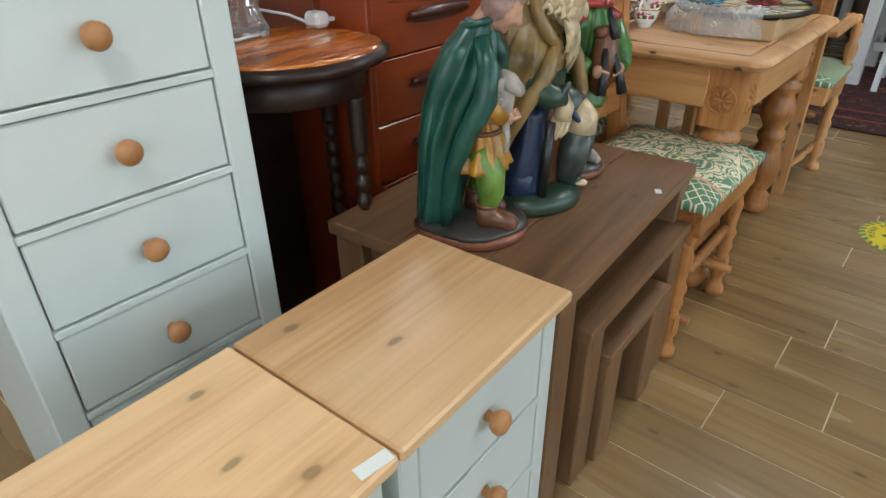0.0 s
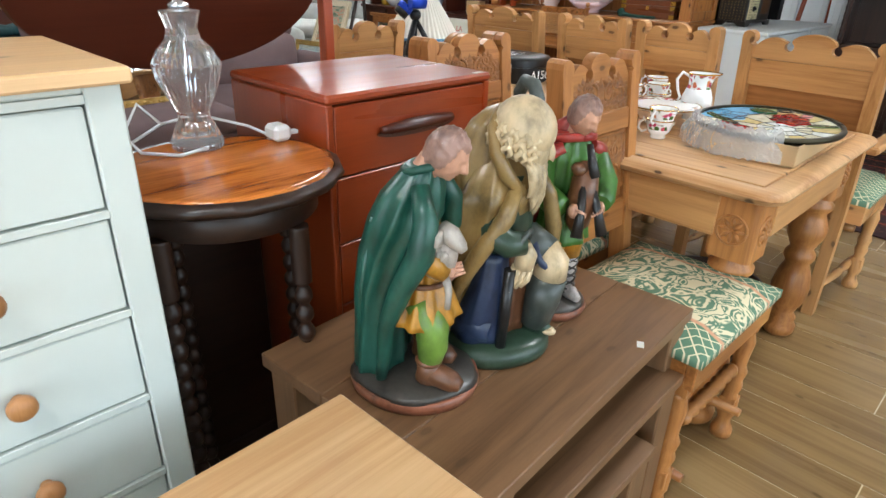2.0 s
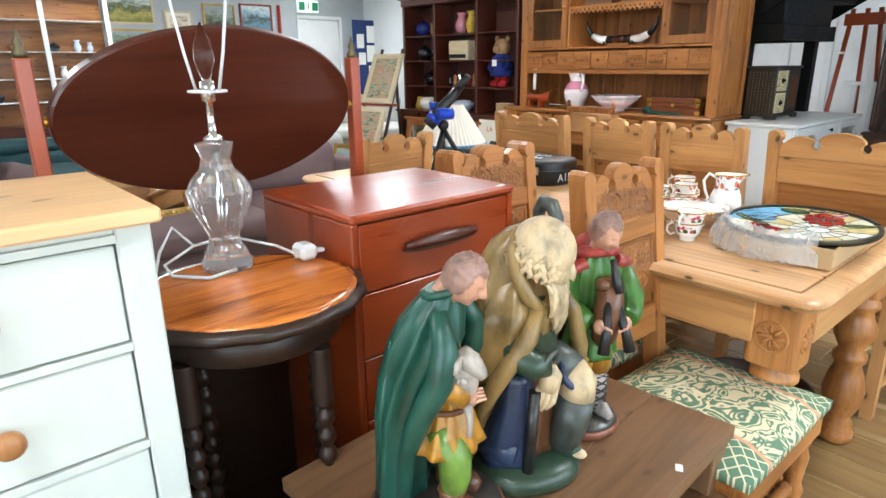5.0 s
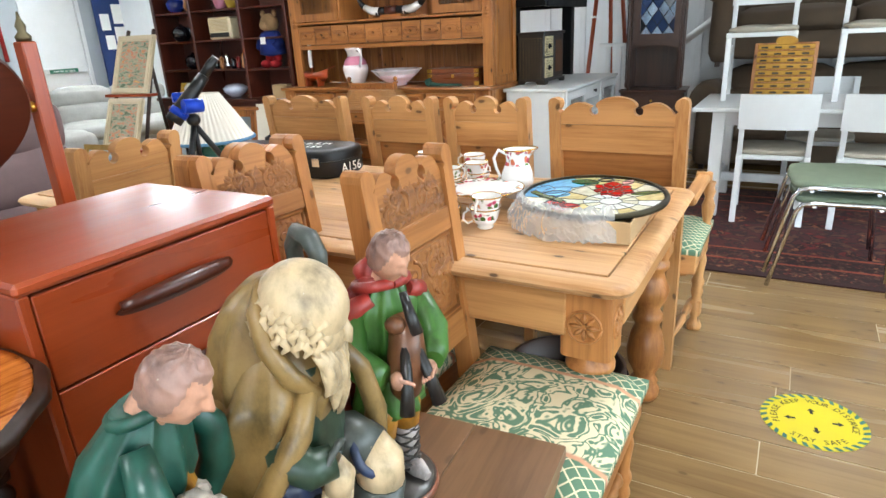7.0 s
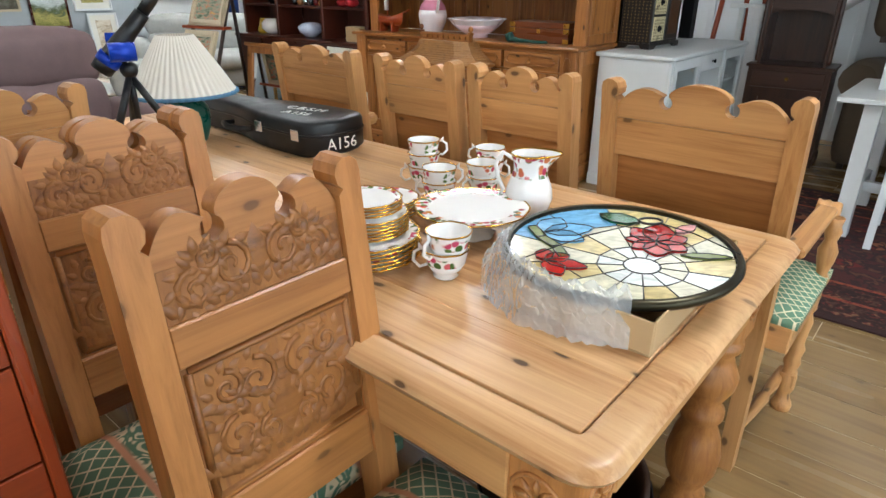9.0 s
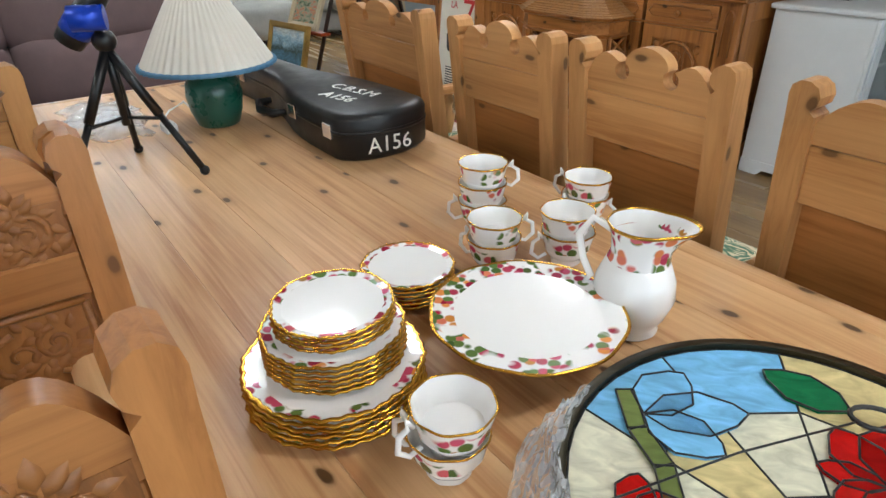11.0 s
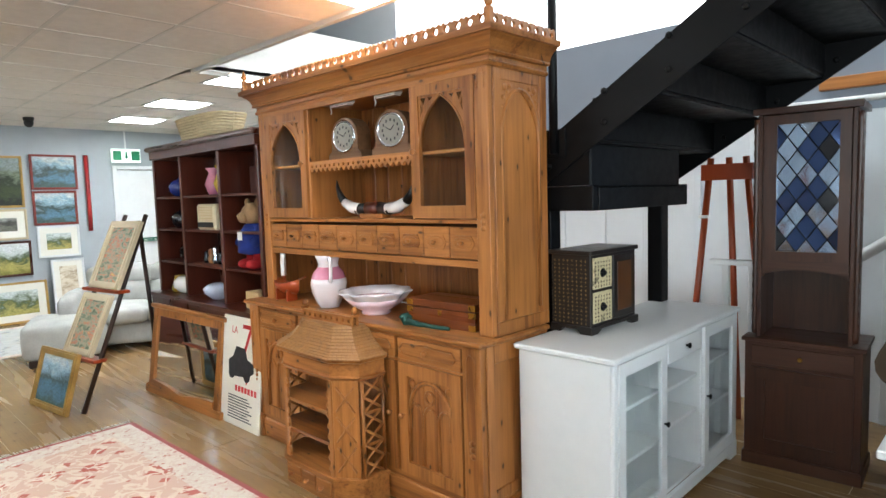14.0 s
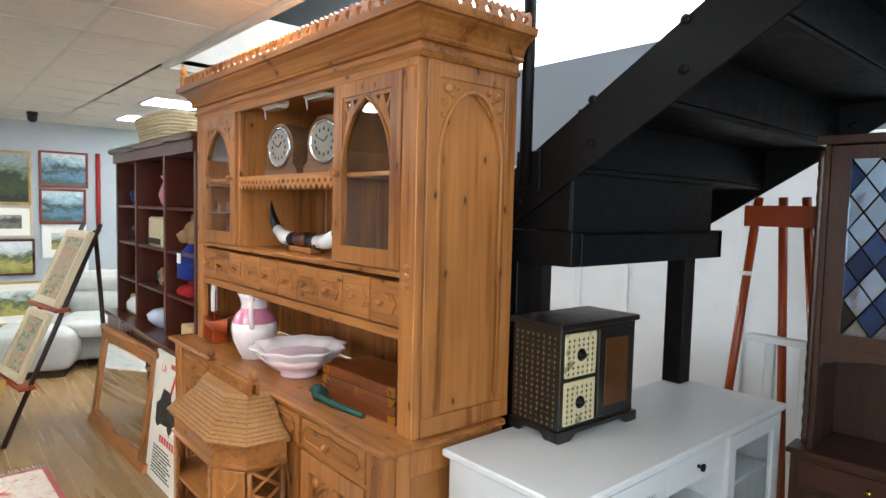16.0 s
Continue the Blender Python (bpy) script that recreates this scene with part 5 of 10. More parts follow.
# ---- white glazed sideboard ----
def sideboard():
    t = thing("white_sideboard", pose(-0.76, 6.11, 0), "white painted sideboard with glazed doors and open middle", "sideboard")
    # local: front looks along +x, runs from y=0 to y=1.43; x=0 is the front
    D, Ln, H = 0.475, 1.43, 0.845
    part("top", boxes((-D - 0.02, 0.018, -0.018, Ln + 0.018, H, H + 0.026), bevel=0.006), WHITE, t)
    part("end_panel", boxes((-D, -0.012, 0, 0.02, 0.05, H)), WHITE, t)
    part("end_panel", boxes((-D, -0.012, Ln - 0.02, Ln, 0.05, H)), WHITE, t)
    part("back", boxes((-D, -D + 0.01, 0.02, Ln - 0.02, 0.05, H)), WHITE, t)
    part("floor_panel", boxes((-D + 0.01, -0.015, 0.02, Ln - 0.02, 0.09, 0.11)), WHITE, t)
    bm = bmesh.new()
    slab(bm, [(0.0, 0.0), (0.10, 0.0), (0.13, 0.035), (Ln - 0.13, 0.035), (Ln - 0.10, 0.0), (Ln, 0.0), (Ln, 0.09), (0.0, 0.09)], -0.014, 0.008, "yz")
    slab(bm, [(-D, 0.0), (-D + 0.10, 0.0), (-D + 0.13, 0.03), (-0.13, 0.03), (-0.10, 0.0), (-0.015, 0.0), (-0.015, 0.075), (-D, 0.075)], -0.008, -0.001, "xz")
    part("plinth", bm, WHITE, t)
    for y in (0.49, Ln - 0.51):
        part("divider", boxes((-D + 0.01, -0.004, y, y + 0.02, 0.11, H)), WHITE, t)
    part("stile", boxes((-0.012, 0.004, 0.0, 0.03, 0.09, H)), WHITE, t)
    part("stile", boxes((-0.012, 0.004, Ln - 0.03, Ln, 0.09, H)), WHITE, t)
    for a, b, ks in ((0.034, 0.488, 1), (Ln - 0.488, Ln - 0.034, 0)):
        bm = bmesh.new()
        slab(bm, rect(a, b, 0.095, H - 0.005), -0.008, 0.010, "yz", holes=[rect(a + 0.055, b - 0.055, 0.155, H - 0.065)])
        d = part("door", bm, WHITE, t)
        pn = part("pane", boxes((-0.002, 0.001, a + 0.055, b - 0.055, 0.155, H - 0.065), bevel=0), PANE, d, "clear glass pane")
        pn.visible_shadow = False
        bm = bmesh.new()
        lathe(bm, [(0.006, 0), (0.005, 0.01), (0.013, 0.016), (0.013, 0.022), (0.004, 0.026)], seg=12, m=pose(0.010, (b - 0.028) if ks else (a + 0.028), 0.47, 0, 90, 0))
        part("knob", bm, BLACKSTEEL, d, "small dark metal knob")
        for z in (0.36, 0.60):
            part("shelf", boxes((-D + 0.012, -0.03, a - 0.01, b + 0.002, z, z + 0.018)), WHITE, t)
    d = part("drawer", boxes((-D + 0.05, 0.004, 0.512, Ln - 0.512, 0.735, H - 0.006)), WHITE, t)
    bm = bmesh.new()
    lathe(bm, [(0.006, 0), (0.005, 0.01), (0.014, 0.016), (0.014, 0.022), (0.004, 0.026)], seg=12, m=pose(0.004, Ln / 2, 0.79, 0, 90, 0))
    part("knob", bm, BLACKSTEEL, d, "small dark metal knob")
    for z in (0.40, 0.585):
        part("middle_shelf", boxes((-D + 0.012, -0.02, 0.511, Ln - 0.511, z, z + 0.018)), WHITE, t)


sideboard()


def medicine_chest():
    t = thing("oriental_chest", pose(-1.05, 6.43, 0.871, 0, 0, -2), "small black lacquered chest with cream lettered drawers", "lacquer chest")
    # front looks along +x; side with gilt writing looks along -y
    D, W, H = 0.22, 0.42, 0.40
    LACQ = plain("black_lacquer", (0.11, 0.09, 0.075), 0.35, vary=0.2, coat=0.2)
    bm = boxes((-D, 0, 0, W, 0.035, H - 0.02))
    part("body", bm, LACQ, t)
    part("top", boxes((-D - 0.012, 0.012, -0.012, W + 0.012, H - 0.02, H)), LACQ, t)
    bm = bmesh.new()
    slab(bm, [(-0.012, 0), (0.05, 0), (0.08, 0.022), (W - 0.08, 0.022), (W - 0.05, 0), (W + 0.012, 0), (W + 0.012, 0.037), (-0.012, 0.037)], -0.012, 0.012, "yz")
    slab(bm, [(-D, 0), (-D + 0.05, 0), (-D + 0.07, 0.022), (-0.07, 0.022), (-0.05, 0), (0, 0), (0, 0.037), (-D, 0.037)], -0.012, 0.01, "xz")
    part("plinth", bm, LACQ, t)
    creamy = plain("cream_lacquer", (0.80, 0.74, 0.58), 0.5, vary=0.1, stain=(0.25, 0.2, 0.15))
    INK = plain("ink_marks", (0.14, 0.11, 0.09), 0.7)
    rnd = random.Random(8)
    for z in (0.05, 0.215):
        d = part("drawer", boxes((-D + 0.03, 0.006, 0.02, 0.185, z, z + 0.15)), creamy, t)
        bm = bmesh.new()
        for i in range(6):
            for j in range(7):
                y, zz = 0.03 + 0.025 * i, z + 0.012 + 0.019 * j
                if abs(y - 0.1) < 0.03 and abs(zz - z - 0.075) < 0.03:
                    continue
                box(bm, 0.006, 0.0072, y, y + rnd.uniform(0.008, 0.014), zz, zz + 0.003, 0)
                box(bm, 0.006, 0.0072, y + 0.004, y + 0.007, zz - 0.005, zz + 0.008, 0)
        part("marks", bm, INK, d, "rows of unreadable characters")
        bm = bmesh.new()
        lathe(bm, [(0.022, 0), (0.022, 0.004), (0.008, 0.005), (0.011, 0.016), (0.003, 0.02)], seg=12, m=pose(0.006, 0.10, z + 0.075, 0, 90, 0))
        part("pull", bm, BLACKSTEEL, d, "round dark metal pull")
    d = part("door", boxes((-0.004, 0.006, 0.20, W - 0.015, 0.05, 0.365)), LACQ, t)
    part("burr_panel", boxes((0.006, 0.009, 0.235, W - 0.05, 0.085, 0.33)), plain("burr_panel", (0.34, 0.20, 0.09), 0.35, vary=0.35, scale=14), d)
    bm = bmesh.new()
    for i in range(8):
        for j in range(16):
            x, zz = -D + 0.015 + 0.025 * i, 0.05 + 0.02 * j
            box(bm, x, x + rnd.uniform(0.006, 0.013), -0.0014, 0.0, zz, zz + 0.0025, 0)
            if rnd.random() < 0.8:
                box(bm, x + 0.004, x + 0.0065, -0.0014, 0.0, zz - 0.005, zz + 0.007, 0)
    part("gilt_writing", bm, plain("faded_gilt", (0.50, 0.42, 0.28), 0.6), t, "columns of unreadable gilt characters")


medicine_chest()


# ---- black steel stair ----
def steel_stair():
    t = thing("steel_stair", pose(-1.40, 6.5, 1.46), "black painted steel staircase with open underside", "staircase", "", "structure")
    k = 0.62
    rise, run = 0.19, 0.19 / k
    # posts and landing
    for x, y in ((0.05, 0.03), (0.19, 1.0), (-0.65, 0.03), (-0.65, 1.0)):
        part("post", boxes((x - 0.045, x + 0.045, y - 0.045, y + 0.045, -1.46, 0.0)), BLACKSTEEL, t)
    part("landing_beam", boxes((-0.7, 0.34, -0.02, 0.03, 0.0, 0.12), (0.29, 0.345, 0.03, 1.06, 0.0, 0.11), (-0.7, 0.345, 1.02, 1.06, 0.0, 0.12)), BLACKSTEEL, t)
    part("landing_plate", boxes((-0.7, 0.33, 0.03, 1.02, 0.09, 0.115)), BLACKSTEEL, t)
    part("kick_plate", boxes((0.30, 0.312, 0.013, 1.019, 0.115, 0.338), (-0.05, 0.312, 0.001, 0.012, 0.121, 0.338)), BLACKSTEEL, t)
    top = 3.6
    for y in (-0.012, 1.5):
        bm = bmesh.new()
        slab(bm, [(0.0, 0.12), (0.04, 0.12), (top, 0.12 + (top - 0.04) * k), (top, 0.12 + (top - 0.04) * k + 0.27), (0.0, 0.27 + 0.03)], y, y + 0.012, "xz")
        s = part("stringer", bm, BLACKSTEEL, t, "wide flat steel stringer")
        bm = bmesh.new()
        for i in range(12):
            for dz in (0.06, 0.2):
                lathe(bm, [(0.016, 0), (0.016, 0.006), (0.008, 0.01)], seg=8, m=pose(0.09 + run * i, y, 0.13 + 0.0 + dz + (0.05 + run * i) * k, 90, 0, 0))
        part("bolts", bm, BLACKSTEEL, s)
    for i in range(11):
        x = 0.02 + run * i
        z = 0.205 + rise * (i + 0.6)
        part("tread", boxes((x, x + run * 1.02, 0.001, 1.499, z, z + 0.02)), BLACKSTEEL, t)
        part("riser", boxes((x, x + 0.012, 0.001, 1.499, z - rise + 0.02, z - 0.001)), BLACKSTEEL, t)
    for x in (0.13, 2.2):
        bm = bmesh.new()
        z0 = 0.20 + x * k
        tube(bm, [(x, -0.03, z0), (x, -0.03, z0 + 0.95)], 0.022, 10)
        blob(bm, (x, -0.03, z0 + 0.96), 0.034, seg=12, rings=8)
        box(bm, x - 0.05, x + 0.06, -0.022, -0.010, z0 - 0.02, z0 + 0.12, 0.002)
        part("baluster", bm, BLACKSTEEL, t)


steel_stair()


# ---- dark oak corner cabinet with leaded door ----
def leaded_cabinet():
    t = thing("oak_display_cabinet", pose(-0.42, 7.50, 0, 0, 0, 4), "dark oak cabinet with diamond leaded glass door", "display cabinet")
    P = OLDOAK
    part("lower_body", boxes((-0.275, 0.275, 0.0, 0.36, 0.0, 0.70)), P["z"], t)
    part("lower_top", boxes((-0.29, 0.29, -0.015, 0.37, 0.70, 0.722)), P["x"], t)
    part("plinth", boxes((-0.285, 0.285, -0.012, 0.36, 0.0, 0.07)), P["x"], t)
    d = part("drawer", boxes((-0.24, 0.24, -0.012, 0.0, 0.58, 0.68)), P["x"], t)
    part("pull", drop(bmesh.new(), 0, -0.012, 0.63, 0.012), BRASS, d)
    bm = bmesh.new()
    slab(bm, rect(-0.24, 0.24, 0.09, 0.56), -0.014, 0.0, "xz", holes=[rect(-0.17, 0.17, 0.16, 0.49)])
    part("door", bm, P["z"], t)
    part("upper_back", boxes((-0.215, 0.215, 0.33, 0.345, 0.722, 1.93)), P["z"], t)
    for s in (-1, 1):
        part("upper_side", boxes((s * 0.215 - 0.012, s * 0.215 + 0.012, 0.03, 0.33, 0.722, 1.93)), P["z"], t)
        bm = bmesh.new()
        tube(bm, [(s * 0.235, 0.03, 0.74 + i * 0.03) for i in range(40)], [0.012 + 0.004 * (i % 2) for i in range(40)], 6)
        part("twist_moulding", bm, P["z"], t)
    part("cornice", boxes((-0.25, 0.25, 0.0, 0.345, 1.93, 1.965)), P["x"], t)
    bm = bmesh.new()
    slab(bm, [(-0.2, 1.15), (-0.2, 1.06), (-0.19, 1.06)] + [(-0.19 + 0.38 * i / 8, 1.075 + 0.03 * math.sin(math.pi * i / 8)) for i in range(9)] + [(0.2, 1.06), (0.2, 1.15)], 0.03, 0.05, "xz")
    part("shaped_rail", bm, P["x"], t)
    part("shelf", boxes((-0.203, 0.203, 0.05, 0.33, 1.13, 1.15)), P["x"], t)
    bm = bmesh.new()
    slab(bm, rect(-0.2, 0.2, 1.15, 1.925), 0.022, 0.045, "xz", holes=[rect(-0.135, 0.15, 1.20, 1.875)])
    d = part("leaded_door", bm, P["z"], t)
    x0, x1, z0, z1 = -0.135, 0.15, 1.20, 1.875
    nx, nz = 3, 5
    ww, hh = (x1 - x0) / nx, (z1 - z0) / nz
    # pale and blue tints paint in the window light mirrored by the panes
    gl = [plain("leaded_glass_pale_reflection", (0.62, 0.70, 0.80), 0.05, 0.85, 0.05, relief=0), plain("leaded_glass_blue_reflection", (0.22, 0.30, 0.46), 0.05, 0.6, 0.1, relief=0), plain("leaded_glass_dark", (0.16, 0.17, 0.19), 0.06, 0.3, 0.1, relief=0)]
    rnd = random.Random(5)
    bmh = bmesh.new()
    def clip(pts):
        out = pts
        for ax, lim, sg in ((0, x0, 1), (0, x1, -1), (1, z0, 1), (1, z1, -1)):
            new_pts = []
            for i in range(len(out)):
                p, q = out[i], out[(i + 1) % len(out)]
                ip, iq = sg * (p[ax] - lim) >= -1e-9, sg * (q[ax] - lim) >= -1e-9
                if ip:
                    new_pts.append(p)
                if ip != iq:
                    kk = (lim - p[ax]) / (q[ax] - p[ax])
                    new_pts.append((p[0] + kk * (q[0] - p[0]), p[1] + kk * (q[1] - p[1])))
            out = new_pts
            if len(out) < 3:
                return []
        return out
    for i in range(-1, 2 * nx + 1):
        for j in range(-1, 2 * nz + 1):
            if (i + j) % 2 == 0:
                continue
            c = (x0 + ww * i / 2 + ww / 2, z0 + hh * j / 2 + hh / 2)
            dm = clip([(c[0] - ww / 2, c[1]), (c[0], c[1] - hh / 2), (c[0] + ww / 2, c[1]), (c[0], c[1] + hh / 2)])
            if len(dm) < 3:
                continue
            cc = (sum(p[0] for p in dm) / len(dm), sum(p[1] for p in dm) / len(dm))
            dm = [(cc[0] + (p[0] - cc[0]) * 0.95, cc[1] + (p[1] - cc[1]) * 0.95) for p in dm]
            bm = bmesh.new()
            tx, tz = rnd.uniform(-0.05, 0.05), rnd.uniform(-0.05, 0.05)
            f = [bm.verts.new((p[0], 0.033 + tx * (p[0] - cc[0]) + tz * (p[1] - cc[1]), p[1])) for p in dm]
            b = [bm.verts.new((p[0], 0.036 + tx * (p[0] - cc[0]) + tz * (p[1] - cc[1]), p[1])) for p in dm]
            bm.faces.new(f)
            bm.faces.new(b)
            for q in range(len(dm)):
                bm.faces.new((f[q], f[(q + 1) % len(dm)], b[(q + 1) % len(dm)], b[q]))
            part("pane", bm, gl[rnd.choice((0, 0, 0, 1, 1, 2))], d)
    bm = bmesh.new()
    for s in (1, -1):
        for i in range(-nz, nx + nz + 1):
            # lead lines of one slope, cut to the opening
            pts = []
            for q in range(41):
                z = z0 + (z1 - z0) * q / 40
                x = x0 + ww * (i + s * (z - z0) / hh)
                if x0 <= x <= x1:
                    pts.append((x, 0.032, z))
            if len(pts) > 2:
                tube(bm, [pts[0], pts[-1]], 0.0035, 5)
    tagged(part("lead_came", bm, BLACKSTEEL, d, "dark lead strips"), kind="stuff")


leaded_cabinet()


# ---- bookcase on its cupboard, with its small contents ----
BX = (-5.05, -4.52, -3.86, -3.30)
BZ = (0.80, 1.07, 1.345, 1.615, 1.93)


def bookcase():
    t = thing("bookcase", pose(0, 6.0, 0), "tall mahogany open bookcase on a cupboard base", "bookcase")
    P = MAHOG
    D = 0.30
    part("base_cupboard", boxes((BX[0] - 0.06, BX[-1] - 0.02, -0.06, D, 0.0, 0.77)), P["z"], t)
    part("base_top", boxes((BX[0] - 0.08, BX[-1] - 0.01, -0.09, D, 0.77, 0.80)), P["x"], t)
    part("back", boxes((BX[0], BX[-1], D - 0.015, D, 0.80, 1.98)), P["z"], t)
    for x in BX:
        part("upright", boxes((x - 0.018, x + 0.018, 0.0, D - 0.015, 0.80, 1.93)), P["z"], t)
    for a, b in zip(BX, BX[1:]):
        for z in BZ[1:-1]:
            part("shelf", boxes((a + 0.018, b - 0.018, 0.01, D - 0.015, z - 0.018, z)), P["x"], t)
    part("frieze", boxes((BX[0] - 0.02, BX[-1] + 0.02, -0.02, D, 1.93, 2.0)), P["x"], t)
    part("cornice", boxes((BX[0] - 0.05, BX[-1] + 0.05, -0.05, D, 2.0, 2.04), bevel=0.012), P["x"], t)


bookcase()


def ware(name, x, y, z, prof, mat, label, cat, seg=16, handle=False, s=1.0, sx=1.0, sy=1.0):
    t = thing(name, pose(x, y, z), label, cat)
    bm = bmesh.new()
    lathe(bm, [(r * s, h * s) for r, h in prof], seg=seg, sx=sx, sy=sy)
    part("body", bm, mat, t)
    if handle:
        bm = bmesh.new()
        r = max(p[0] for p in prof) * s
        h = prof[-1][1] * s
        tube(bm, [(r * 0.8, 0, h * 0.75), (r * 1.4, 0, h * 0.7), (r * 1.4, 0, h * 0.35), (r * 0.85, 0, h * 0.25)], r * 0.12, 6)
        part("handle", bm, mat, t)
    return t


VASE = [(0.04, 0), (0.055, 0.03), (0.07, 0.08), (0.05, 0.14), (0.035, 0.17), (0.06, 0.21), (0.05, 0.21), (0.03, 0.17)]
POT = [(0.05, 0), (0.085, 0.04), (0.095, 0.09), (0.07, 0.13), (0.03, 0.145), (0.015, 0.165)]
BLUECHINA = plain("blue_glaze", (0.10, 0.17, 0.45), 0.2, vary=0.15, coat=0.4)
YELLOWCHINA = plain("yellow_glaze", (0.80, 0.66, 0.25), 0.25, vary=0.1, coat=0.3)
DARKCHINA = plain("dark_glaze", (0.07, 0.075, 0.10), 0.2, vary=0.2, coat=0.4)
PATCHINA = plain("blue_white_china", (0.75, 0.78, 0.85), 0.2, vary=0.1, scale=60, stain=(0.25, 0.32, 0.55), coat=0.4)
BROWNCHINA = plain("tan_glaze", (0.62, 0.42, 0.25), 0.3, vary=0.2)
yb = 6.14
ware("teapot", -4.86, yb, BZ[3], POT, BLUECHINA, "dark blue glazed teapot on the bookcase", "teapot", handle=True)
ware("jug", -4.66, yb, BZ[3], [(0.04, 0), (0.06, 0.05), (0.045, 0.1), (0.055, 0.13)], BROWNCHINA, "small tan pottery jug", "jug", handle=True)
ware("vase", -4.22, yb, BZ[3], VASE, PINKGLAZE, "pink and white china vase", "vase")
ware("vase", -4.06, yb, BZ[3], VASE, YELLOWCHINA, "yellow glazed pottery vase", "vase", s=1.05)
ware("dark_teapot", -4.84, yb, BZ[2], POT, DARKCHINA, "black glazed pot with a lid", "pot", handle=True)
ware("white_figurine", -4.64, yb, BZ[2], [(0.035, 0), (0.03, 0.02), (0.015, 0.05), (0.035, 0.08), (0.02, 0.12), (0.002, 0.14)], CHINA, "small white china bird figurine", "figurine", sy=0.6)
ware("glass_pot", -4.72, yb, BZ[1], POT, DARKCHINA, "dark silvered coffee pot", "pot", handle=True)
ware("ginger_jar", -4.74, yb - 0.05, BZ[0], [(0.05, 0), (0.10, 0.05), (0.10, 0.1), (0.06, 0.14)], CHINA, "pale china jar with flowers", "jar")
ware("china_boot", -4.86, yb - 0.05, BZ[0], [(0.06, 0), (0.07, 0.03), (0.05, 0.08), (0.04, 0.14)], YELLOWCHINA, "cream glazed pottery boot ornament", "ornament", sx=1.2)
ware("blue_bowl", -4.14, yb - 0.05, BZ[0], [(0.05, 0), (0.11, 0.05), (0.12, 0.09), (0.08, 0.12), (0.03, 0.13)], PATCHINA, "blue and white china tureen", "tureen")
for i, (dx, m_) in enumerate(((-0.2, DARKCHINA), (-0.12, BROWNCHINA), (-0.04, CHROME), (0.04, DARKCHINA), (0.11, plain("red_glaze", (0.45, 0.08, 0.08), 0.3)), (0.18, BROWNCHINA))):
    ware("ornament", -4.18 + dx, yb - 0.02, BZ[1], [(0.02, 0), (0.03, 0.03), (0.018, 0.06), (0.024, 0.08 + 0.02 * (i % 3)), (0.004, 0.1 + 0.02 * (i % 3))], m_, "small dark ornament on a shelf", "ornament", seg=10)


def old_radio():
    t = thing("radio", pose(-4.17, 6.1, BZ[2]), "cream vintage radio with dark dial strip", "radio")
    part("case", boxes((-0.15, 0.15, -0.07, 0.09, 0, 0.20), bevel=0.015), plain("cream_plastic", (0.84, 0.78, 0.64), 0.35), t)
    part("dial", boxes((-0.13, 0.13, -0.074, -0.07, 0.02, 0.06), bevel=0.002), BLACKPLASTIC, t)
    bm = bmesh.new()
    for i in range(9):
        box(bm, -0.12, 0.12, -0.073, -0.069, 0.075 + 0.012 * i, 0.079 + 0.012 * i, 0.001)
    part("grille", bm, CARD, t)


old_radio()


def soft_bear():
    FUR = plain("tan_plush", (0.60, 0.47, 0.33), 0.95, vary=0.2, scale=120, relief=0.8)
    COAT = plain("blue_felt", (0.07, 0.16, 0.45), 0.9, vary=0.15, scale=90, relief=0.5)
    RED = plain("red_felt", (0.62, 0.07, 0.10), 0.85)
    bm = bmesh.new()
    z = 0
    for s in (-1, 1):
        blob(bm, (s * 0.055, -0.04, 0.035), 0.05, mat=2, squash=(0.9, 1.4, 0.75))
        tube(bm, [(s * 0.05, 0, 0.06), (s * 0.045, 0, 0.14)], 0.04, 8, 2)
        tube(bm, [(s * 0.07, 0, 0.30), (s * 0.12, -0.02, 0.22), (s * 0.09, -0.07, 0.18)], [0.035, 0.04, 0.035], 8, 1)
        blob(bm, (s * 0.07, 0, 0.475), 0.03, squash=(1, 0.6, 1))
    lathe(bm, [(0.05, 0.10), (0.12, 0.12), (0.115, 0.2), (0.09, 0.28), (0.05, 0.33)], seg=14, mat=1)
    blob(bm, (0, 0, 0.39), 0.085, seg=14, rings=10)
    blob(bm, (0, -0.08, 0.37), 0.04)
    blob(bm, (0, -0.115, 0.38), 0.012)
    box(bm, -0.03, 0.03, -0.115, -0.11, 0.21, 0.27, 0, 3)
    ob = part("teddy_bear", bm, [FUR, COAT, RED, PAPER], None)
    ob.matrix_basis = pose(-3.60, 6.12, BZ[1] + 0.002)
    tagged(ob, "tan plush teddy bear in a blue felt coat on the shelf", "teddy bear")


soft_bear()
ct = thing("card_box", pose(-3.48, 6.07, BZ[0]), "small brown cardboard box", "box")
part("box", boxes((-0.09, 0.09, -0.06, 0.06, 0, 0.12)), CARD, ct)
tm = thing("mahogany_tray", pose(-3.62, 6.2, BZ[3]), "dark wooden tray standing on edge", "tray")
part("board", boxes((-0.15, 0.15, 0, 0.02, 0, 0.2), bevel=0.008), MAHOG["x"], tm)


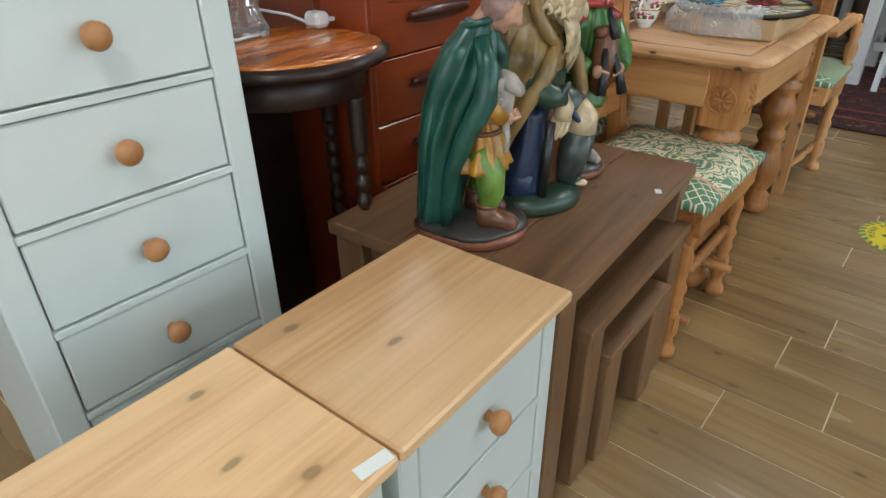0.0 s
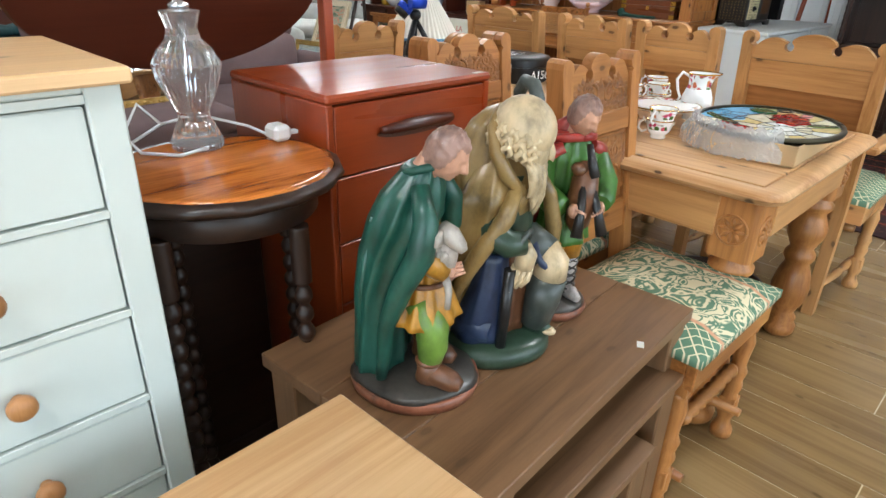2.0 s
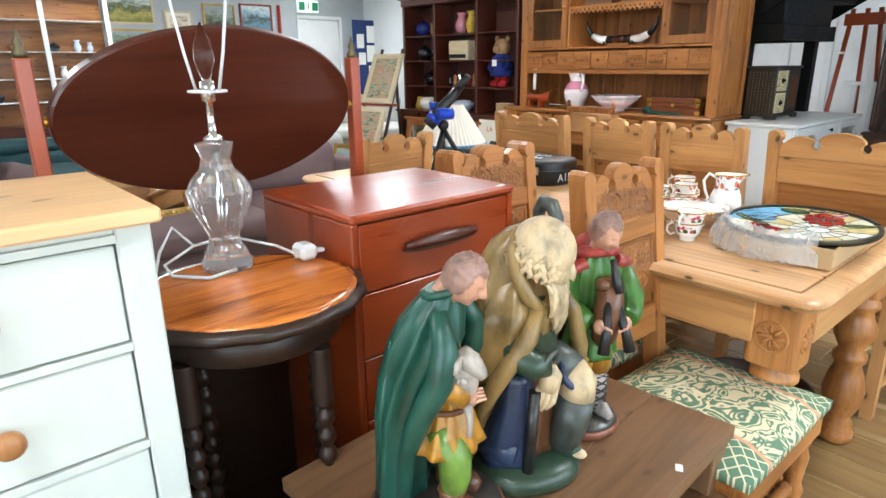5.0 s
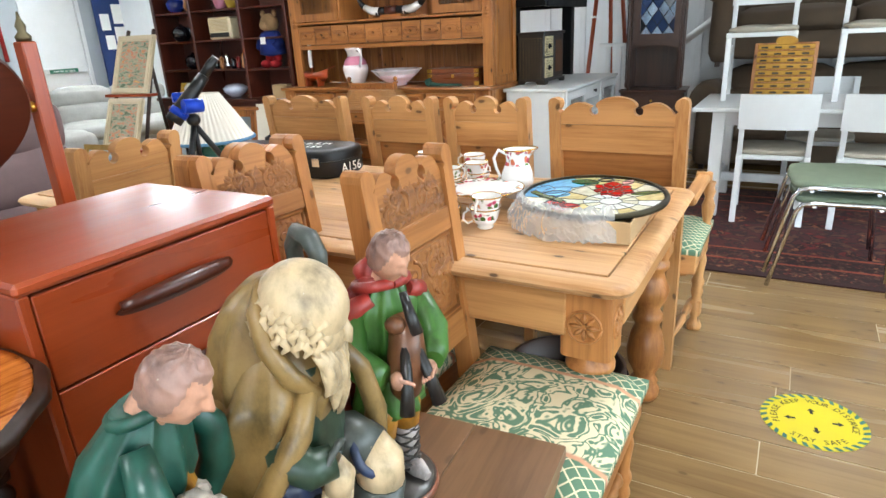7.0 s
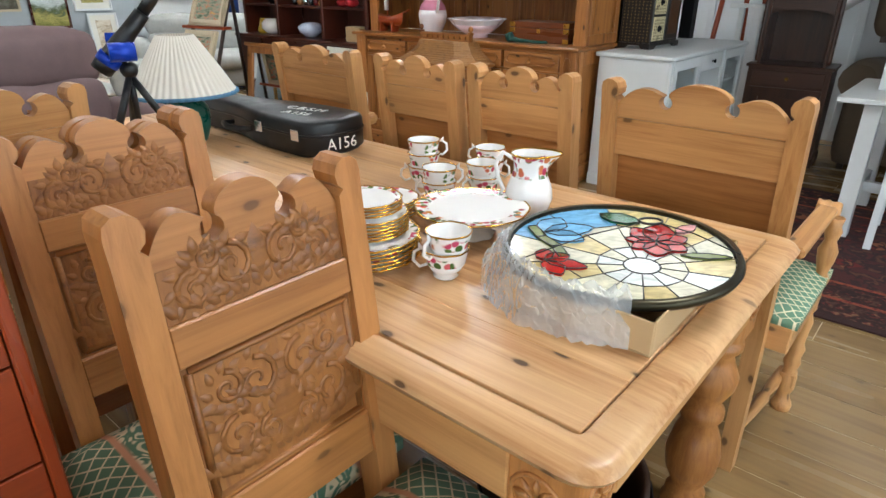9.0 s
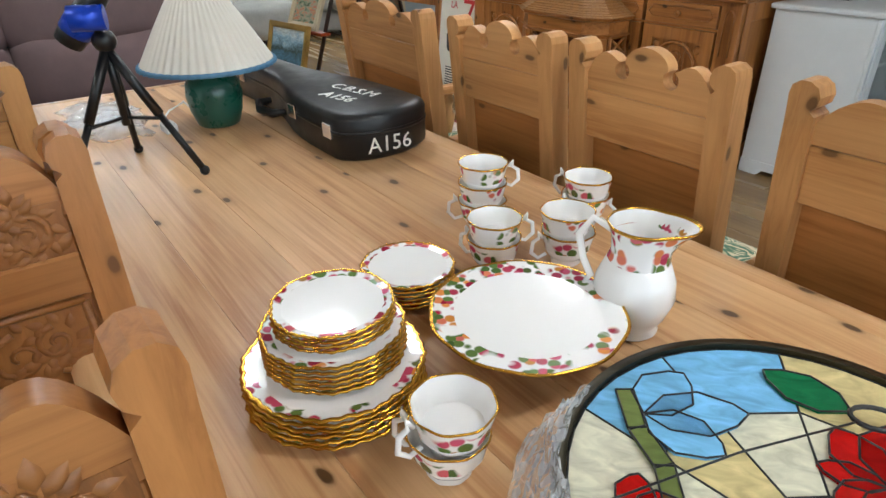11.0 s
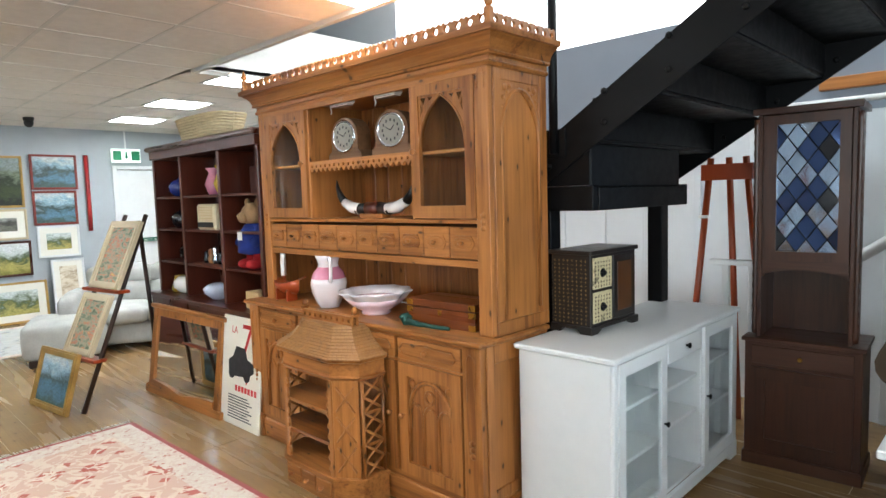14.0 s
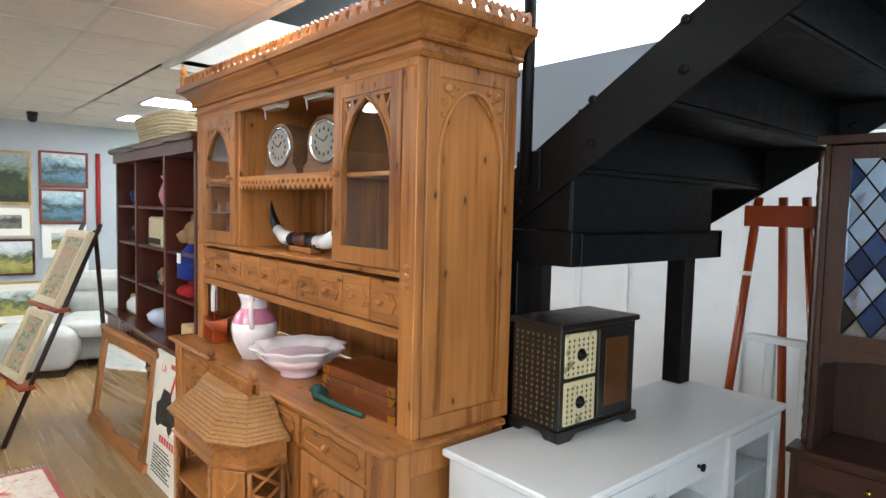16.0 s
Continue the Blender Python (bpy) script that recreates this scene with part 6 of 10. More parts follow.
def wicker_basket():
    t = thing("basket", pose(-4.22, 6.14, 2.04), "pale woven basket on top of the bookcase", "basket")
    bm = bmesh.new()
    W = 16
    for k in range(9):
        z = 0.01 + 0.02 * k
        q = 1 + 0.025 * k
        pts = []
        for i in range(41):
            a = 2 * math.pi * i / 40
            ex = 0.33 * q * (abs(math.cos(a)) ** 0.5) * (1 if math.cos(a) > 0 else -1)
            ey = 0.12 * q * (abs(math.sin(a)) ** 0.5) * (1 if math.sin(a) > 0 else -1)
            pts.append((ex * (1 + 0.008 * ((i + k) % 2)), ey * (1 + 0.02 * ((i + k) % 2)), z))
        tube(bm, pts, 0.011, 5)
    part("weave", bm, plain("pale_wicker", (0.78, 0.72, 0.58), 0.8, vary=0.15, scale=40), t)


wicker_basket()


def pine_mirror():
    t = thing("overmantel_mirror", pose(-4.28, 5.80, 0.0, -8, 0, 3), "pine framed overmantel mirror leaning on the bookcase", "mirror")
    P = HONEY
    part("frame", boxes((-0.56, -0.49, -0.015, 0.015, 0.05, 0.70), (0.49, 0.56, -0.015, 0.015, 0.05, 0.70), (-0.49, 0.49, -0.015, 0.015, 0.64, 0.70)), P["z"], t)
    part("top_moulding", boxes((-0.6, 0.6, -0.03, 0.02, 0.70, 0.735), bevel=0.008), P["x"], t)
    bm = bmesh.new()
    slab(bm, [(-0.6, 0.0), (0.6, 0.0), (0.6, 0.055), (0.49, 0.06)] + [(0.49 - 0.98 * i / 10, 0.06 + 0.05 * abs(math.cos(math.pi * i / 10))) for i in range(11)] + [(-0.6, 0.055)], -0.02, 0.018, "xz")
    part("shaped_base", bm, P["x"], t)
    part("mirror_glass", boxes((-0.49, 0.49, 0.0, 0.006, 0.06, 0.64), bevel=0), MIRROR, t)


pine_mirror()


def car_poster():
    t = thing("poster", pose(-3.46, 5.845, 0.0, -6, 0, 1), "cream framed motor car poster with a red figure seven", "poster")
    PW = plain("poster_cream", (0.88, 0.86, 0.80), 0.5, vary=0.03)
    REDP = plain("poster_red", (0.78, 0.17, 0.18), 0.5)
    INK = plain("poster_ink", (0.15, 0.15, 0.16), 0.5)
    part("board", boxes((-0.26, 0.26, 0.0, 0.012, 0.0, 0.76), bevel=0.002), PW, t)
    bm = bmesh.new()
    text_mesh(bm, "7", 0.30, pose(0.07, -0.001, 0.60, 90, 0, 0))
    text_mesh(bm, "LA", 0.07, pose(-0.10, -0.001, 0.665, 90, 0, 0))
    text_mesh(bm, "7", 0.14, pose(0.09, -0.001, 0.35, 90, 0, 0))
    for i in range(7):
        box(bm, -0.07 + 0.042 * i, -0.04 + 0.042 * i, -0.0012, 0.0, 0.245, 0.285, 0)
    part("red_lettering", bm, REDP, t, "red lettering")
    bm = bmesh.new()
    slab(bm, [(-0.16, 0.36), (-0.12, 0.34), (0.10, 0.36), (0.17, 0.40), (0.16, 0.46), (0.08, 0.48), (0.05, 0.55), (-0.07, 0.555), (-0.11, 0.48), (-0.17, 0.45)], -0.0025, -0.0005, "xz")
    for x in (-0.12, 0.08):
        slab(bm, circle_pts(x, 0.365, 0.042, 14), -0.0035, -0.0005, "xz")
    for i in range(9):
        box(bm, -0.16, 0.16 - 0.03 * (i % 3), -0.0012, 0.0, 0.05 + 0.019 * i, 0.058 + 0.019 * i, 0)
    part("car_and_text", bm, INK, t, "black car shape over lines of small print")


car_poster()

# ---- pictures ----
PAINTS = {
    "woods": landscape("paint_woods", [(0.10, 0.12, 0.06), (0.22, 0.27, 0.13), (0.16, 0.20, 0.12), (0.45, 0.50, 0.42), (0.58, 0.64, 0.66)], 6),
    "sea": landscape("paint_sea", [(0.24, 0.34, 0.33), (0.32, 0.48, 0.58), (0.20, 0.27, 0.24), (0.55, 0.68, 0.76), (0.76, 0.80, 0.80)], 6),
    "field": landscape("paint_field", [(0.50, 0.50, 0.24), (0.68, 0.64, 0.36), (0.30, 0.36, 0.22), (0.74, 0.78, 0.78), (0.84, 0.86, 0.88)], 6),
    "hills": landscape("paint_hills", [(0.32, 0.30, 0.24), (0.46, 0.46, 0.42), (0.26, 0.26, 0.24), (0.58, 0.59, 0.58), (0.72, 0.72, 0.70)], 6),
    "sketch": daub("paint_sketch", [(0.55, 0.48, 0.40), (0.76, 0.70, 0.60), (0.84, 0.80, 0.72), (0.88, 0.86, 0.80)], 9),
    "flowers": daub("paint_flowers", [(0.22, 0.27, 0.16), (0.38, 0.44, 0.34), (0.62, 0.62, 0.52), (0.72, 0.40, 0.30), (0.82, 0.72, 0.40)], 14),
}
MOUNT = plain("picture_mount", (0.88, 0.87, 0.83), 0.7, vary=0.03)
FRAMES = {"gilt": GILT, "wood": MAHOG["x"], "pale": plain("pale_frame", (0.78, 0.72, 0.60), 0.5), "white": WHITE, "red": plain("red_brown_frame", (0.50, 0.18, 0.12), 0.5)}


def picture(m, w, h, frame_kind, paint, mount=0.0, fw=0.03, label=""):
    """A framed picture standing in its own xz plane and facing -y, its bottom edge at z=0."""
    t = thing("framed_picture", m, label or ("%s framed %s picture" % ({"gilt": "gilt", "wood": "dark wood", "pale": "pale wood", "white": "white", "red": "red-brown wood"}[frame_kind], {"woods": "woodland landscape", "sea": "blue coastal", "field": "summer field", "hills": "sombre hill landscape", "sketch": "sepia sketch", "flowers": "still-life flower"}[paint])), "picture", "framed pictures")
    bm = bmesh.new()
    slab(bm, rect(-w / 2, w / 2, 0, h), -0.015, 0.015, "xz", holes=[rect(-w / 2 + fw, w / 2 - fw, fw, h - fw)])
    slab(bm, rect(-w / 2 + fw * 0.25, w / 2 - fw * 0.25, fw * 0.25, h - fw * 0.25), -0.024, -0.015, "xz", holes=[rect(-w / 2 + fw * 0.7, w / 2 - fw * 0.7, fw * 0.7, h - fw * 0.7)])
    part("frame", bm, FRAMES[frame_kind], t)
    if mount:
        bm = bmesh.new()
        slab(bm, rect(-w / 2 + fw, w / 2 - fw, fw, h - fw), -0.008, -0.004, "xz", holes=[rect(-w / 2 + fw + mount, w / 2 - fw - mount, fw + mount, h - fw - mount)])
        part("mount", bm, MOUNT, t)
    part("canvas", boxes((-w / 2 + fw, w / 2 - fw, -0.003, 0.004, fw, h - fw), bevel=0), PAINTS[paint], t)
    return t


XW = -9.58
for y0, y1, z0, z1, fk, pt, mo in (
        (5.455, 5.99, 1.57, 2.27, "gilt", "woods", 0), (6.08, 6.66, 1.81, 2.30, "red", "sea", 0), (6.08, 6.63, 1.31, 1.79, "red", "sea", 0),
        (5.52, 6.0, 1.13, 1.55, "pale", "hills", 0.09), (6.10, 6.63, 0.85, 1.30, "white", "field", 0.08), (5.52, 6.02, 0.63, 1.11, "wood", "field", 0),
        (4.745, 5.42, 0.87, 1.48, "pale", "hills", 0), (4.84, 5.28, 1.51, 2.14, "pale", "sketch", 0.05), (4.0, 4.64, 1.28, 1.85, "gilt", "woods", 0),
        (3.95, 4.45, 0.79, 1.24, "wood", "woods", 0), (3.3, 3.85, 1.1, 1.7, "gilt", "sea", 0), (2.5, 3.1, 1.2, 1.8, "gilt", "woods", 0),
        (2.55, 3.0, 0.7, 1.1, "white", "sketch", 0.06), (1.8, 2.3, 1.3, 1.9, "pale", "hills", 0), (4.0, 4.7, 1.92, 2.4, "pale", "field", 0), (3.2, 3.8, 1.85, 2.35, "wood", "sketch", 0.05)):
    picture(pose(XW, (y0 + y1) / 2, z0, 0, 0, 90), y1 - y0, z1 - z0, fk, pt, mo)
picture(pose(-9.40, 5.78, 0.002, -6, 0, 90), 0.72, 0.56, "gilt", "field", 0.09)
picture(pose(-9.44, 6.43, 0.002, -6, 0, 90), 0.42, 0.82, "white", "sketch", 0.07)
picture(pose(-9.40, 5.05, 0.002, -6, 0, 90), 0.6, 0.42, "white", "field", 0.07)


def easel():
    t = thing("easel", pose(-4.74, 5.32, 0, 0, 0, 9), "dark wooden folding easel holding two pictures", "easel")
    bm = bmesh.new()
    part("leg", tube(bmesh.new(), [(0.08, -0.12, 0), (-0.02, 0.36, 1.05), (-0.06, 0.55, 1.47)], 0.018, 6), DARKOAK["z"], t)
    part("leg", tube(bmesh.new(), [(-0.55, -0.12, 0), (-0.40, 0.36, 1.05), (-0.38, 0.55, 1.47)], 0.018, 6), DARKOAK["z"], t)
    part("leg", tube(bmesh.new(), [(-0.2, 0.66, 0), (-0.22, 0.57, 1.42)], 0.018, 6), DARKOAK["z"], t)
    part("ledge", boxes((-0.56, 0.10, -0.03, 0.07, 0.36, 0.385)), TEAK["x"], t)
    part("ledge", boxes((-0.50, 0.08, 0.20, 0.30, 0.86, 0.885)), TEAK["x"], t)


easel()
picture(pose(-4.97, 5.29, 0.386, -24, 0, 9), 0.44, 0.50, "pale", "flowers", 0, 0.055, "cream and gilt framed flower painting on the easel")
picture(pose(-4.97, 5.515, 0.887, -24, 0, 9), 0.46, 0.58, "pale", "flowers", 0, 0.055, "ornate pale framed flower painting on the easel")
picture(pose(-4.96, 5.06, 0.002, -16, 0, 9), 0.60, 0.46, "gilt", "sea", 0, 0.05, "gilt framed garden painting leaning on the easel foot")


# ---- far door, exit sign, notice board ----
def fire_door():
    t = thing("door_1", pose(-9.6, 7.2, 0), "white fire door with a push bar", "door", "", "structure")
    part("frame", boxes((-0.15, 0.02, -0.06, 0.0, 0, 2.16), (-0.15, 0.02, 0.82, 0.88, 0, 2.16), (-0.15, 0.02, 0.0, 0.82, 2.1, 2.16)), WHITE, t)
    part("leaf", boxes((-0.06, -0.02, 0.004, 0.816, 0.005, 2.095)), WHITE, t)
    part("push_bar", boxes((-0.015, 0.03, 0.06, 0.76, 0.98, 1.06)), WHITE, t)
    bm = bmesh.new()
    part("bar_label", boxes((0.03, 0.033, 0.16, 0.62, 0.985, 1.045), bevel=0), plain("sign_green", (0.05, 0.40, 0.30), 0.5), t)
    text_mesh(bm, "Push bar to open", 0.05, pose(0.034, 0.39, 1.015, 90, 0, 90))
    part("bar_text", bm, PAPER, t)


fire_door()


def exit_sign():
    t = thing("exit_sign", pose(-9.45, 7.30, 2.20), "green and white hanging emergency exit sign", "sign")
    part("box", boxes((-0.03, 0.03, -0.2, 0.2, 0.0, 0.20)), glow("sign_face", (0.75, 1.0, 0.85), 0.8), t)
    bm = bmesh.new()
    for a, b in ((-0.19, -0.07), (0.07, 0.19)):
        box(bm, 0.03, 0.033, a, b, 0.03, 0.17, 0)
    slab(bm, [(-0.015, 0.16), (0.015, 0.16), (0.015, 0.09), (0.035, 0.09), (0.0, 0.045), (-0.035, 0.09), (-0.015, 0.09)], 0.030, 0.033, "yz")
    part("symbol", bm, plain("exit_green", (0.03, 0.50, 0.32), 0.5), t)
    part("hanger", boxes((-0.01, 0.01, -0.01, 0.01, 0.2, 0.47)), WHITE, t)


exit_sign()


def notice_board():
    t = thing("notice_board", pose(-9.3, 8.15, 0.0, 0, 0, 0), "blue painted screen with pinned white notices", "notice board")
    part("screen", boxes((-0.02, 0.02, -0.02, 0.8, 0.0, 2.1)), plain("blue_felt_board", (0.10, 0.20, 0.40), 0.8), t)
    rnd = random.Random(3)
    for y, z, w, h in ((0.05, 1.6, 0.16, 0.25), (0.28, 1.7, 0.21, 0.3), (0.27, 1.35, 0.21, 0.3), (0.08, 1.3, 0.16, 0.22), (0.52, 1.5, 0.15, 0.2), (0.3, 1.1, 0.15, 0.18)):
        part("notice", boxes((0.02, 0.023, y, y + w, z, z + h), bevel=0), PAPER, t)


notice_board()
cr = thing("security_camera", pose(-8.6, 5.9, CEIL), "small black dome camera on the ceiling", "camera")
bm = bmesh.new()
lathe(bm, [(0.06, 0), (0.06, -0.03), (0.05, -0.05)], seg=14)
blob(bm, (0, 0, -0.07), 0.055)
part("dome", bm, BLACKPLASTIC, cr)
fh = thing("fire_hose_pipe", pose(-9.55, 6.78, 0), "red riser pipe on the far wall", "pipe", "", "structure")
part("pipe", tube(bmesh.new(), [(0, 0, 1.2), (0, 0, 2.3)], 0.03, 10), plain("red_paint", (0.60, 0.12, 0.11), 0.4), fh)
bm = bmesh.new()
lathe(bm, [(0.07, 0), (0.075, 0.05), (0.075, 0.42), (0.04, 0.48), (0.03, 0.52), (0.04, 0.56)], seg=14)
part("extinguisher", bm, plain("extinguisher_red", (0.62, 0.10, 0.10), 0.3), thing("fire_extinguisher", pose(-9.42, 6.80, 0), "red fire extinguisher on the floor", "extinguisher"))


# ---- rugs ----
def rug_material(name, field, motif, border, accent, scale):
    m, nt, bs = mat_base(name)
    L = nt.links
    tc = nt.nodes.new("ShaderNodeTexCoord")
    vo = node(nt, "ShaderNodeTexVoronoi", Scale=scale)
    vo.distance = "MANHATTAN"
    L.new(tc.outputs["Object"], vo.inputs["Vector"])
    n = node(nt, "ShaderNodeTexNoise", Scale=scale * 1.6, Detail=3.0, Distortion=1.0)
    L.new(tc.outputs["Object"], n.inputs["Vector"])
    a = ramp(nt, n.outputs[0], [(0.46, lin(field)), (0.49, lin(motif)), (0.56, lin(motif)), (0.58, lin(accent))])
    b = ramp(nt, vo.outputs["Distance"], [(0.16, (1, 1, 1)), (0.2, (0, 0, 0)), (0.5, (0, 0, 0)), (0.54, (0.7, 0.7, 0.7))])
    col = mixc(nt, b, a, lin(border))
    L.new(col, bs.inputs["Base Color"])
    bs.inputs["Roughness"].default_value = 0.95
    w = node(nt, "ShaderNodeTexNoise", Scale=300.0)
    L.new(tc.outputs["Object"], w.inputs["Vector"])
    bump(nt, bs, w.outputs[0], 0.4, 0.002)
    return m


def rug(x0, x1, y0, y1, field_mat, border_mats, label, fringe_axis, rz=0.0):
    t = thing("rug", pose((x0 + x1) / 2, (y0 + y1) / 2, 0, 0, 0, rz), label, "rug")
    hx, hy = (x1 - x0) / 2, (y1 - y0) / 2
    o = 0.0
    for i, (bm_, wd) in enumerate(border_mats):
        a, b = hx - o, hy - o
        bm = bmesh.new()
        slab(bm, rect(-a, a, -b, b), 0.001, 0.009, "xy", holes=[rect(-a + wd, a - wd, -b + wd, b - wd)])
        part("border", bm, bm_, t)
        o += wd
    part("field", boxes((-hx + o, hx - o, -hy + o, hy - o, 0.001, 0.009), bevel=0), field_mat, t)
    bm = bmesh.new()
    rnd = random.Random(2)
    if fringe_axis == "x":
        n = int(2 * hy / 0.012)
        for s in (-1, 1):
            for i in range(n):
                y = -hy + 0.012 * i
                d = rnd.uniform(-0.006, 0.006)
                tube(bm, [(s * hx, y, 0.005), (s * (hx + 0.03), y + d, 0.004), (s * (hx + rnd.uniform(0.05, 0.075)), y + d * 2, 0.003)], 0.003, 4)
    else:
        n = int(2 * hx / 0.012)
        for s in (-1, 1):
            for i in range(n):
                x = -hx + 0.012 * i
                d = rnd.uniform(-0.006, 0.006)
                tube(bm, [(x, s * hy, 0.005), (x + d, s * (hy + 0.03), 0.004), (x + d * 2, s * (hy + rnd.uniform(0.05, 0.075)), 0.003)], 0.003, 4)
    tagged(part("fringe", bm, plain(label.split()[0] + "_fringe", (0.80, 0.76, 0.68), 0.9), t, "cream knotted fringe"), kind="stuff")


PALE_RUG = rug_material("pale_red_rug", (0.70, 0.37, 0.31), (0.87, 0.80, 0.72), (0.84, 0.76, 0.68), (0.72, 0.40, 0.34), 5)
PALE_B = rug_material("pale_rug_border", (0.84, 0.79, 0.73), (0.78, 0.66, 0.60), (0.85, 0.81, 0.75), (0.72, 0.48, 0.42), 16)
RED_EDGE = plain("rug_red_edge", (0.62, 0.30, 0.28), 0.95, scale=90, relief=0.4)
DARK_RUG = rug_material("dark_red_rug", (0.42, 0.13, 0.11), (0.20, 0.08, 0.08), (0.22, 0.13, 0.13), (0.55, 0.33, 0.22), 7)
STRIPE_RED = rug_material("rug_stripe", (0.58, 0.20, 0.14), (0.40, 0.12, 0.10), (0.60, 0.30, 0.20), (0.30, 0.10, 0.10), 40)
DARK_B = rug_material("dark_rug_border", (0.22, 0.09, 0.08), (0.36, 0.13, 0.10), (0.14, 0.07, 0.07), (0.50, 0.34, 0.24), 18)
DARK_EDGE = plain("rug_dark_edge", (0.20, 0.09, 0.08), 0.95, scale=90, relief=0.4)
rug(-4.12, -2.34, 4.05, 5.42, PALE_RUG, ((RED_EDGE, 0.03), (PALE_B, 0.17)), "faded red and cream patterned rug on the boards", "x", 2)
rug(-0.53, 2.6, 5.06, 6.95, DARK_RUG, ((DARK_EDGE, 0.05), (DARK_B, 0.16), (STRIPE_RED, 0.025), (DARK_B, 0.16), (STRIPE_RED, 0.025)), "dark red oriental rug with cream fringe", "x", 0)
GREY_RUG = rug_material("grey_rug", (0.74, 0.74, 0.72), (0.62, 0.64, 0.64), (0.78, 0.78, 0.76), (0.68, 0.66, 0.62), 5)
rug(-9.1, -7.2, 4.2, 5.9, GREY_RUG, ((PALE_B, 0.1),), "pale grey worn rug before the far wall", "y", 0)


# ---- statues (plaster figures), each one mesh ----
def loft(bm, rings, seg=56, mat=0, folds=0.0, nf=7, seed=0.0, cap=True, a0=0.0, a1=2 * math.pi):
    """Skin over ellipses (x, y, z, rx, ry), with drapery folds."""
    full = abs(a1 - a0) > 6.2
    rows_ = []
    # finer rows between the given ones
    fine = []
    for p, q in zip(rings, rings[1:]):
        for i in range(4):
            k = i / 4
            fine.append(tuple(a + (b - a) * k for a, b in zip(p, q)))
    fine.append(rings[-1])
    for cx, cy, cz, rx, ry in fine:
        row = []
        n = seg if full else seg + 1
        for i in range(n):
            a = a0 + (a1 - a0) * i / seg
            w = 1 + folds * ((1 - 2 * abs(math.sin(nf * a / 2 + seed + cz * 5 * math.sin(a + seed)))) * 0.7 + (1 - 2 * abs(math.sin((nf + 3) * a / 2 + seed * 2 - cz * 8))) * 0.35 + 0.7 * noise.noise(Vector((math.cos(a) * 2, math.sin(a) * 2, cz * 12 + seed))))
            row.append(bm.verts.new((cx + rx * w * math.cos(a), cy + ry * w * math.sin(a), cz)))
        rows_.append(row)
    for r0, r1 in zip(rows_, rows_[1:]):
        for i in range(len(r0) if full else len(r0) - 1):
            f = bm.faces.new((r0[i], r0[(i + 1) % len(r0)], r1[(i + 1) % len(r0)], r1[i]))
            f.smooth, f.material_index = True, mat
    if cap and full:
        for r in (rows_[0], rows_[-1]):
            bm.faces.new(r).material_index = mat
    return bm


def figure_paint(name, c, worn=(0.80, 0.74, 0.66)):
    """Old oil paint on plaster: glossy, streaked, chipped in small places."""
    m, nt, bs = mat_base(name)
    L = nt.links
    c = lin(c)
    n1 = node(nt, "ShaderNodeTexNoise", Scale=26.0, Detail=5.0, Roughness=0.65)
    n2 = node(nt, "ShaderNodeTexNoise", Scale=120.0, Detail=3.0)
    v = coords(nt, (1, 1, 0.6), False)
    L.new(v, n1.inputs["Vector"])
    L.new(v, n2.inputs["Vector"])
    col = ramp(nt, n1.outputs[0], [(0.28, tuple(x * 0.42 for x in c)), (0.5, c), (0.75, tuple(min(1, x * 1.35 + 0.01) for x in c))])
    chips = ramp(nt, n2.outputs[0], [(0.765, (0, 0, 0)), (0.775, (0.8, 0.8, 0.8))])
    col = mixc(nt, chips, col, lin(worn))
    L.new(col, bs.inputs["Base Color"])
    bs.inputs["Roughness"].default_value = 0.38
    bs.inputs["Coat Weight"].default_value = 0.15
    bump(nt, bs, n1.outputs[0], 0.25, 0.003)
    return m


FP = {k: figure_paint("figure_" + k, c) for k, c in dict(green=(0.10, 0.30, 0.25), lime=(0.40, 0.52, 0.20), ochre=(0.72, 0.50, 0.16), skin=(0.78, 0.58, 0.48), hair=(0.60, 0.46, 0.41), brown=(0.42, 0.26, 0.16), ground=(0.24, 0.22, 0.20), rim=(0.55, 0.33, 0.24), wool=(0.66, 0.62, 0.58), tan=(0.55, 0.44, 0.26), bald=(0.76, 0.67, 0.53), blue=(0.17, 0.22, 0.33), moss=(0.16, 0.24, 0.18), slate=(0.26, 0.28, 0.26), dark=(0.10, 0.09, 0.09), red=(0.62, 0.20, 0.17), grass=(0.24, 0.42, 0.16), white=(0.72, 0.68, 0.66)).items()}
FKEYS = list(FP)


def fi(k):
    return FKEYS.index(k)


def finish_figure(bm, name, m, label):
    ob = part(name, bm, [FP[k] for k in FKEYS], None)
    ob.matrix_basis = m
    return tagged(ob, label, "statue", "painted plaster figures")


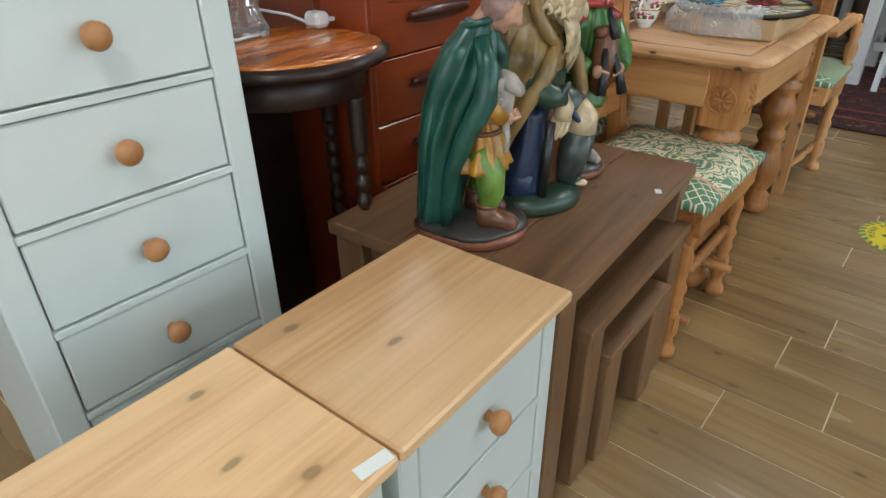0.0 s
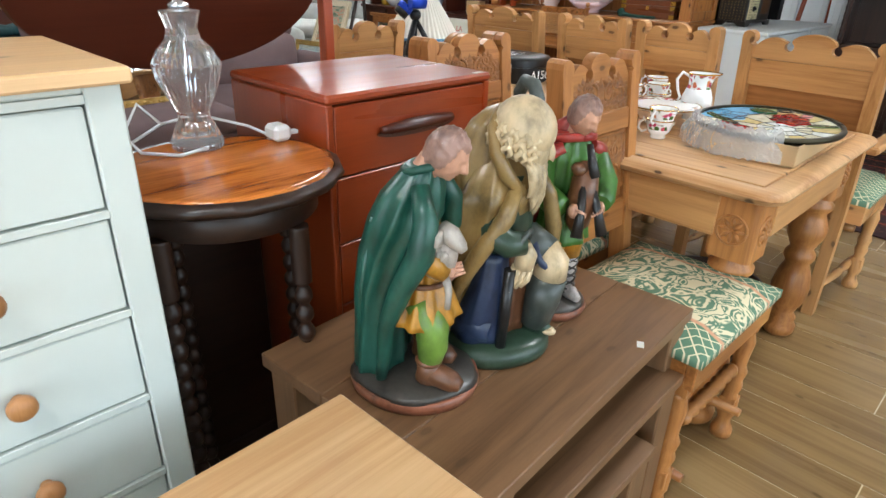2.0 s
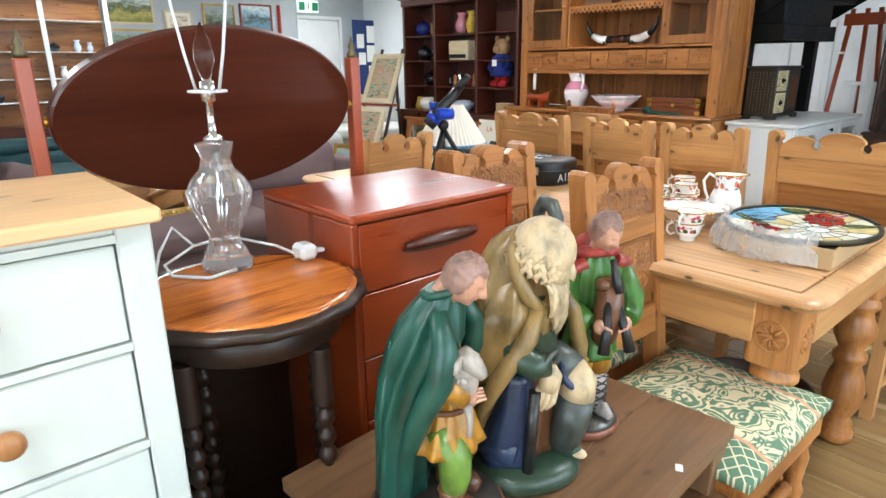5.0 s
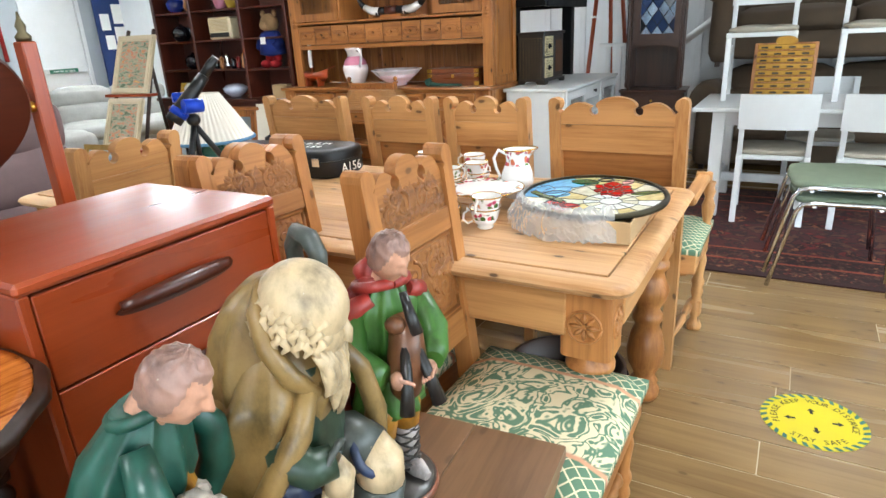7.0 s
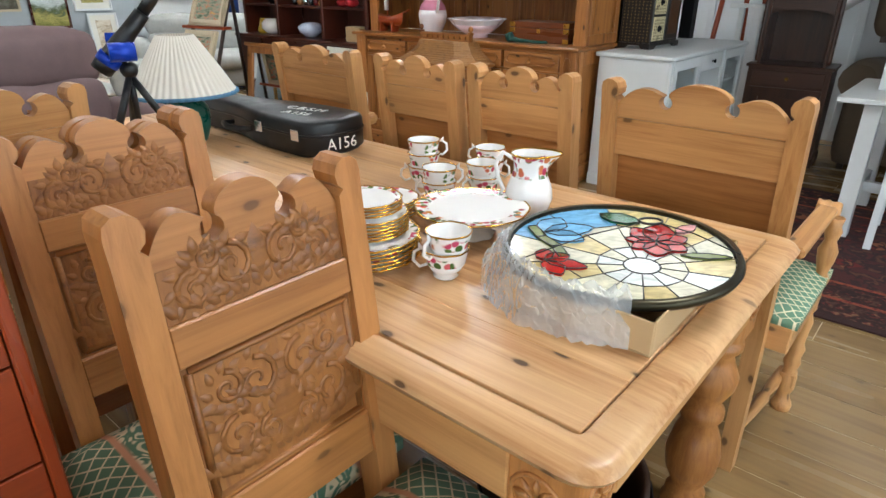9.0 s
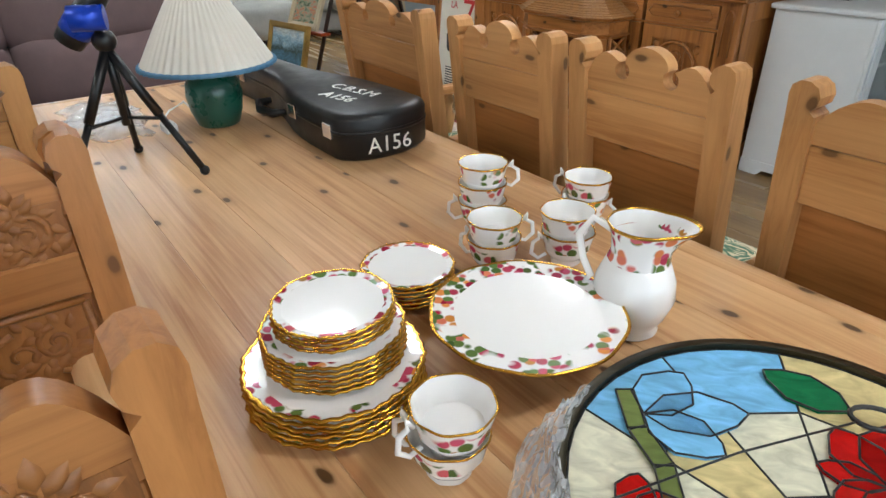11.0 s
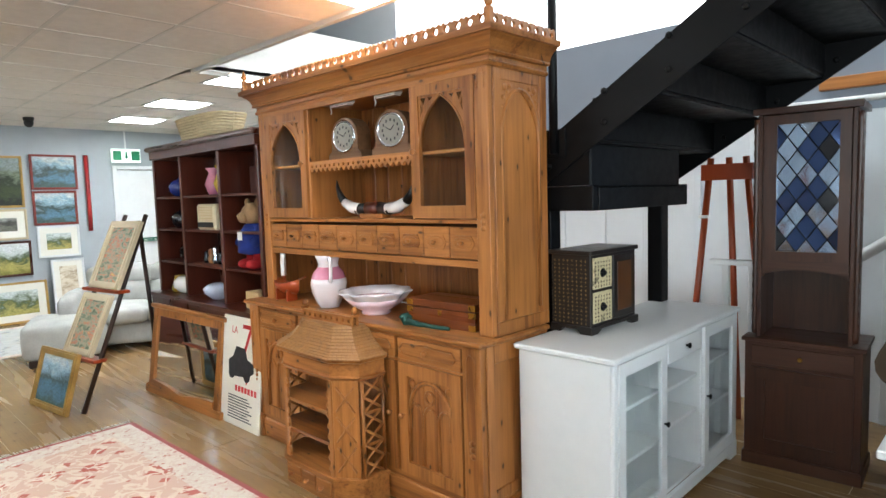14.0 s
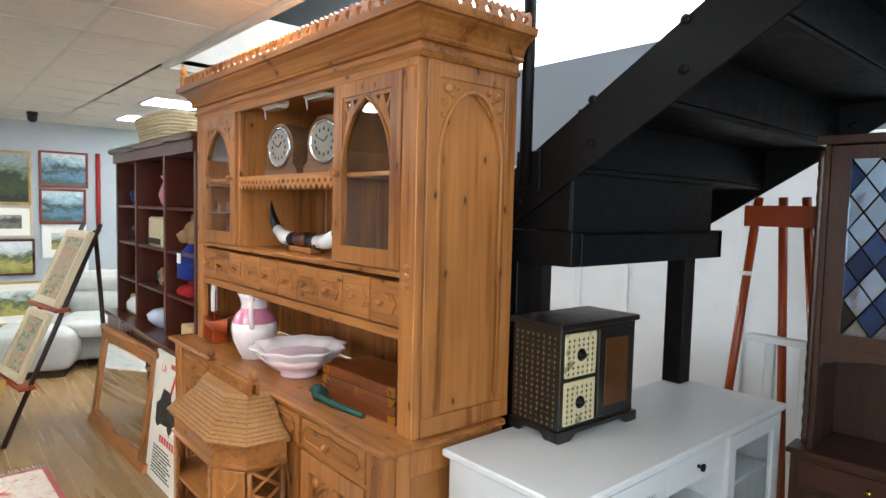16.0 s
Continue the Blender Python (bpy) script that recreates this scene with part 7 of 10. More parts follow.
def head(bm, c, r, hair, skin="skin", fwd=(1, 0, -0.25), bald=False):
    """A carved head in one skin: brow, sockets, nose, lips and chin, with waved locks above the hairline."""
    c = Vector(c)
    f = Vector(fwd).normalized()
    up = (Vector((0, 0, 1)) - f * f.z).normalized()
    side = f.cross(up)
    nu, nv = 64, 44

    def g(az, el, a0, e0, wa, we):
        return math.exp(-((az - a0) / wa) ** 2 - ((el - e0) / we) ** 2)

    rows_ = []
    for j in range(1, nv):
        el = -math.pi / 2 + math.pi * j / nv
        row = []
        for i in range(nu):
            az = -math.pi + 2 * math.pi * i / nu
            aa = abs(az)
            line = 0.62 - 0.12 * math.cos(3 * az) if aa < 0.85 else (0.62 - 2.6 * (aa - 0.85) if aa < 1.25 else -0.42 - 0.25 * min(1.0, aa - 1.25))
            hairy = el > line and not bald
            k = 1.0
            if hairy:
                lock = math.sin(9 * az + 5 * math.sin(4 * el + az)) * 0.5 + noise.noise(Vector((math.cos(az) * 4, math.sin(az) * 4, el * 5 + c.y * 20))) * 0.9
                k += 0.075 + 0.055 * lock * min(1.0, (el - line) * 6)
            else:
                k += 0.30 * g(az, el, 0, -0.20, 0.13, 0.15) + 0.14 * g(az, el, 0, 0.02, 0.10, 0.18)
                k += 0.05 * g(aa, el, 0.32, 0.20, 0.24, 0.09) - 0.10 * g(aa, el, 0.33, 0.02, 0.17, 0.12) + 0.03 * g(aa, el, 0.33, 0.0, 0.10, 0.05)
                k += 0.05 * g(aa, el, 0.48, -0.25, 0.25, 0.2) + 0.07 * g(az, el, 0, -0.50, 0.22, 0.05) + 0.06 * g(az, el, 0, -0.62, 0.18, 0.05) - 0.05 * g(az, el, 0, -0.56, 0.25, 0.03)
                k += 0.16 * g(az, el, 0, -0.88, 0.5, 0.2) + 0.16 * g(aa, el, 1.5, -0.12, 0.12, 0.22)
            d = f * math.cos(el) * math.cos(az) * 0.98 + side * math.cos(el) * math.sin(az) * 0.80 + up * math.sin(el) * 1.16
            vt = bm.verts.new(c + d * r * k)
            row.append((vt, hairy))
        rows_.append(row)
    for p, q in zip(rows_, rows_[1:]):
        for i in range(nu):
            n = (i + 1) % nu
            fc = bm.faces.new((p[i][0], p[n][0], q[n][0], q[i][0]))
            fc.smooth, fc.material_index = True, fi(hair if (p[i][1] or q[i][1]) else skin)
    bm.faces.new([v for v, _ in rows_[-1]]).material_index = fi(skin if bald else hair)
    bm.faces.new([v for v, _ in reversed(rows_[0])]).material_index = fi(skin)


def hand_shape(bm, c, d, r, skin="skin"):
    c, d = Vector(c), Vector(d).normalized()
    blob(bm, c, r, mat=fi(skin), seg=8, rings=6, squash=(1, 0.8, 1.1))
    o = d.orthogonal().normalized()
    for i in range(4):
        p = c + o * r * (0.45 * (i - 1.5))
        tube(bm, [p, p + d * r * 1.1, p + d * r * 1.9 - o * r * 0.1], [r * 0.28, r * 0.25, r * 0.18], 5, fi(skin))


def shepherd_boy():
    bm = bmesh.new()
    lathe(bm, [(0.112, 0), (0.115, 0.012), (0.112, 0.022)], seg=36, mat=fi("rim"), sx=1.02, sy=0.94)
    lathe(bm, [(0.112, 0.021), (0.104, 0.029), (0.03, 0.033)], seg=36, mat=fi("ground"), sx=1.02, sy=0.94, wobble=lambda a, z: 1 + 0.03 * math.sin(5 * a + z * 90))
    # cloak: down the back to the base, full round the shoulders
    loft(bm, [(-0.066, 0.0, 0.025, 0.044, 0.060), (-0.063, 0.0, 0.10, 0.043, 0.062), (-0.056, 0.0, 0.19, 0.046, 0.066), (-0.038, 0.0, 0.265, 0.055, 0.071), (-0.018, 0.0, 0.318, 0.060, 0.073), (-0.006, 0.0, 0.362, 0.050, 0.063), (0.006, 0.0, 0.392, 0.035, 0.042), (0.012, 0.0, 0.408, 0.027, 0.030)], 84, fi("green"), 0.075, 7, 0.3)
    tube(bm, [(0.030 * math.cos(a) + 0.012, 0.034 * math.sin(a), 0.404 + 0.008 * math.cos(a)) for a in [i * math.pi / 12 for i in range(25)]], 0.007, 7, fi("green"))
    # thrown front of the cloak, rolling back in a slant to the hem
    for dy, w in ((-0.074, 1.0), (0.074, 0.9)):
        tube(bm, [(0.022, dy * 0.6, 0.385), (0.040, dy * 0.88, 0.335), (0.036, dy, 0.285), (0.004, dy * 1.02, 0.220), (-0.022, dy * 0.98, 0.15), (-0.030, dy * 0.92, 0.085), (-0.040, dy * 0.8, 0.03)], [0.014 * w, 0.020 * w, 0.022 * w, 0.019 * w, 0.015 * w, 0.013 * w, 0.010 * w], 12, fi("green"))
    for k in range(5):
        tube(bm, [(-0.050 - 0.006 * k, -0.056 + 0.010 * k, 0.33 - 0.02 * k), (-0.078 - 0.004 * k, -0.050 + 0.018 * k, 0.18), (-0.088 - 0.002 * k, -0.044 + 0.020 * k, 0.035)], [0.004, 0.009, 0.007], 7, fi("green"))
    # ochre tunic with a flared, pleated skirt
    loft(bm, [(0.020, -0.004, 0.142, 0.056, 0.066), (0.022, -0.004, 0.175, 0.046, 0.056), (0.018, 0.0, 0.215, 0.036, 0.044), (0.014, 0.0, 0.27, 0.034, 0.038), (0.004, 0, 0.33, 0.030, 0.034)], 72, fi("ochre"), 0.11, 9, 1.0)
    tube(bm, [(0.020 + 0.039 * math.cos(a), 0.047 * math.sin(a), 0.214) for a in [i * math.pi / 10 for i in range(21)]], 0.005, 6, fi("brown"))
    # the forward leg bent, the other straight
    tube(bm, [(0.018, -0.028, 0.18), (0.044, -0.036, 0.135), (0.046, -0.038, 0.10), (0.040, -0.036, 0.062)], [0.030, 0.029, 0.026, 0.019], 14, fi("lime"))
    tube(bm, [(0.012, 0.028, 0.18), (0.018, 0.034, 0.12), (0.006, 0.036, 0.062)], [0.030, 0.026, 0.019], 14, fi("lime"))
    for px, py in ((0.040, -0.036), (0.006, 0.036)):
        tube(bm, [(px, py, 0.074), (px, py, 0.050), (px - 0.002, py, 0.034)], [0.023, 0.021, 0.023], 12, fi("brown"))
        tube(bm, [(px + 0.019 * math.cos(a), py + 0.019 * math.sin(a), 0.073) for a in [i * math.pi / 6 for i in range(13)]], 0.006, 6, fi("brown"))
        tube(bm, [(px - 0.016, py, 0.042), (px + 0.020, py - 0.003, 0.046), (px + 0.045, py - 0.006, 0.041), (px + 0.060, py - 0.008, 0.037)], [0.016, 0.021, 0.019, 0.010], 12, fi("brown"))
    # sleeve and hand under the lamb
    tube(bm, [(0.030, -0.046, 0.300), (0.048, -0.054, 0.262), (0.064, -0.042, 0.246)], [0.016, 0.019, 0.016], 10, fi("ochre"))
    hand_shape(bm, (0.070, -0.038, 0.246), (0.5, 0.2, 0.25), 0.013)
    # lamb: curled body, woolly neck, long face and drooping ears
    rnd = random.Random(3)
    for i in range(70):
        a, k = rnd.uniform(0, 6.28), rnd.uniform(0, 1)
        blob(bm, (0.050 + 0.016 * math.cos(a) + 0.012 * k, -0.028 + 0.026 * math.sin(a), 0.245 + 0.065 * k), 0.0085, mat=fi("wool"), seg=6, rings=5, lumps=0.4, seed=i)
    tube(bm, [(0.052, -0.03, 0.24), (0.058, -0.032, 0.28), (0.064, -0.036, 0.312)], [0.026, 0.024, 0.018], 12, fi("wool"))
    tube(bm, [(0.056, -0.038, 0.318), (0.074, -0.044, 0.312), (0.092, -0.050, 0.299), (0.098, -0.052, 0.293)], [0.016, 0.017, 0.011, 0.006], 12, fi("wool"))
    for e in (-1, 1):
        tube(bm, [(0.062, -0.040 + e * 0.014, 0.322), (0.060, -0.042 + e * 0.026, 0.314), (0.060, -0.043 + e * 0.032, 0.302)], [0.004, 0.008, 0.003], 7, fi("wool"))
    tube(bm, [(0.066, -0.044, 0.25), (0.074, -0.048, 0.215), (0.072, -0.046, 0.185)], [0.008, 0.006, 0.005], 7, fi("wool"))
    tube(bm, [(0.010, 0, 0.385), (0.034, -0.002, 0.425)], [0.026, 0.021], 14, fi("skin"))
    head(bm, (0.050, -0.004, 0.428), 0.0345, "hair", fwd=(1, -0.05, -0.52))
    finish_figure(bm, "shepherd_statue", pose(0.192, 1.934, 0.579, 0, 0, 27), "painted plaster figure in green cloak holding a lamb")


def old_man():
    bm = bmesh.new()
    lathe(bm, [(0.110, 0), (0.115, 0.010), (0.113, 0.026), (0.103, 0.036), (0.04, 0.042)], seg=40, mat=fi("moss"), sx=1.0, sy=0.97, wobble=lambda a, z: 1 + 0.025 * math.sin(4 * a + 1))
    # cloak hanging from the bowed back
    loft(bm, [(-0.066, 0.005, 0.036, 0.042, 0.082), (-0.064, 0.005, 0.11, 0.046, 0.086), (-0.048, 0.002, 0.19, 0.064, 0.098), (-0.026, 0.0, 0.265, 0.080, 0.104), (-0.008, 0.0, 0.325, 0.076, 0.098), (-0.006, 0.0, 0.372, 0.052, 0.066), (0.004, 0.0, 0.398, 0.036, 0.044)], 90, fi("tan"), 0.075, 6, 2.0)
    # front edges: one swept back over the blue gown, one over the raised knee
    tube(bm, [(0.050, -0.040, 0.350), (0.048, -0.078, 0.30), (0.014, -0.102, 0.235), (-0.026, -0.102, 0.16), (-0.050, -0.092, 0.09), (-0.062, -0.082, 0.036)], [0.012, 0.016, 0.016, 0.014, 0.013, 0.010], 12, fi("tan"))
    tube(bm, [(0.040, 0.052, 0.362), (0.066, 0.080, 0.30), (0.080, 0.084, 0.235), (0.070, 0.090, 0.15), (0.040, 0.092, 0.05)], [0.010, 0.014, 0.016, 0.018, 0.016], 12, fi("tan"))
    for k in range(6):
        y = -0.085 + 0.014 * k
        tube(bm, [(-0.020 - 0.008 * k, y * 0.95, 0.335 - 0.006 * k), (-0.066 - 0.006 * k, y * 1.06, 0.20), (-0.092 - 0.002 * k, y * 0.9, 0.04)], [0.004, 0.010, 0.007], 7, fi("tan"))
    # hood thrown back, standing behind the head, and the roll round the neck
    loft(bm, [(-0.034, 0.0, 0.318, 0.056, 0.080), (-0.036, 0.0, 0.362, 0.056, 0.078), (-0.032, 0.0, 0.405, 0.050, 0.068), (-0.022, 0.0, 0.440, 0.040, 0.054), (-0.010, 0.0, 0.462, 0.026, 0.036), (-0.002, 0.0, 0.472, 0.010, 0.015)], 64, fi("tan"), 0.06, 5, 1.3)
    tube(bm, [(0.058, -0.040, 0.335), (0.040, -0.062, 0.365), (0.016, -0.066, 0.405), (0.002, -0.054, 0.442), (-0.002, -0.026, 0.466), (-0.002, 0.026, 0.466), (0.002, 0.054, 0.442), (0.016, 0.066, 0.405), (0.040, 0.062, 0.365), (0.058, 0.040, 0.335)], [0.009, 0.013, 0.012, 0.010, 0.008, 0.008, 0.010, 0.012, 0.013, 0.009], 9, fi("tan"))
    # undershirt, inner robe, blue kneeling leg
    loft(bm, [(0.014, 0, 0.22, 0.048, 0.066), (0.018, 0, 0.30, 0.046, 0.060), (0.024, 0, 0.36, 0.034, 0.042)], 48, fi("moss"), 0.06, 6)
    loft(bm, [(0.020, 0.015, 0.04, 0.040, 0.048), (0.026, 0.012, 0.13, 0.036, 0.046), (0.026, 0.008, 0.23, 0.036, 0.050)], 48, fi("brown"), 0.09, 6, 0.4)
    loft(bm, [(-0.010, -0.040, 0.036, 0.054, 0.052), (0.000, -0.044, 0.09, 0.046, 0.044), (0.010, -0.042, 0.15, 0.036, 0.038), (0.014, -0.036, 0.22, 0.030, 0.036)], 64, fi("blue"), 0.08, 5, 1.1)
    tube(bm, [(-0.05, -0.055, 0.056), (0.005, -0.060, 0.066), (0.030, -0.060, 0.062)], [0.026, 0.034, 0.026], 12, fi("blue"))
    # raised knee with its blue band, bare below, slate stocking, foot
    tube(bm, [(0.005, 0.035, 0.20), (0.055, 0.036, 0.212), (0.088, 0.034, 0.196)], [0.040, 0.040, 0.036], 14, fi("slate"))
    tube(bm, [(0.078, 0.034, 0.205), (0.098, 0.033, 0.182), (0.098, 0.033, 0.150)], [0.034, 0.036, 0.033], 14, fi("bald"))
    tube(bm, [(0.088 + 0.018 * math.cos(a), 0.034 + 0.039 * math.sin(a), 0.203 - 0.026 * math.cos(a)) for a in [i * math.pi / 10 for i in range(21)]], 0.007, 7, fi("blue"))
    tube(bm, [(0.097, 0.033, 0.158), (0.088, 0.032, 0.105), (0.078, 0.030, 0.050)], [0.036, 0.036, 0.031], 14, fi("slate"))
    tube(bm, [(0.066, 0.030, 0.048), (0.092, 0.026, 0.050), (0.112, 0.022, 0.043)], [0.020, 0.020, 0.010], 12, fi("moss"))
    blob(bm, (0.112, 0.022, 0.044), 0.013, mat=fi("bald"), squash=(1.2, 1, 0.6))
    # near arm across the knee, hand hanging over the staff
    tube(bm, [(0.000, -0.060, 0.300), (0.030, -0.080, 0.264), (0.056, -0.074, 0.251), (0.076, -0.056, 0.252)], [0.020, 0.026, 0.025, 0.021], 14, fi("moss"))
    tube(bm, [(0.074 + 0.010 * math.sin(a), -0.055 + 0.022 * math.cos(a), 0.252 + 0.023 * math.sin(a)) for a in [i * math.pi / 8 for i in range(17)]], 0.005, 6, fi("slate"))
    tube(bm, [(0.072, -0.054, 0.250), (0.080, -0.050, 0.228), (0.076, -0.052, 0.204)], [0.014, 0.019, 0.018], 12, fi("bald"))
    for k in range(4):
        o = 0.0085 * (k - 1.5)
        tube(bm, [(0.076 + o, -0.053 + 0.3 * o, 0.208), (0.072 + o * 1.1, -0.058 + 0.3 * o, 0.182), (0.064 + o, -0.060, 0.158 + 0.005 * abs(k - 1))], [0.0065, 0.006, 0.0035], 7, fi("bald"))
    tube(bm, [(0.050, -0.066, 0.034), (0.058, -0.066, 0.20)], 0.0105, 10, fi("dark"))
    # crook rising behind the far shoulder
    tube(bm, [(0.010, 0.085, 0.06), (0.000, 0.082, 0.25), (-0.006, 0.072, 0.44), (-0.004, 0.066, 0.482), (0.010, 0.056, 0.503), (0.028, 0.048, 0.500), (0.040, 0.044, 0.478), (0.040, 0.044, 0.448)], [0.010, 0.010, 0.011, 0.012, 0.013, 0.013, 0.012, 0.010], 10, fi("slate"))
    # bald head, wavy fringe and long beard
    hc = Vector((0.040, -0.016, 0.434))
    f = Vector((0.92, 0.10, -0.28)).normalized()
    up = (Vector((0, 0, 1)) - f * f.z).normalized()
    sd = f.cross(up)
    blob(bm, hc + up * 0.005, 0.054, mat=fi("bald"), seg=20, rings=14, squash=(1.06, 0.84, 1.04))
    blob(bm, hc + f * 0.030 - up * 0.020, 0.032, mat=fi("bald"), seg=14, rings=10, squash=(0.9, 0.95, 1.1))
    tube(bm, [hc + f * 0.047 + up * 0.006, hc + f * 0.060 - up * 0.012, hc + f * 0.062 - up * 0.020, hc + f * 0.050 - up * 0.022], [0.005, 0.0065, 0.0085, 0.004], 8, fi("bald"))
    for s in (-1, 1):
        tube(bm, [hc + f * 0.048 + up * 0.008 + sd * s * 0.004, hc + f * 0.046 + up * 0.013 + sd * s * 0.016, hc + f * 0.034 + up * 0.008 + sd * s * 0.031], [0.004, 0.006, 0.003], 6, fi("bald"))
        blob(bm, hc + f * 0.043 - up * 0.001 + sd * s * 0.016, 0.0055, mat=fi("bald"), seg=8, rings=6)
        blob(bm, hc + f * 0.038 - up * 0.016 + sd * s * 0.022, 0.011, mat=fi("bald"), seg=8, rings=6)
        blob(bm, hc - f * 0.002 - up * 0.012 + sd * s * 0.042, 0.011, mat=fi("bald"), squash=(1, 0.5, 1.4), seg=8, rings=6)
        tube(bm, [hc + f * 0.055 - up * 0.026, hc + f * 0.050 - up * 0.032 + sd * s * 0.012, hc + f * 0.038 - up * 0.046 + sd * s * 0.022], [0.005, 0.0065, 0.003], 6, fi("bald"))
    rnd = random.Random(6)
    for row in range(3):
        for i in range(22):
            a = math.radians(50 + 260 * (i + 0.5 * (row % 2)) / 21)
            d = f * math.cos(a) * 1.04 + sd * math.sin(a) * 0.86
            p = hc + d * (0.047 + 0.002 * row) + up * (0.014 - 0.013 * row)
            w = sd * math.cos(a) - f * math.sin(a)
            sg = 1 if i % 2 else -1
            tube(bm, [p, p + d * 0.005 - up * 0.008 + w * sg * 0.005, p + d * 0.003 - up * 0.016 - w * sg * 0.003, p + d * 0.006 - up * 0.024 + w * sg * 0.003], [0.003, 0.0065, 0.006, 0.002], 6, fi("bald"))
    for i in range(64):
        k = i / 63
        y = 0.034 * math.sin(i * 2.4) * (0.5 + 0.5 * rnd.random())
        layer = rnd.random()
        p = hc + f * (0.044 - 0.35 * abs(y)) - up * (0.028 + 0.016 * layer) + sd * y
        ln = (0.10 - 1.0 * abs(y)) * rnd.uniform(0.75, 1.0)
        sg = 1 if i % 2 else -1
        dn = Vector((0.0, 0, -1))
        q = [p + dn * ln * u + f * 0.012 * math.sin(math.pi * u) + sd * (sg * 0.006 * math.sin(u * 7 + i) - y * 0.5 * u * u) for u in (0, 0.2, 0.4, 0.6, 0.8, 1.0)]
        tube(bm, q, [0.004, 0.0068, 0.007, 0.0062, 0.0045, 0.0012], 6, fi("bald"))
    finish_figure(bm, "old_man_statue", pose(0.200, 2.132, 0.579, 0, 0, 16), "painted plaster kneeling bearded figure in brown cloak")


def piper():
    bm = bmesh.new()
    lathe(bm, [(0.076, 0), (0.080, 0.010), (0.077, 0.020)], seg=30, mat=fi("rim"), sx=1.04)
    lathe(bm, [(0.077, 0.019), (0.070, 0.026), (0.02, 0.030)], seg=30, mat=fi("ground"), sx=1.04)
    for s, fx in ((-1, 0.022), (1, 0.012)):
        tube(bm, [(0.0, s * 0.020, 0.205), (0.006 + fx, s * 0.024, 0.165), (0.004 + fx, s * 0.025, 0.128)], [0.028, 0.027, 0.022], 12, fi("ochre"))
        tube(bm, [(0.004 + fx, s * 0.025, 0.134), (0.0 + fx, s * 0.026, 0.09), (0.002 + fx, s * 0.027, 0.036)], [0.0205, 0.020, 0.014], 12, fi("white"))
        tube(bm, [(-0.010 + fx, s * 0.028, 0.038), (0.022 + fx, s * 0.032, 0.041), (0.046 + fx, s * 0.037, 0.035)], [0.014, 0.016, 0.008], 10, fi("white"))
        for k in range(5):
            z = 0.048 + 0.018 * k
            for o in (0, math.pi):
                tube(bm, [(0.002 + fx + 0.0205 * math.cos(a), s * 0.026 + 0.0205 * math.sin(a), z + 0.010 * math.sin(a + o)) for a in [i * math.pi / 6 for i in range(13)]], 0.0022, 4, fi("ground"))
    # tunic: skirt, bloused waist, chest
    loft(bm, [(0.004, 0.0, 0.168, 0.053, 0.062), (0.004, 0, 0.205, 0.046, 0.055), (0.005, 0, 0.245, 0.040, 0.050), (0.006, 0, 0.300, 0.044, 0.057), (0.008, 0, 0.350, 0.042, 0.056), (0.012, 0, 0.388, 0.022, 0.028)], 72, fi("grass"), 0.085, 8, 0.7)
    # red cape over the shoulders and down the back
    loft(bm, [(-0.040, -0.006, 0.028, 0.020, 0.044), (-0.040, -0.005, 0.12, 0.025, 0.050), (-0.034, -0.003, 0.24, 0.032, 0.058), (-0.018, 0.0, 0.325, 0.042, 0.066), (-0.004, 0, 0.368, 0.036, 0.052), (0.004, 0, 0.398, 0.024, 0.029)], 72, fi("red"), 0.085, 6, 1.7)
    tube(bm, [(0.030, -0.030, 0.372), (0.018, -0.060, 0.355), (-0.010, -0.074, 0.315), (-0.026, -0.070, 0.22), (-0.040, -0.056, 0.11), (-0.044, -0.046, 0.03)], [0.012, 0.018, 0.018, 0.016, 0.014, 0.010], 10, fi("red"))
    tube(bm, [(0.030, 0.030, 0.372), (0.016, 0.058, 0.358), (-0.012, 0.070, 0.315), (-0.030, 0.064, 0.20)], [0.012, 0.017, 0.016, 0.012], 10, fi("red"))
    tube(bm, [(0.034 * math.cos(a) + 0.008, 0.040 * math.sin(a), 0.384 + 0.008 * math.cos(a)) for a in [i * math.pi / 10 for i in range(21)]], 0.009, 7, fi("red"))
    # wide sleeves, hands, bag and pipes
    for s in (-1, 1):
        tube(bm, [(0.010, s * 0.054, 0.348), (0.030, s * 0.072, 0.290), (0.062, s * 0.052, 0.268), (0.078, s * 0.040, 0.264)], [0.024, 0.029, 0.026, 0.019], 12, fi("grass"))
        hand_shape(bm, (0.092, s * 0.028, 0.262), (0.6, -s * 0.6, -0.2), 0.0135)
    tube(bm, [(0.050, 0.004, 0.345), (0.066, 0.004, 0.318), (0.070, 0.002, 0.280), (0.066, 0.0, 0.225), (0.060, 0.0, 0.205)], [0.012, 0.026, 0.030, 0.024, 0.010], 14, fi("brown"))
    blob(bm, (0.068, -0.014, 0.338), 0.015, mat=fi("brown"), squash=(1.1, 1, 0.9))
    tube(bm, [(0.064, 0.004, 0.384), (0.080, 0.006, 0.350), (0.090, 0.010, 0.325)], [0.006, 0.009, 0.010], 9, fi("dark"))
    for s in (-1, 1):
        tube(bm, [(0.078, s * 0.006, 0.318), (0.104, s * 0.020, 0.255), (0.114, s * 0.028, 0.215)], [0.008, 0.009, 0.012], 9, fi("dark"))
    tube(bm, [(0.008, 0, 0.380), (0.028, 0, 0.415)], [0.020, 0.017], 12, fi("skin"))
    head(bm, (0.038, 0.0, 0.434), 0.0325, "hair", fwd=(1, 0.30, -0.5))
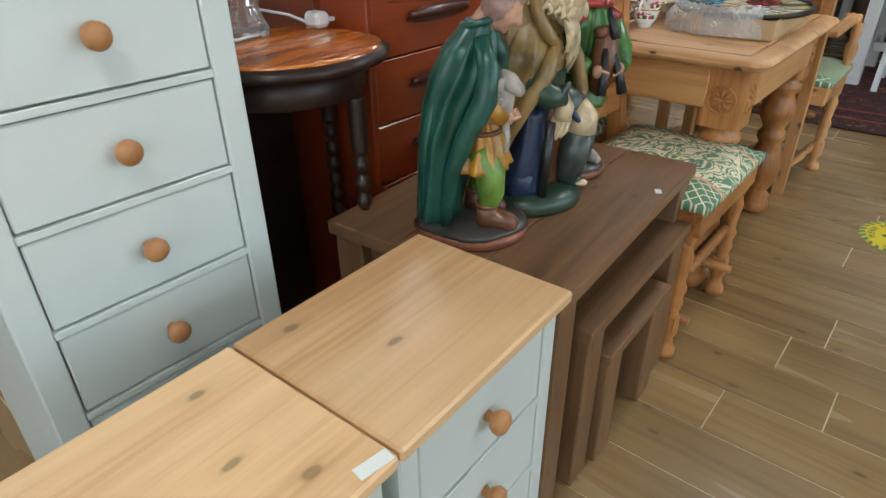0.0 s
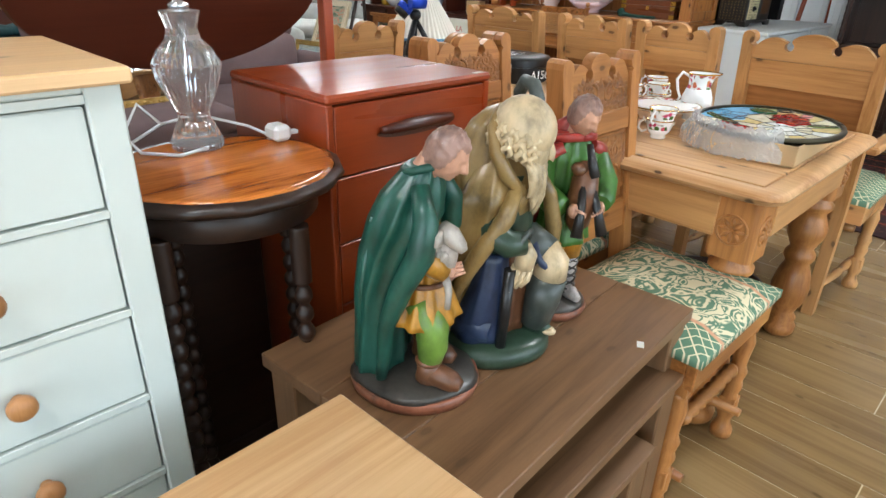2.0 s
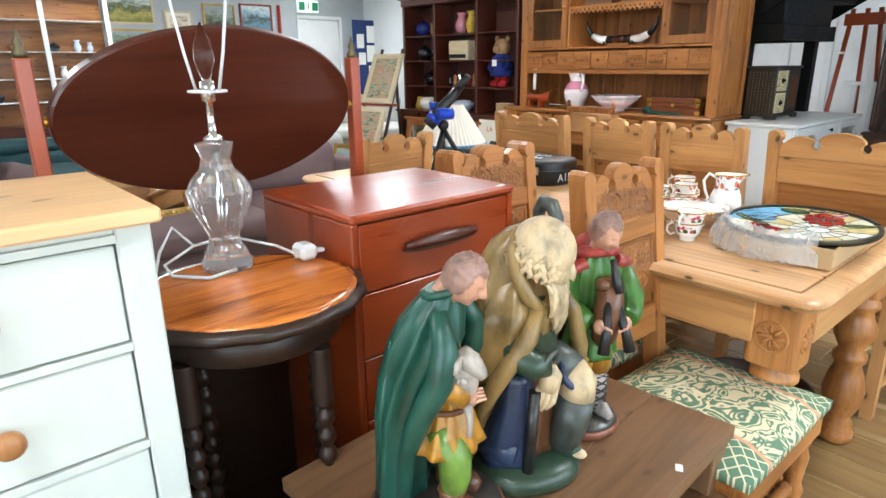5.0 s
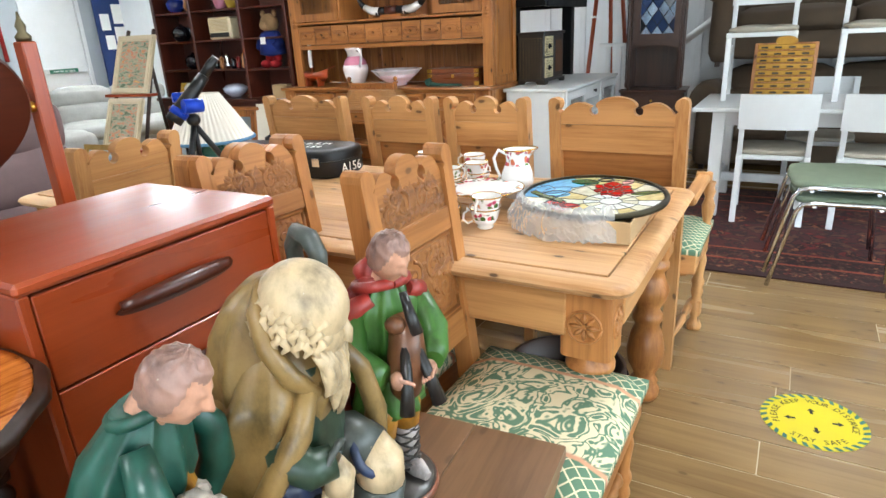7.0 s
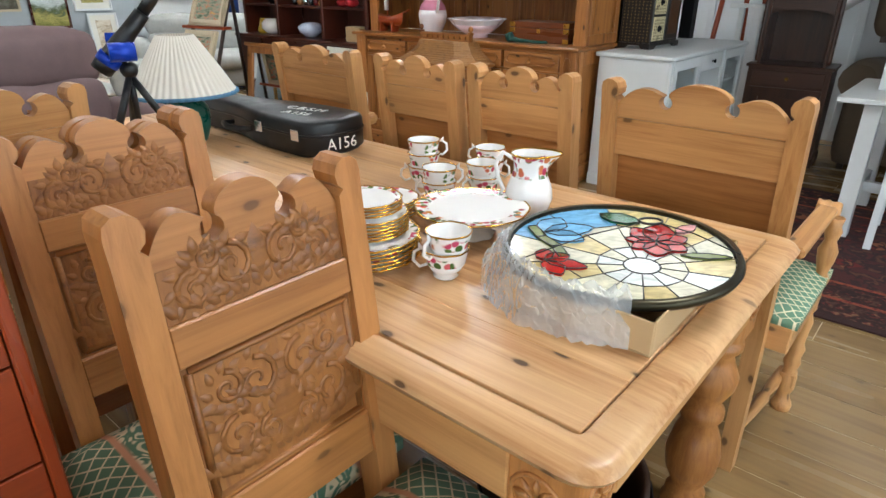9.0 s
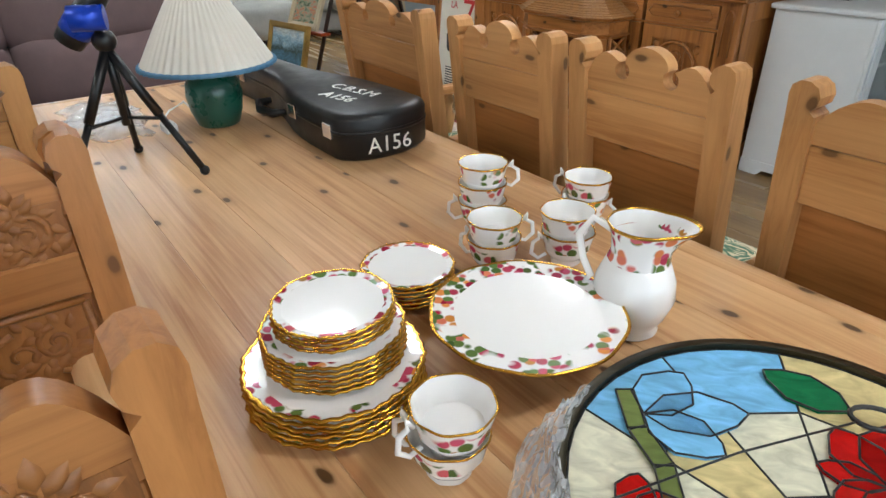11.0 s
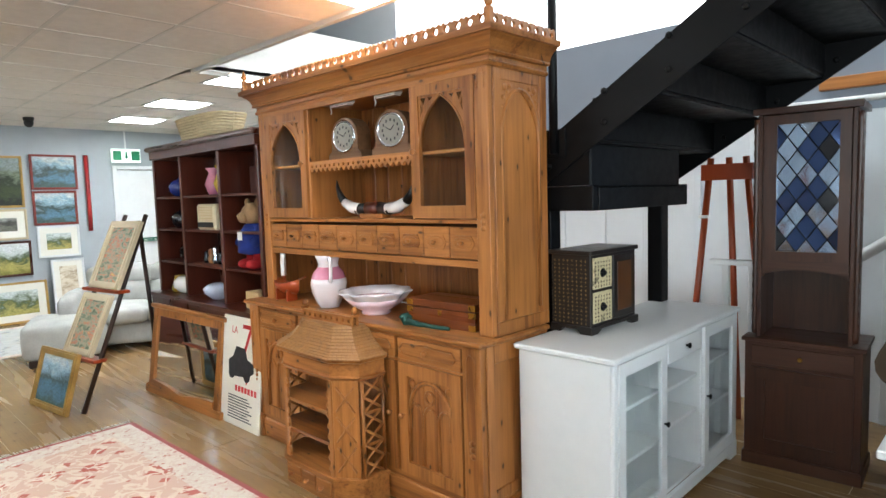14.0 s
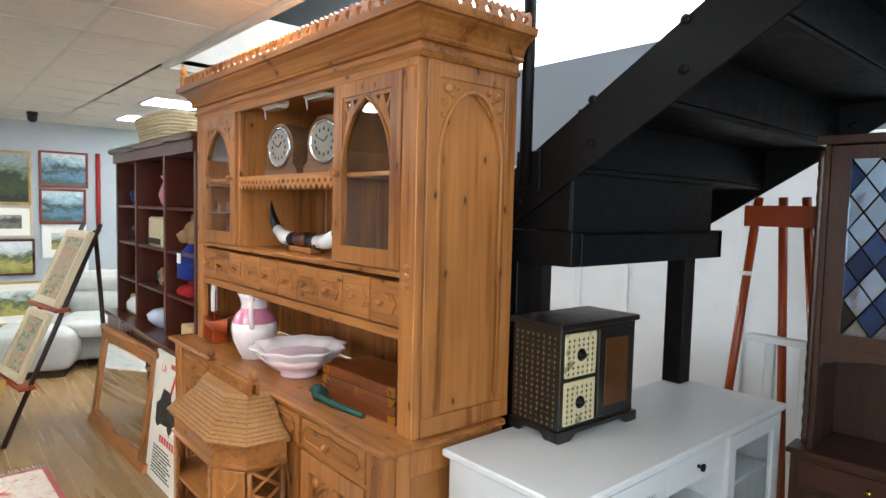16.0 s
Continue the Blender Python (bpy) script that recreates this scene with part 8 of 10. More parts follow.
    blob(bm, (-0.008, 0, 0.398), 0.030, mat=fi("red"), seg=14, rings=10, squash=(0.8, 1.1, 0.8), lumps=0.2)
    # the figure leans a little
    for v in bm.verts:
        k = max(0.0, v.co.z - 0.03) / 0.45
        v.co.x += 0.011 * k
        v.co.y += 0.004 * k
    finish_figure(bm, "piper_statue", pose(0.195, 2.335, 0.579, 0, 0, -26), "painted plaster piper figure in red cape and green tunic")


shepherd_boy()
old_man()
piper()


# ---- round table, crystal lamp, cheval mirror ----
RT = (-0.195, 1.800)


def round_table():
    t = thing("round_table", pose(RT[0], RT[1], 0), "round oak occasional table with dark carved rim", "side table")
    H = 0.917
    bm = bmesh.new()
    lathe(bm, [(0.204, H - 0.012), (0.204, H - 0.001), (0.19, H)], seg=48)
    part("top", bm, ROUNDTOP, t, "orange varnished oak top")
    bm = bmesh.new()
    lathe(bm, [(0.18, H - 0.03), (0.212, H - 0.028), (0.222, H - 0.018), (0.218, H - 0.008), (0.205, H - 0.003)], seg=64, wobble=lambda a, z: 1 + 0.012 * math.sin(16 * a) + 0.006 * math.sin(32 * a), cap=False)
    part("carved_rim", bm, DARKOAK["x"], t, "dark pie-crust carved rim")
    for k in range(4):
        a = math.radians(20 + 90 * k)
        bm = bmesh.new()
        n = 150
        tube(bm, [(0.165 * math.cos(a), 0.165 * math.sin(a), (H - 0.09) * i / n) for i in range(n + 1)], [0.019 if i < 5 or i > n - 22 else 0.0085 + 0.0095 * abs(math.sin(i * math.pi / 7.5)) for i in range(n + 1)], 10)
        part("leg", bm, DARKOAK["z"], t)
    bm = bmesh.new()
    lathe(bm, [(0.165, H - 0.09), (0.17, H - 0.085), (0.17, H - 0.03), (0.155, H - 0.03), (0.155, H - 0.085)], seg=32, cap=False)
    part("apron", bm, DARKOAK["x"], t)


round_table()
# added dark block: stands in for shaded clutter seen between the table legs
bx_ = thing("blanket_chest", pose(-0.64, 1.79, 0), "dark chest shape added to darken the gap behind the round table", "chest")
part("body", boxes((-0.21, 0.21, -0.19, 0.19, 0.0, 0.74)), DARKOAK["y"], bx_)
part("lid", boxes((-0.22, 0.22, -0.195, 0.195, 0.74, 0.77)), DARKOAK["y"], bx_)
part("plinth", boxes((-0.215, 0.215, -0.193, 0.193, 0.0, 0.07)), DARKOAK["y"], bx_)


def crystal_lamp():
    t = thing("crystal_lamp", pose(-0.325, 1.815, 0.918), "cut crystal table lamp with bare bulb and wire frame", "table lamp")
    bm = bmesh.new()
    cut = lambda a, z: 1 + (0.06 * abs(math.sin(8 * a + z * 30)) if 0.09 < z < 0.17 else 0.03 * abs(math.sin(8 * a)))
    lathe(bm, [(0.047, 0), (0.05, 0.012), (0.042, 0.03), (0.036, 0.045), (0.03, 0.055), (0.03, 0.072), (0.042, 0.10), (0.056, 0.135), (0.060, 0.16), (0.050, 0.185), (0.032, 0.205), (0.027, 0.225), (0.033, 0.245), (0.036, 0.255), (0.02, 0.258)], seg=48, wobble=cut)
    for fc in bm.faces:
        fc.smooth = False
    part("crystal_body", bm, CRYSTAL, t)
    bm = bmesh.new()
    tube(bm, [(0, 0, 0.01), (0, 0, 0.25)], 0.005, 8)
    lathe(bm, [(0.018, 0.258), (0.02, 0.266), (0.008, 0.272), (0.007, 0.33), (0.014, 0.335), (0.014, 0.37)], seg=14)
    part("stem", bm, CHROME, t)
    bm = bmesh.new()
    tube(bm, [(0.045 * math.cos(a) * 0.75, 0.045 * math.sin(a) * 0.75, 0.352) for a in [i * math.pi / 8 for i in range(17)]], 0.003, 5)
    for a in (0.3, math.pi + 0.3):
        tube(bm, [(0.033 * math.cos(a), 0.033 * math.sin(a), 0.352), (0.055 * math.cos(a), 0.055 * math.sin(a), 0.42), (0.085 * math.cos(a), 0.085 * math.sin(a), 0.545)], 0.003, 5)
    tube(bm, [(0.085 * math.cos(0.3), 0.085 * math.sin(0.3), 0.545), (0.05, 0.0, 0.56), (0.02, -0.01, 0.545), (0, 0, 0.56), (-0.02, 0.01, 0.545), (-0.05, 0, 0.56), (-0.085 * math.cos(0.3), -0.085 * math.sin(0.3), 0.545)], 0.003, 5)
    part("shade_carrier", bm, WHITE, t, "white wire shade carrier")
    bm = bmesh.new()
    lathe(bm, [(0.01, 0.37), (0.012, 0.385), (0.020, 0.41), (0.016, 0.44), (0.006, 0.465), (0.001, 0.475)], seg=14)
    part("bulb", bm, CLEAR, t, "clear candle bulb")
    bm = bmesh.new()
    tube(bm, [(0.04, 0.0, 0.006), (0.06, -0.06, 0.006), (0.0, -0.11, 0.006), (-0.08, -0.10, 0.006), (-0.10, -0.03, 0.03), (-0.05, 0.03, 0.05), (0.02, 0.10, 0.03), (0.05, 0.13, 0.012)], 0.0032, 6)
    tube(bm, [(-0.10, -0.03, 0.03), (-0.13, -0.06, 0.07), (-0.10, -0.10, 0.03), (-0.04, -0.13, 0.006)], 0.0032, 6)
    part("cord", bm, WHITE, t, "white flex")
    pl = bmesh.new()
    box(pl, 0.035, 0.085, 0.125, 0.165, 0.002, 0.035, 0.008)
    box(pl, 0.06, 0.075, 0.165, 0.185, 0.012, 0.02, 0.001)
    part("plug", pl, WHITE, t, "white three-pin plug")


crystal_lamp()


def cheval_mirror():
    t = thing("cheval_mirror", pose(-0.735, 2.00, 0), "oval mahogany cheval mirror seen from its back, tilted", "cheval mirror")
    P = MAHOG
    for s in (-1, 1):
        bm = boxes((-0.018, 0.018, s * 0.415 - 0.016, s * 0.415 + 0.016, 0.05, 1.335))
        p = part("post", bm, TEAK["z"], t)
        bm = bmesh.new()
        lathe(bm, [(0.014, 1.335), (0.016, 1.345), (0.008, 1.355), (0.011, 1.366), (0.005, 1.38), (0.002, 1.395)], (0, s * 0.415, 0), 12)
        part("finial", bm, plain("tarnished_brass", (0.40, 0.36, 0.27), 0.4, 0.8), p, "small tarnished finial")
        part("foot", boxes((-0.2, 0.2, s * 0.415 - 0.015, s * 0.415 + 0.015, 0.0, 0.05), bevel=0.012), TEAK["x"], t)
        bm = bmesh.new()
        tube(bm, [(0, s * 0.40, 1.20), (0, s * 0.388, 1.20)], 0.012, 8)
        part("pivot", bm, BRASS, t)
    part("stretcher", boxes((-0.015, 0.015, -0.40, 0.40, 0.12, 0.17)), TEAK["y"], t)
    # tilted oval board
    m = pose(0, 0, 1.20, 0, 24, 0)
    bm = bmesh.new()
    seg = 64
    rows_ = []
    for k, w in ((0.0, -0.02), (0.985, -0.02), (1.0, -0.012), (1.0, 0.010), (0.985, 0.016), (0.0, 0.016)):
        rows_.append([bm.verts.new(m @ Vector((w, 0.388 * k * math.cos(2 * math.pi * i / seg), 0.225 * k * math.sin(2 * math.pi * i / seg)))) for i in range(seg)] if k else None)
    rows_ = [r for r in rows_ if r]
    for a, b in zip(rows_, rows_[1:]):
        for i in range(seg):
            f = bm.faces.new((a[i], a[(i + 1) % seg], b[(i + 1) % seg], b[i]))
            f.smooth = False
    bm.faces.new(rows_[0])
    bm.faces.new(rows_[-1])
    part("oval_back", bm, P["y"], t, "polished dark mahogany oval back")


cheval_mirror()


# ---- on the dining table ----
def china_print():
    m, nt, bs = mat_base("rose_printed_china")
    L = nt.links
    tc = nt.nodes.new("ShaderNodeTexCoord")
    vo = node(nt, "ShaderNodeTexVoronoi", Scale=75.0)
    L.new(tc.outputs["Object"], vo.inputs["Vector"])
    sep = nt.nodes.new("ShaderNodeSeparateColor")
    L.new(vo.outputs["Color"], sep.inputs[0])
    hue = ramp(nt, sep.outputs[0], [(0.0, lin((0.58, 0.07, 0.16))), (0.3, lin((0.78, 0.30, 0.42))), (0.45, lin((0.88, 0.55, 0.25))), (0.6, lin((0.25, 0.36, 0.17))), (0.8, lin((0.36, 0.45, 0.22)))])
    spot = ramp(nt, vo.outputs["Distance"], [(0.50, (1, 1, 1)), (0.66, (0, 0, 0))])
    big = node(nt, "ShaderNodeTexNoise", Scale=20.0, Detail=1.0)
    L.new(tc.outputs["Object"], big.inputs["Vector"])
    clus = ramp(nt, big.outputs[0], [(0.44, (0, 0, 0)), (0.48, (1, 1, 1))])
    fac = mixc(nt, 1.0, spot, clus, "MULTIPLY")
    col = mixc(nt, fac, lin((0.93, 0.92, 0.91)), hue)
    L.new(col, bs.inputs["Base Color"])
    bs.inputs["Roughness"].default_value = 0.13
    bs.inputs["Coat Weight"].default_value = 0.4
    return m


ROSE = china_print()
scal = lambda k, d: (lambda a, z: 1 + d * abs(math.sin(k * a)))


def plate(name, r, label):
    t = thing(name, pose(0, 0, 0), label, "plate", "stacked rose china")
    w = lambda a, z: 1 + 0.012 * math.cos(12 * a) + 0.006 * math.cos(36 * a)
    bm = bmesh.new()
    lathe(bm, [(r * 0.55, 0.0), (r * 0.56, 0.003), (r * 0.62, 0.005), (r * 0.97, 0.0125)], seg=60, wobble=w)
    lathe(bm, [(r * 0.96, 0.0145), (r * 0.48, 0.0072)], seg=60, wobble=w, mat=1, cap=False)
    lathe(bm, [(r * 0.48, 0.0072), (r * 0.40, 0.0062), (r * 0.02, 0.006)], seg=60, wobble=w)
    part("body", bm, [CHINA, ROSE], t)
    bm = bmesh.new()
    lathe(bm, [(r * 0.965, 0.0115), (r * 1.0, 0.0125), (r * 1.005, 0.0145), (r * 0.98, 0.0158), (r * 0.955, 0.0146)], seg=72, wobble=lambda a, z: w(a, z) * (1 + 0.006 * math.cos(36 * a)), cap=False)
    part("gold_rim", bm, GOLDRIM, t, "beaded gold rim")
    return t


def stack(make, spots):
    first = None
    for m in spots:
        if first is None:
            first = make()
            first.matrix_basis = m
        else:
            copy_thing(first, m)


PX, PY = -0.180, 3.104
z0 = TZ + 0.001
stack(lambda: plate("dinner_plate", 0.106, "rose patterned china plate with gold rim, stacked"), [pose(PX, PY, z0 + 0.0078 * i, 0, 0, 23 * i) for i in range(6)])
z1 = z0 + 0.0078 * 5 + 0.0085
stack(lambda: plate("side_plate", 0.083, "rose patterned tea plate with gold rim, stacked"), [pose(PX - 0.006, PY + 0.006, z1 + 0.0066 * i, 0, 0, 31 * i) for i in range(6)])
z2 = z1 + 0.0066 * 5 + 0.0085
stack(lambda: plate("saucer", 0.070, "rose patterned saucer with gold rim, stacked"), [pose(PX - 0.008, PY + 0.010, z2 + 0.006 * i, 0, 0, 17 * i) for i in range(4)] + [pose(-0.312, 3.296, z0 + 0.0066 * i, 0, 0, 41 * i) for i in range(6)])


def teacup():
    t = thing("teacup", pose(0, 0, 0), "white rose patterned teacup with gold rim", "teacup", "rose china teacups")
    w = lambda a, z: 1 + 0.018 * math.cos(8 * a)
    bm = bmesh.new()
    lathe(bm, [(0.020, 0), (0.024, 0.004), (0.020, 0.009), (0.028, 0.016), (0.036, 0.030)], seg=40, wobble=w)
    lathe(bm, [(0.036, 0.030), (0.0385, 0.042), (0.0425, 0.058)], seg=40, wobble=w, mat=1, cap=False)
    lathe(bm, [(0.0415, 0.0585), (0.036, 0.04), (0.028, 0.02), (0.004, 0.014)], seg=40, wobble=w, cap=False)
    part("body", bm, [CHINA, ROSE], t)
    bm = bmesh.new()
    lathe(bm, [(0.0428, 0.057), (0.0435, 0.059), (0.0425, 0.0605), (0.0412, 0.0588)], seg=40, wobble=w, cap=False)
    part("gold_rim", bm, GOLDRIM, t, "thin gold rim")
    bm = bmesh.new()
    tube(bm, [(0.036, 0, 0.022), (0.050, 0, 0.016), (0.062, 0, 0.028), (0.060, 0, 0.046), (0.050, 0, 0.052), (0.052, 0, 0.062), (0.044, 0, 0.052)], [0.003, 0.003, 0.0035, 0.0035, 0.003, 0.0035, 0.003], 7)
    part("handle", bm, CHINA, t)
    return t


cups = [(-0.013, 3.145, 0, -150), (-0.009, 3.148, 0.034, -95), (-0.292, 3.448, 0, 200), (-0.290, 3.446, 0.034, 60), (-0.412, 3.525, 0, 220), (-0.412, 3.525, 0.034, 160), (-0.414, 3.527, 0.068, 50), (-0.236, 3.555, 0, 250), (-0.238, 3.553, 0.034, 140), (-0.315, 3.685, 0, 10), (-0.313, 3.685, 0.034, 200)]
stack(teacup, [pose(x + 0.010, y - 0.008, z0 + z, 0, 0, r) for x, y, z, r in cups])


def cake_stand():
    t = thing("cake_stand", pose(-0.098, 3.335, z0), "rose patterned china cake stand on a low foot", "cake stand")
    w = lambda a, z: 1 + 0.01 * math.cos(10 * a)
    bm = bmesh.new()
    lathe(bm, [(0.05, 0), (0.052, 0.004), (0.038, 0.012), (0.03, 0.028), (0.034, 0.045), (0.05, 0.052)], seg=40, wobble=lambda a, z: 1 + 0.05 * math.cos(8 * a) * (z < 0.01))
    part("foot", bm, CHINA, t)
    bm = bmesh.new()
    lathe(bm, [(0.04, 0.050), (0.115, 0.058), (0.123, 0.062)], seg=60, wobble=w)
    lathe(bm, [(0.122, 0.064), (0.072, 0.0605)], seg=60, wobble=w, mat=1, cap=False)
    lathe(bm, [(0.072, 0.0605), (0.004, 0.060)], seg=60, wobble=w)
    part("plate", bm, [CHINA, ROSE], t)
    bm = bmesh.new()
    lathe(bm, [(0.122, 0.061), (0.1255, 0.063), (0.124, 0.0655), (0.1212, 0.0642)], seg=60, wobble=w, cap=False)
    part("gold_rim", bm, GOLDRIM, t, "gold rim")


cake_stand()


def milk_jug():
    t = thing("milk_jug", pose(-0.050, 3.484, z0, 0, 0, 38), "white china jug with roses under its gold rim", "jug")
    spout = lambda a, z: 1 + (0.55 * max(0, math.cos(a)) ** 5 * max(0, (z - 0.115) / 0.045) if z > 0.115 else 0) + 0.01 * math.cos(10 * a)
    bm = bmesh.new()
    lathe(bm, [(0.036, 0), (0.039, 0.004), (0.034, 0.010), (0.046, 0.03), (0.054, 0.055), (0.051, 0.08), (0.040, 0.108)], seg=48, wobble=spout)
    lathe(bm, [(0.040, 0.108), (0.036, 0.122), (0.038, 0.14), (0.045, 0.158)], seg=48, wobble=spout, mat=1, cap=False)
    lathe(bm, [(0.0435, 0.158), (0.035, 0.13), (0.036, 0.10), (0.03, 0.06)], seg=48, wobble=spout, cap=False)
    part("body", bm, [CHINA, ROSE], t)
    bm = bmesh.new()
    lathe(bm, [(0.0448, 0.156), (0.0458, 0.159), (0.0445, 0.161), (0.043, 0.158)], seg=48, wobble=spout, cap=False)
    part("gold_rim", bm, GOLDRIM, t, "gold rim")
    bm = bmesh.new()
    tube(bm, [(-0.036, 0, 0.145), (-0.062, 0, 0.160), (-0.078, 0, 0.135), (-0.070, 0, 0.10), (-0.058, 0, 0.075), (-0.066, 0, 0.062), (-0.048, 0, 0.06)], [0.005, 0.005, 0.0055, 0.005, 0.005, 0.005, 0.005], 8)
    part("handle", bm, CHINA, t)


milk_jug()


def card_tray():
    t = thing("cardboard_box", pose(0.268, 3.322, z0, 0, 0, 1), "flat brown cardboard box on the table", "box")
    part("base", boxes((-0.131, 0.131, -0.20, 0.20, 0, 0.004)), CARD, t)
    part("wall", boxes((-0.131, 0.131, -0.20, -0.196, 0.004, 0.06)), CARD, t)
    part("wall", boxes((-0.131, 0.131, 0.196, 0.20, 0.004, 0.06)), CARD, t)
    part("wall", boxes((-0.131, -0.127, -0.196, 0.196, 0.004, 0.06)), CARD, t)
    part("wall", boxes((0.127, 0.131, -0.196, 0.196, 0.004, 0.06)), CARD, t)


card_tray()


def stained(name, c):
    m, nt, bs = mat_base(name)
    n = node(nt, "ShaderNodeTexNoise", Scale=22.0, Detail=4.0, Distortion=1.5)
    nt.links.new(coords(nt, (1, 2.2, 1)), n.inputs["Vector"])
    c = lin(c)
    nt.links.new(ramp(nt, n.outputs[0], [(0.3, tuple(x * 0.75 for x in c)), (0.7, tuple(min(1, x * 1.2) for x in c))]), bs.inputs["Base Color"])
    bs.inputs["Roughness"].default_value = 0.08
    bs.inputs["Transmission Weight"].default_value = 0.15
    bump(nt, bs, n.outputs[0], 0.08, 0.002)
    return m


DARKLEAD = plain("dull_lead", (0.22, 0.22, 0.22), 0.4, 0.8, 0.2)


def stained_panel():
    t = thing("stained_glass_panel", pose(0.250, 3.318, z0 + 0.0665, 1.5, -1.5, 35), "round stained glass panel with red flowers, lead framed", "glass panel")
    R = 0.205
    bm = bmesh.new()
    lathe(bm, [(R - 0.010, -0.006), (R, -0.006), (R + 0.004, 0.002), (R, 0.010), (R - 0.010, 0.010)], seg=72, cap=False)
    lathe(bm, [(R - 0.010, 0.010), (R - 0.010, -0.006)], seg=72, cap=False)
    part("metal_rim", bm, plain("aged_brass", (0.24, 0.22, 0.17), 0.35, 0.9, 0.2), t, "aged brass rim")
    G = {k: stained("stained_" + k, c) for k, c in dict(cream=(0.88, 0.86, 0.76), amber=(0.86, 0.78, 0.56), white=(0.91, 0.93, 0.91), blue=(0.50, 0.76, 0.93), pink=(0.90, 0.66, 0.66), red=(0.75, 0.07, 0.06), green=(0.08, 0.42, 0.26), olive=(0.45, 0.50, 0.28)).items()}
    lead = bmesh.new()
    hub = Vector((0.028, -0.068))
    rnd = random.Random(11)

    def rim(a):
        d = Vector((math.cos(a), math.sin(a)))
        b = hub.dot(d)
        s = -b + math.sqrt(b * b - hub.dot(hub) + (R - 0.011) ** 2)
        return hub + d * s

    def pane(pts, colour, lines=True, z=0.0):
        b_ = bmesh.new()
        c = sum((Vector(p) for p in pts), Vector((0, 0))) / len(pts)
        slab(b_, [tuple(c + (Vector(p) - c) * 0.985) for p in pts], -0.001 + z, 0.003 + z, "xy")
        part("pane", b_, G[colour], t)
        if lines:
            for p, q in zip(pts, pts[1:] + pts[:1]):
                tube(lead, [(p[0], p[1], 0.0032 + z), (q[0], q[1], 0.0032 + z)], 0.0011, 5)
    h0 = circle_pts(hub.x, hub.y, 0.030, 16, ry=0.030)
    pane(h0, "white")
    n = 13
    ring = 0.075
    for i in range(n):
        a0, a1 = 2 * math.pi * i / n + 0.2, 2 * math.pi * (i + 1) / n + 0.2
        am = (a0 + a1) / 2
        u = [hub + Vector((math.cos(a), math.sin(a))) * 0.031 for a in (a0, am, a1)]
        v = [hub + Vector((math.cos(a), math.sin(a))) * ring for a in (a0, a1)]
        o = [rim(a0 + (a1 - a0) * k / 4) for k in range(5)]
        pane([tuple(p) for p in (u[0], v[0], v[1], u[2], u[1])], rnd.choice(["white", "cream", "white"]))
        ln = (rim(am) - hub).length
        deg = math.degrees(am) % 360
        if ln > 0.17:
            f0, f1 = hub + (rim(a0) - hub) * 0.66, hub + (rim(a1) - hub) * 0.66
            pane([tuple(p) for p in (v[0], f0, f1, v[1])], rnd.choice(["cream", "amber", "white", "cream"]))
            pane([tuple(p) for p in [f0] + o + [f1]], "blue" if 95 < deg < 150 else rnd.choice(["amber", "cream"]))
        else:
            pane([tuple(p) for p in [v[0]] + o + [v[1]]], rnd.choice(["cream", "amber", "white", "blue" if 270 < deg < 330 else "cream"]))
    # flowers, leaves and stems leaded over the ground
    def petal(cx, cy, ang, ln, wd, colour):
        c, s = math.cos(ang), math.sin(ang)
        pts = [(k * ln, h * wd) for k, h in ((0, 0), (0.25, 0.42), (0.6, 0.5), (0.9, 0.22), (1, 0), (0.85, -0.25), (0.55, -0.48), (0.2, -0.35))]
        pane([(cx + a * c - b * s, cy + a * s + b * c) for a, b in pts], colour, True, 0.004)
    for ang, ln, wd in ((15, 0.062, 0.05), (70, 0.085, 0.06), (115, 0.07, 0.05), (165, 0.055, 0.03), (-40, 0.06, 0.045), (-100, 0.06, 0.05), (-150, 0.055, 0.035)):
        petal(0.07, 0.025, math.radians(ang), ln, wd, "red")
    for ang, ln, wd in ((-20, 0.075, 0.036), (25, 0.05, 0.04), (-65, 0.06, 0.04), (85, 0.045, 0.035)):
        petal(-0.135, -0.06, math.radians(ang), ln, wd, "red")
    petal(0.06, 0.115, math.radians(150), 0.085, 0.05, "green")
    petal(0.115, 0.065, math.radians(40), 0.06, 0.03, "pink")
    petal(0.10, -0.03, math.radians(-5), 0.085, 0.022, "olive")
    for ang, ln, wd in ((15, 0.10, 0.06), (62, 0.08, 0.06), (-25, 0.08, 0.055)):
        petal(-0.13, 0.06, math.radians(ang), ln, wd, "blue")
    for pts in ([(-0.15, 0.09), (-0.135, 0.04), (-0.11, 0.0), (-0.10, -0.045)],):
        for p, q in zip(pts, pts[1:]):
            d = (Vector(q) - Vector(p)).normalized()
            nn = Vector((-d.y, d.x)) * 0.009
            pane([tuple(Vector(p) + nn), tuple(Vector(q) + nn), tuple(Vector(q) - nn), tuple(Vector(p) - nn)], "olive", True, 0.004)
    tagged(part("lead_came", lead, DARKLEAD, t, "dark lead came"), kind="stuff")
    bm = bmesh.new()
    tube(bm, [(0.075 + 0.022 * math.cos(a), 0.10 + 0.015 * math.sin(a), 0.016) for a in [i * math.pi / 8 for i in range(17)]], 0.0025, 6)
    tube(bm, [(0.09, 0.09, 0.016), (0.14, 0.03, 0.02), (0.195, -0.04, 0.014)], 0.0012, 5)
    tube(bm, [(0.055, 0.09, 0.016), (-0.05, 0.02, 0.02), (-0.185, -0.08, 0.014)], 0.0012, 5)
    part("hanging_chain", bm, DARKLEAD, t, "hanging ring and chain")


stained_panel()


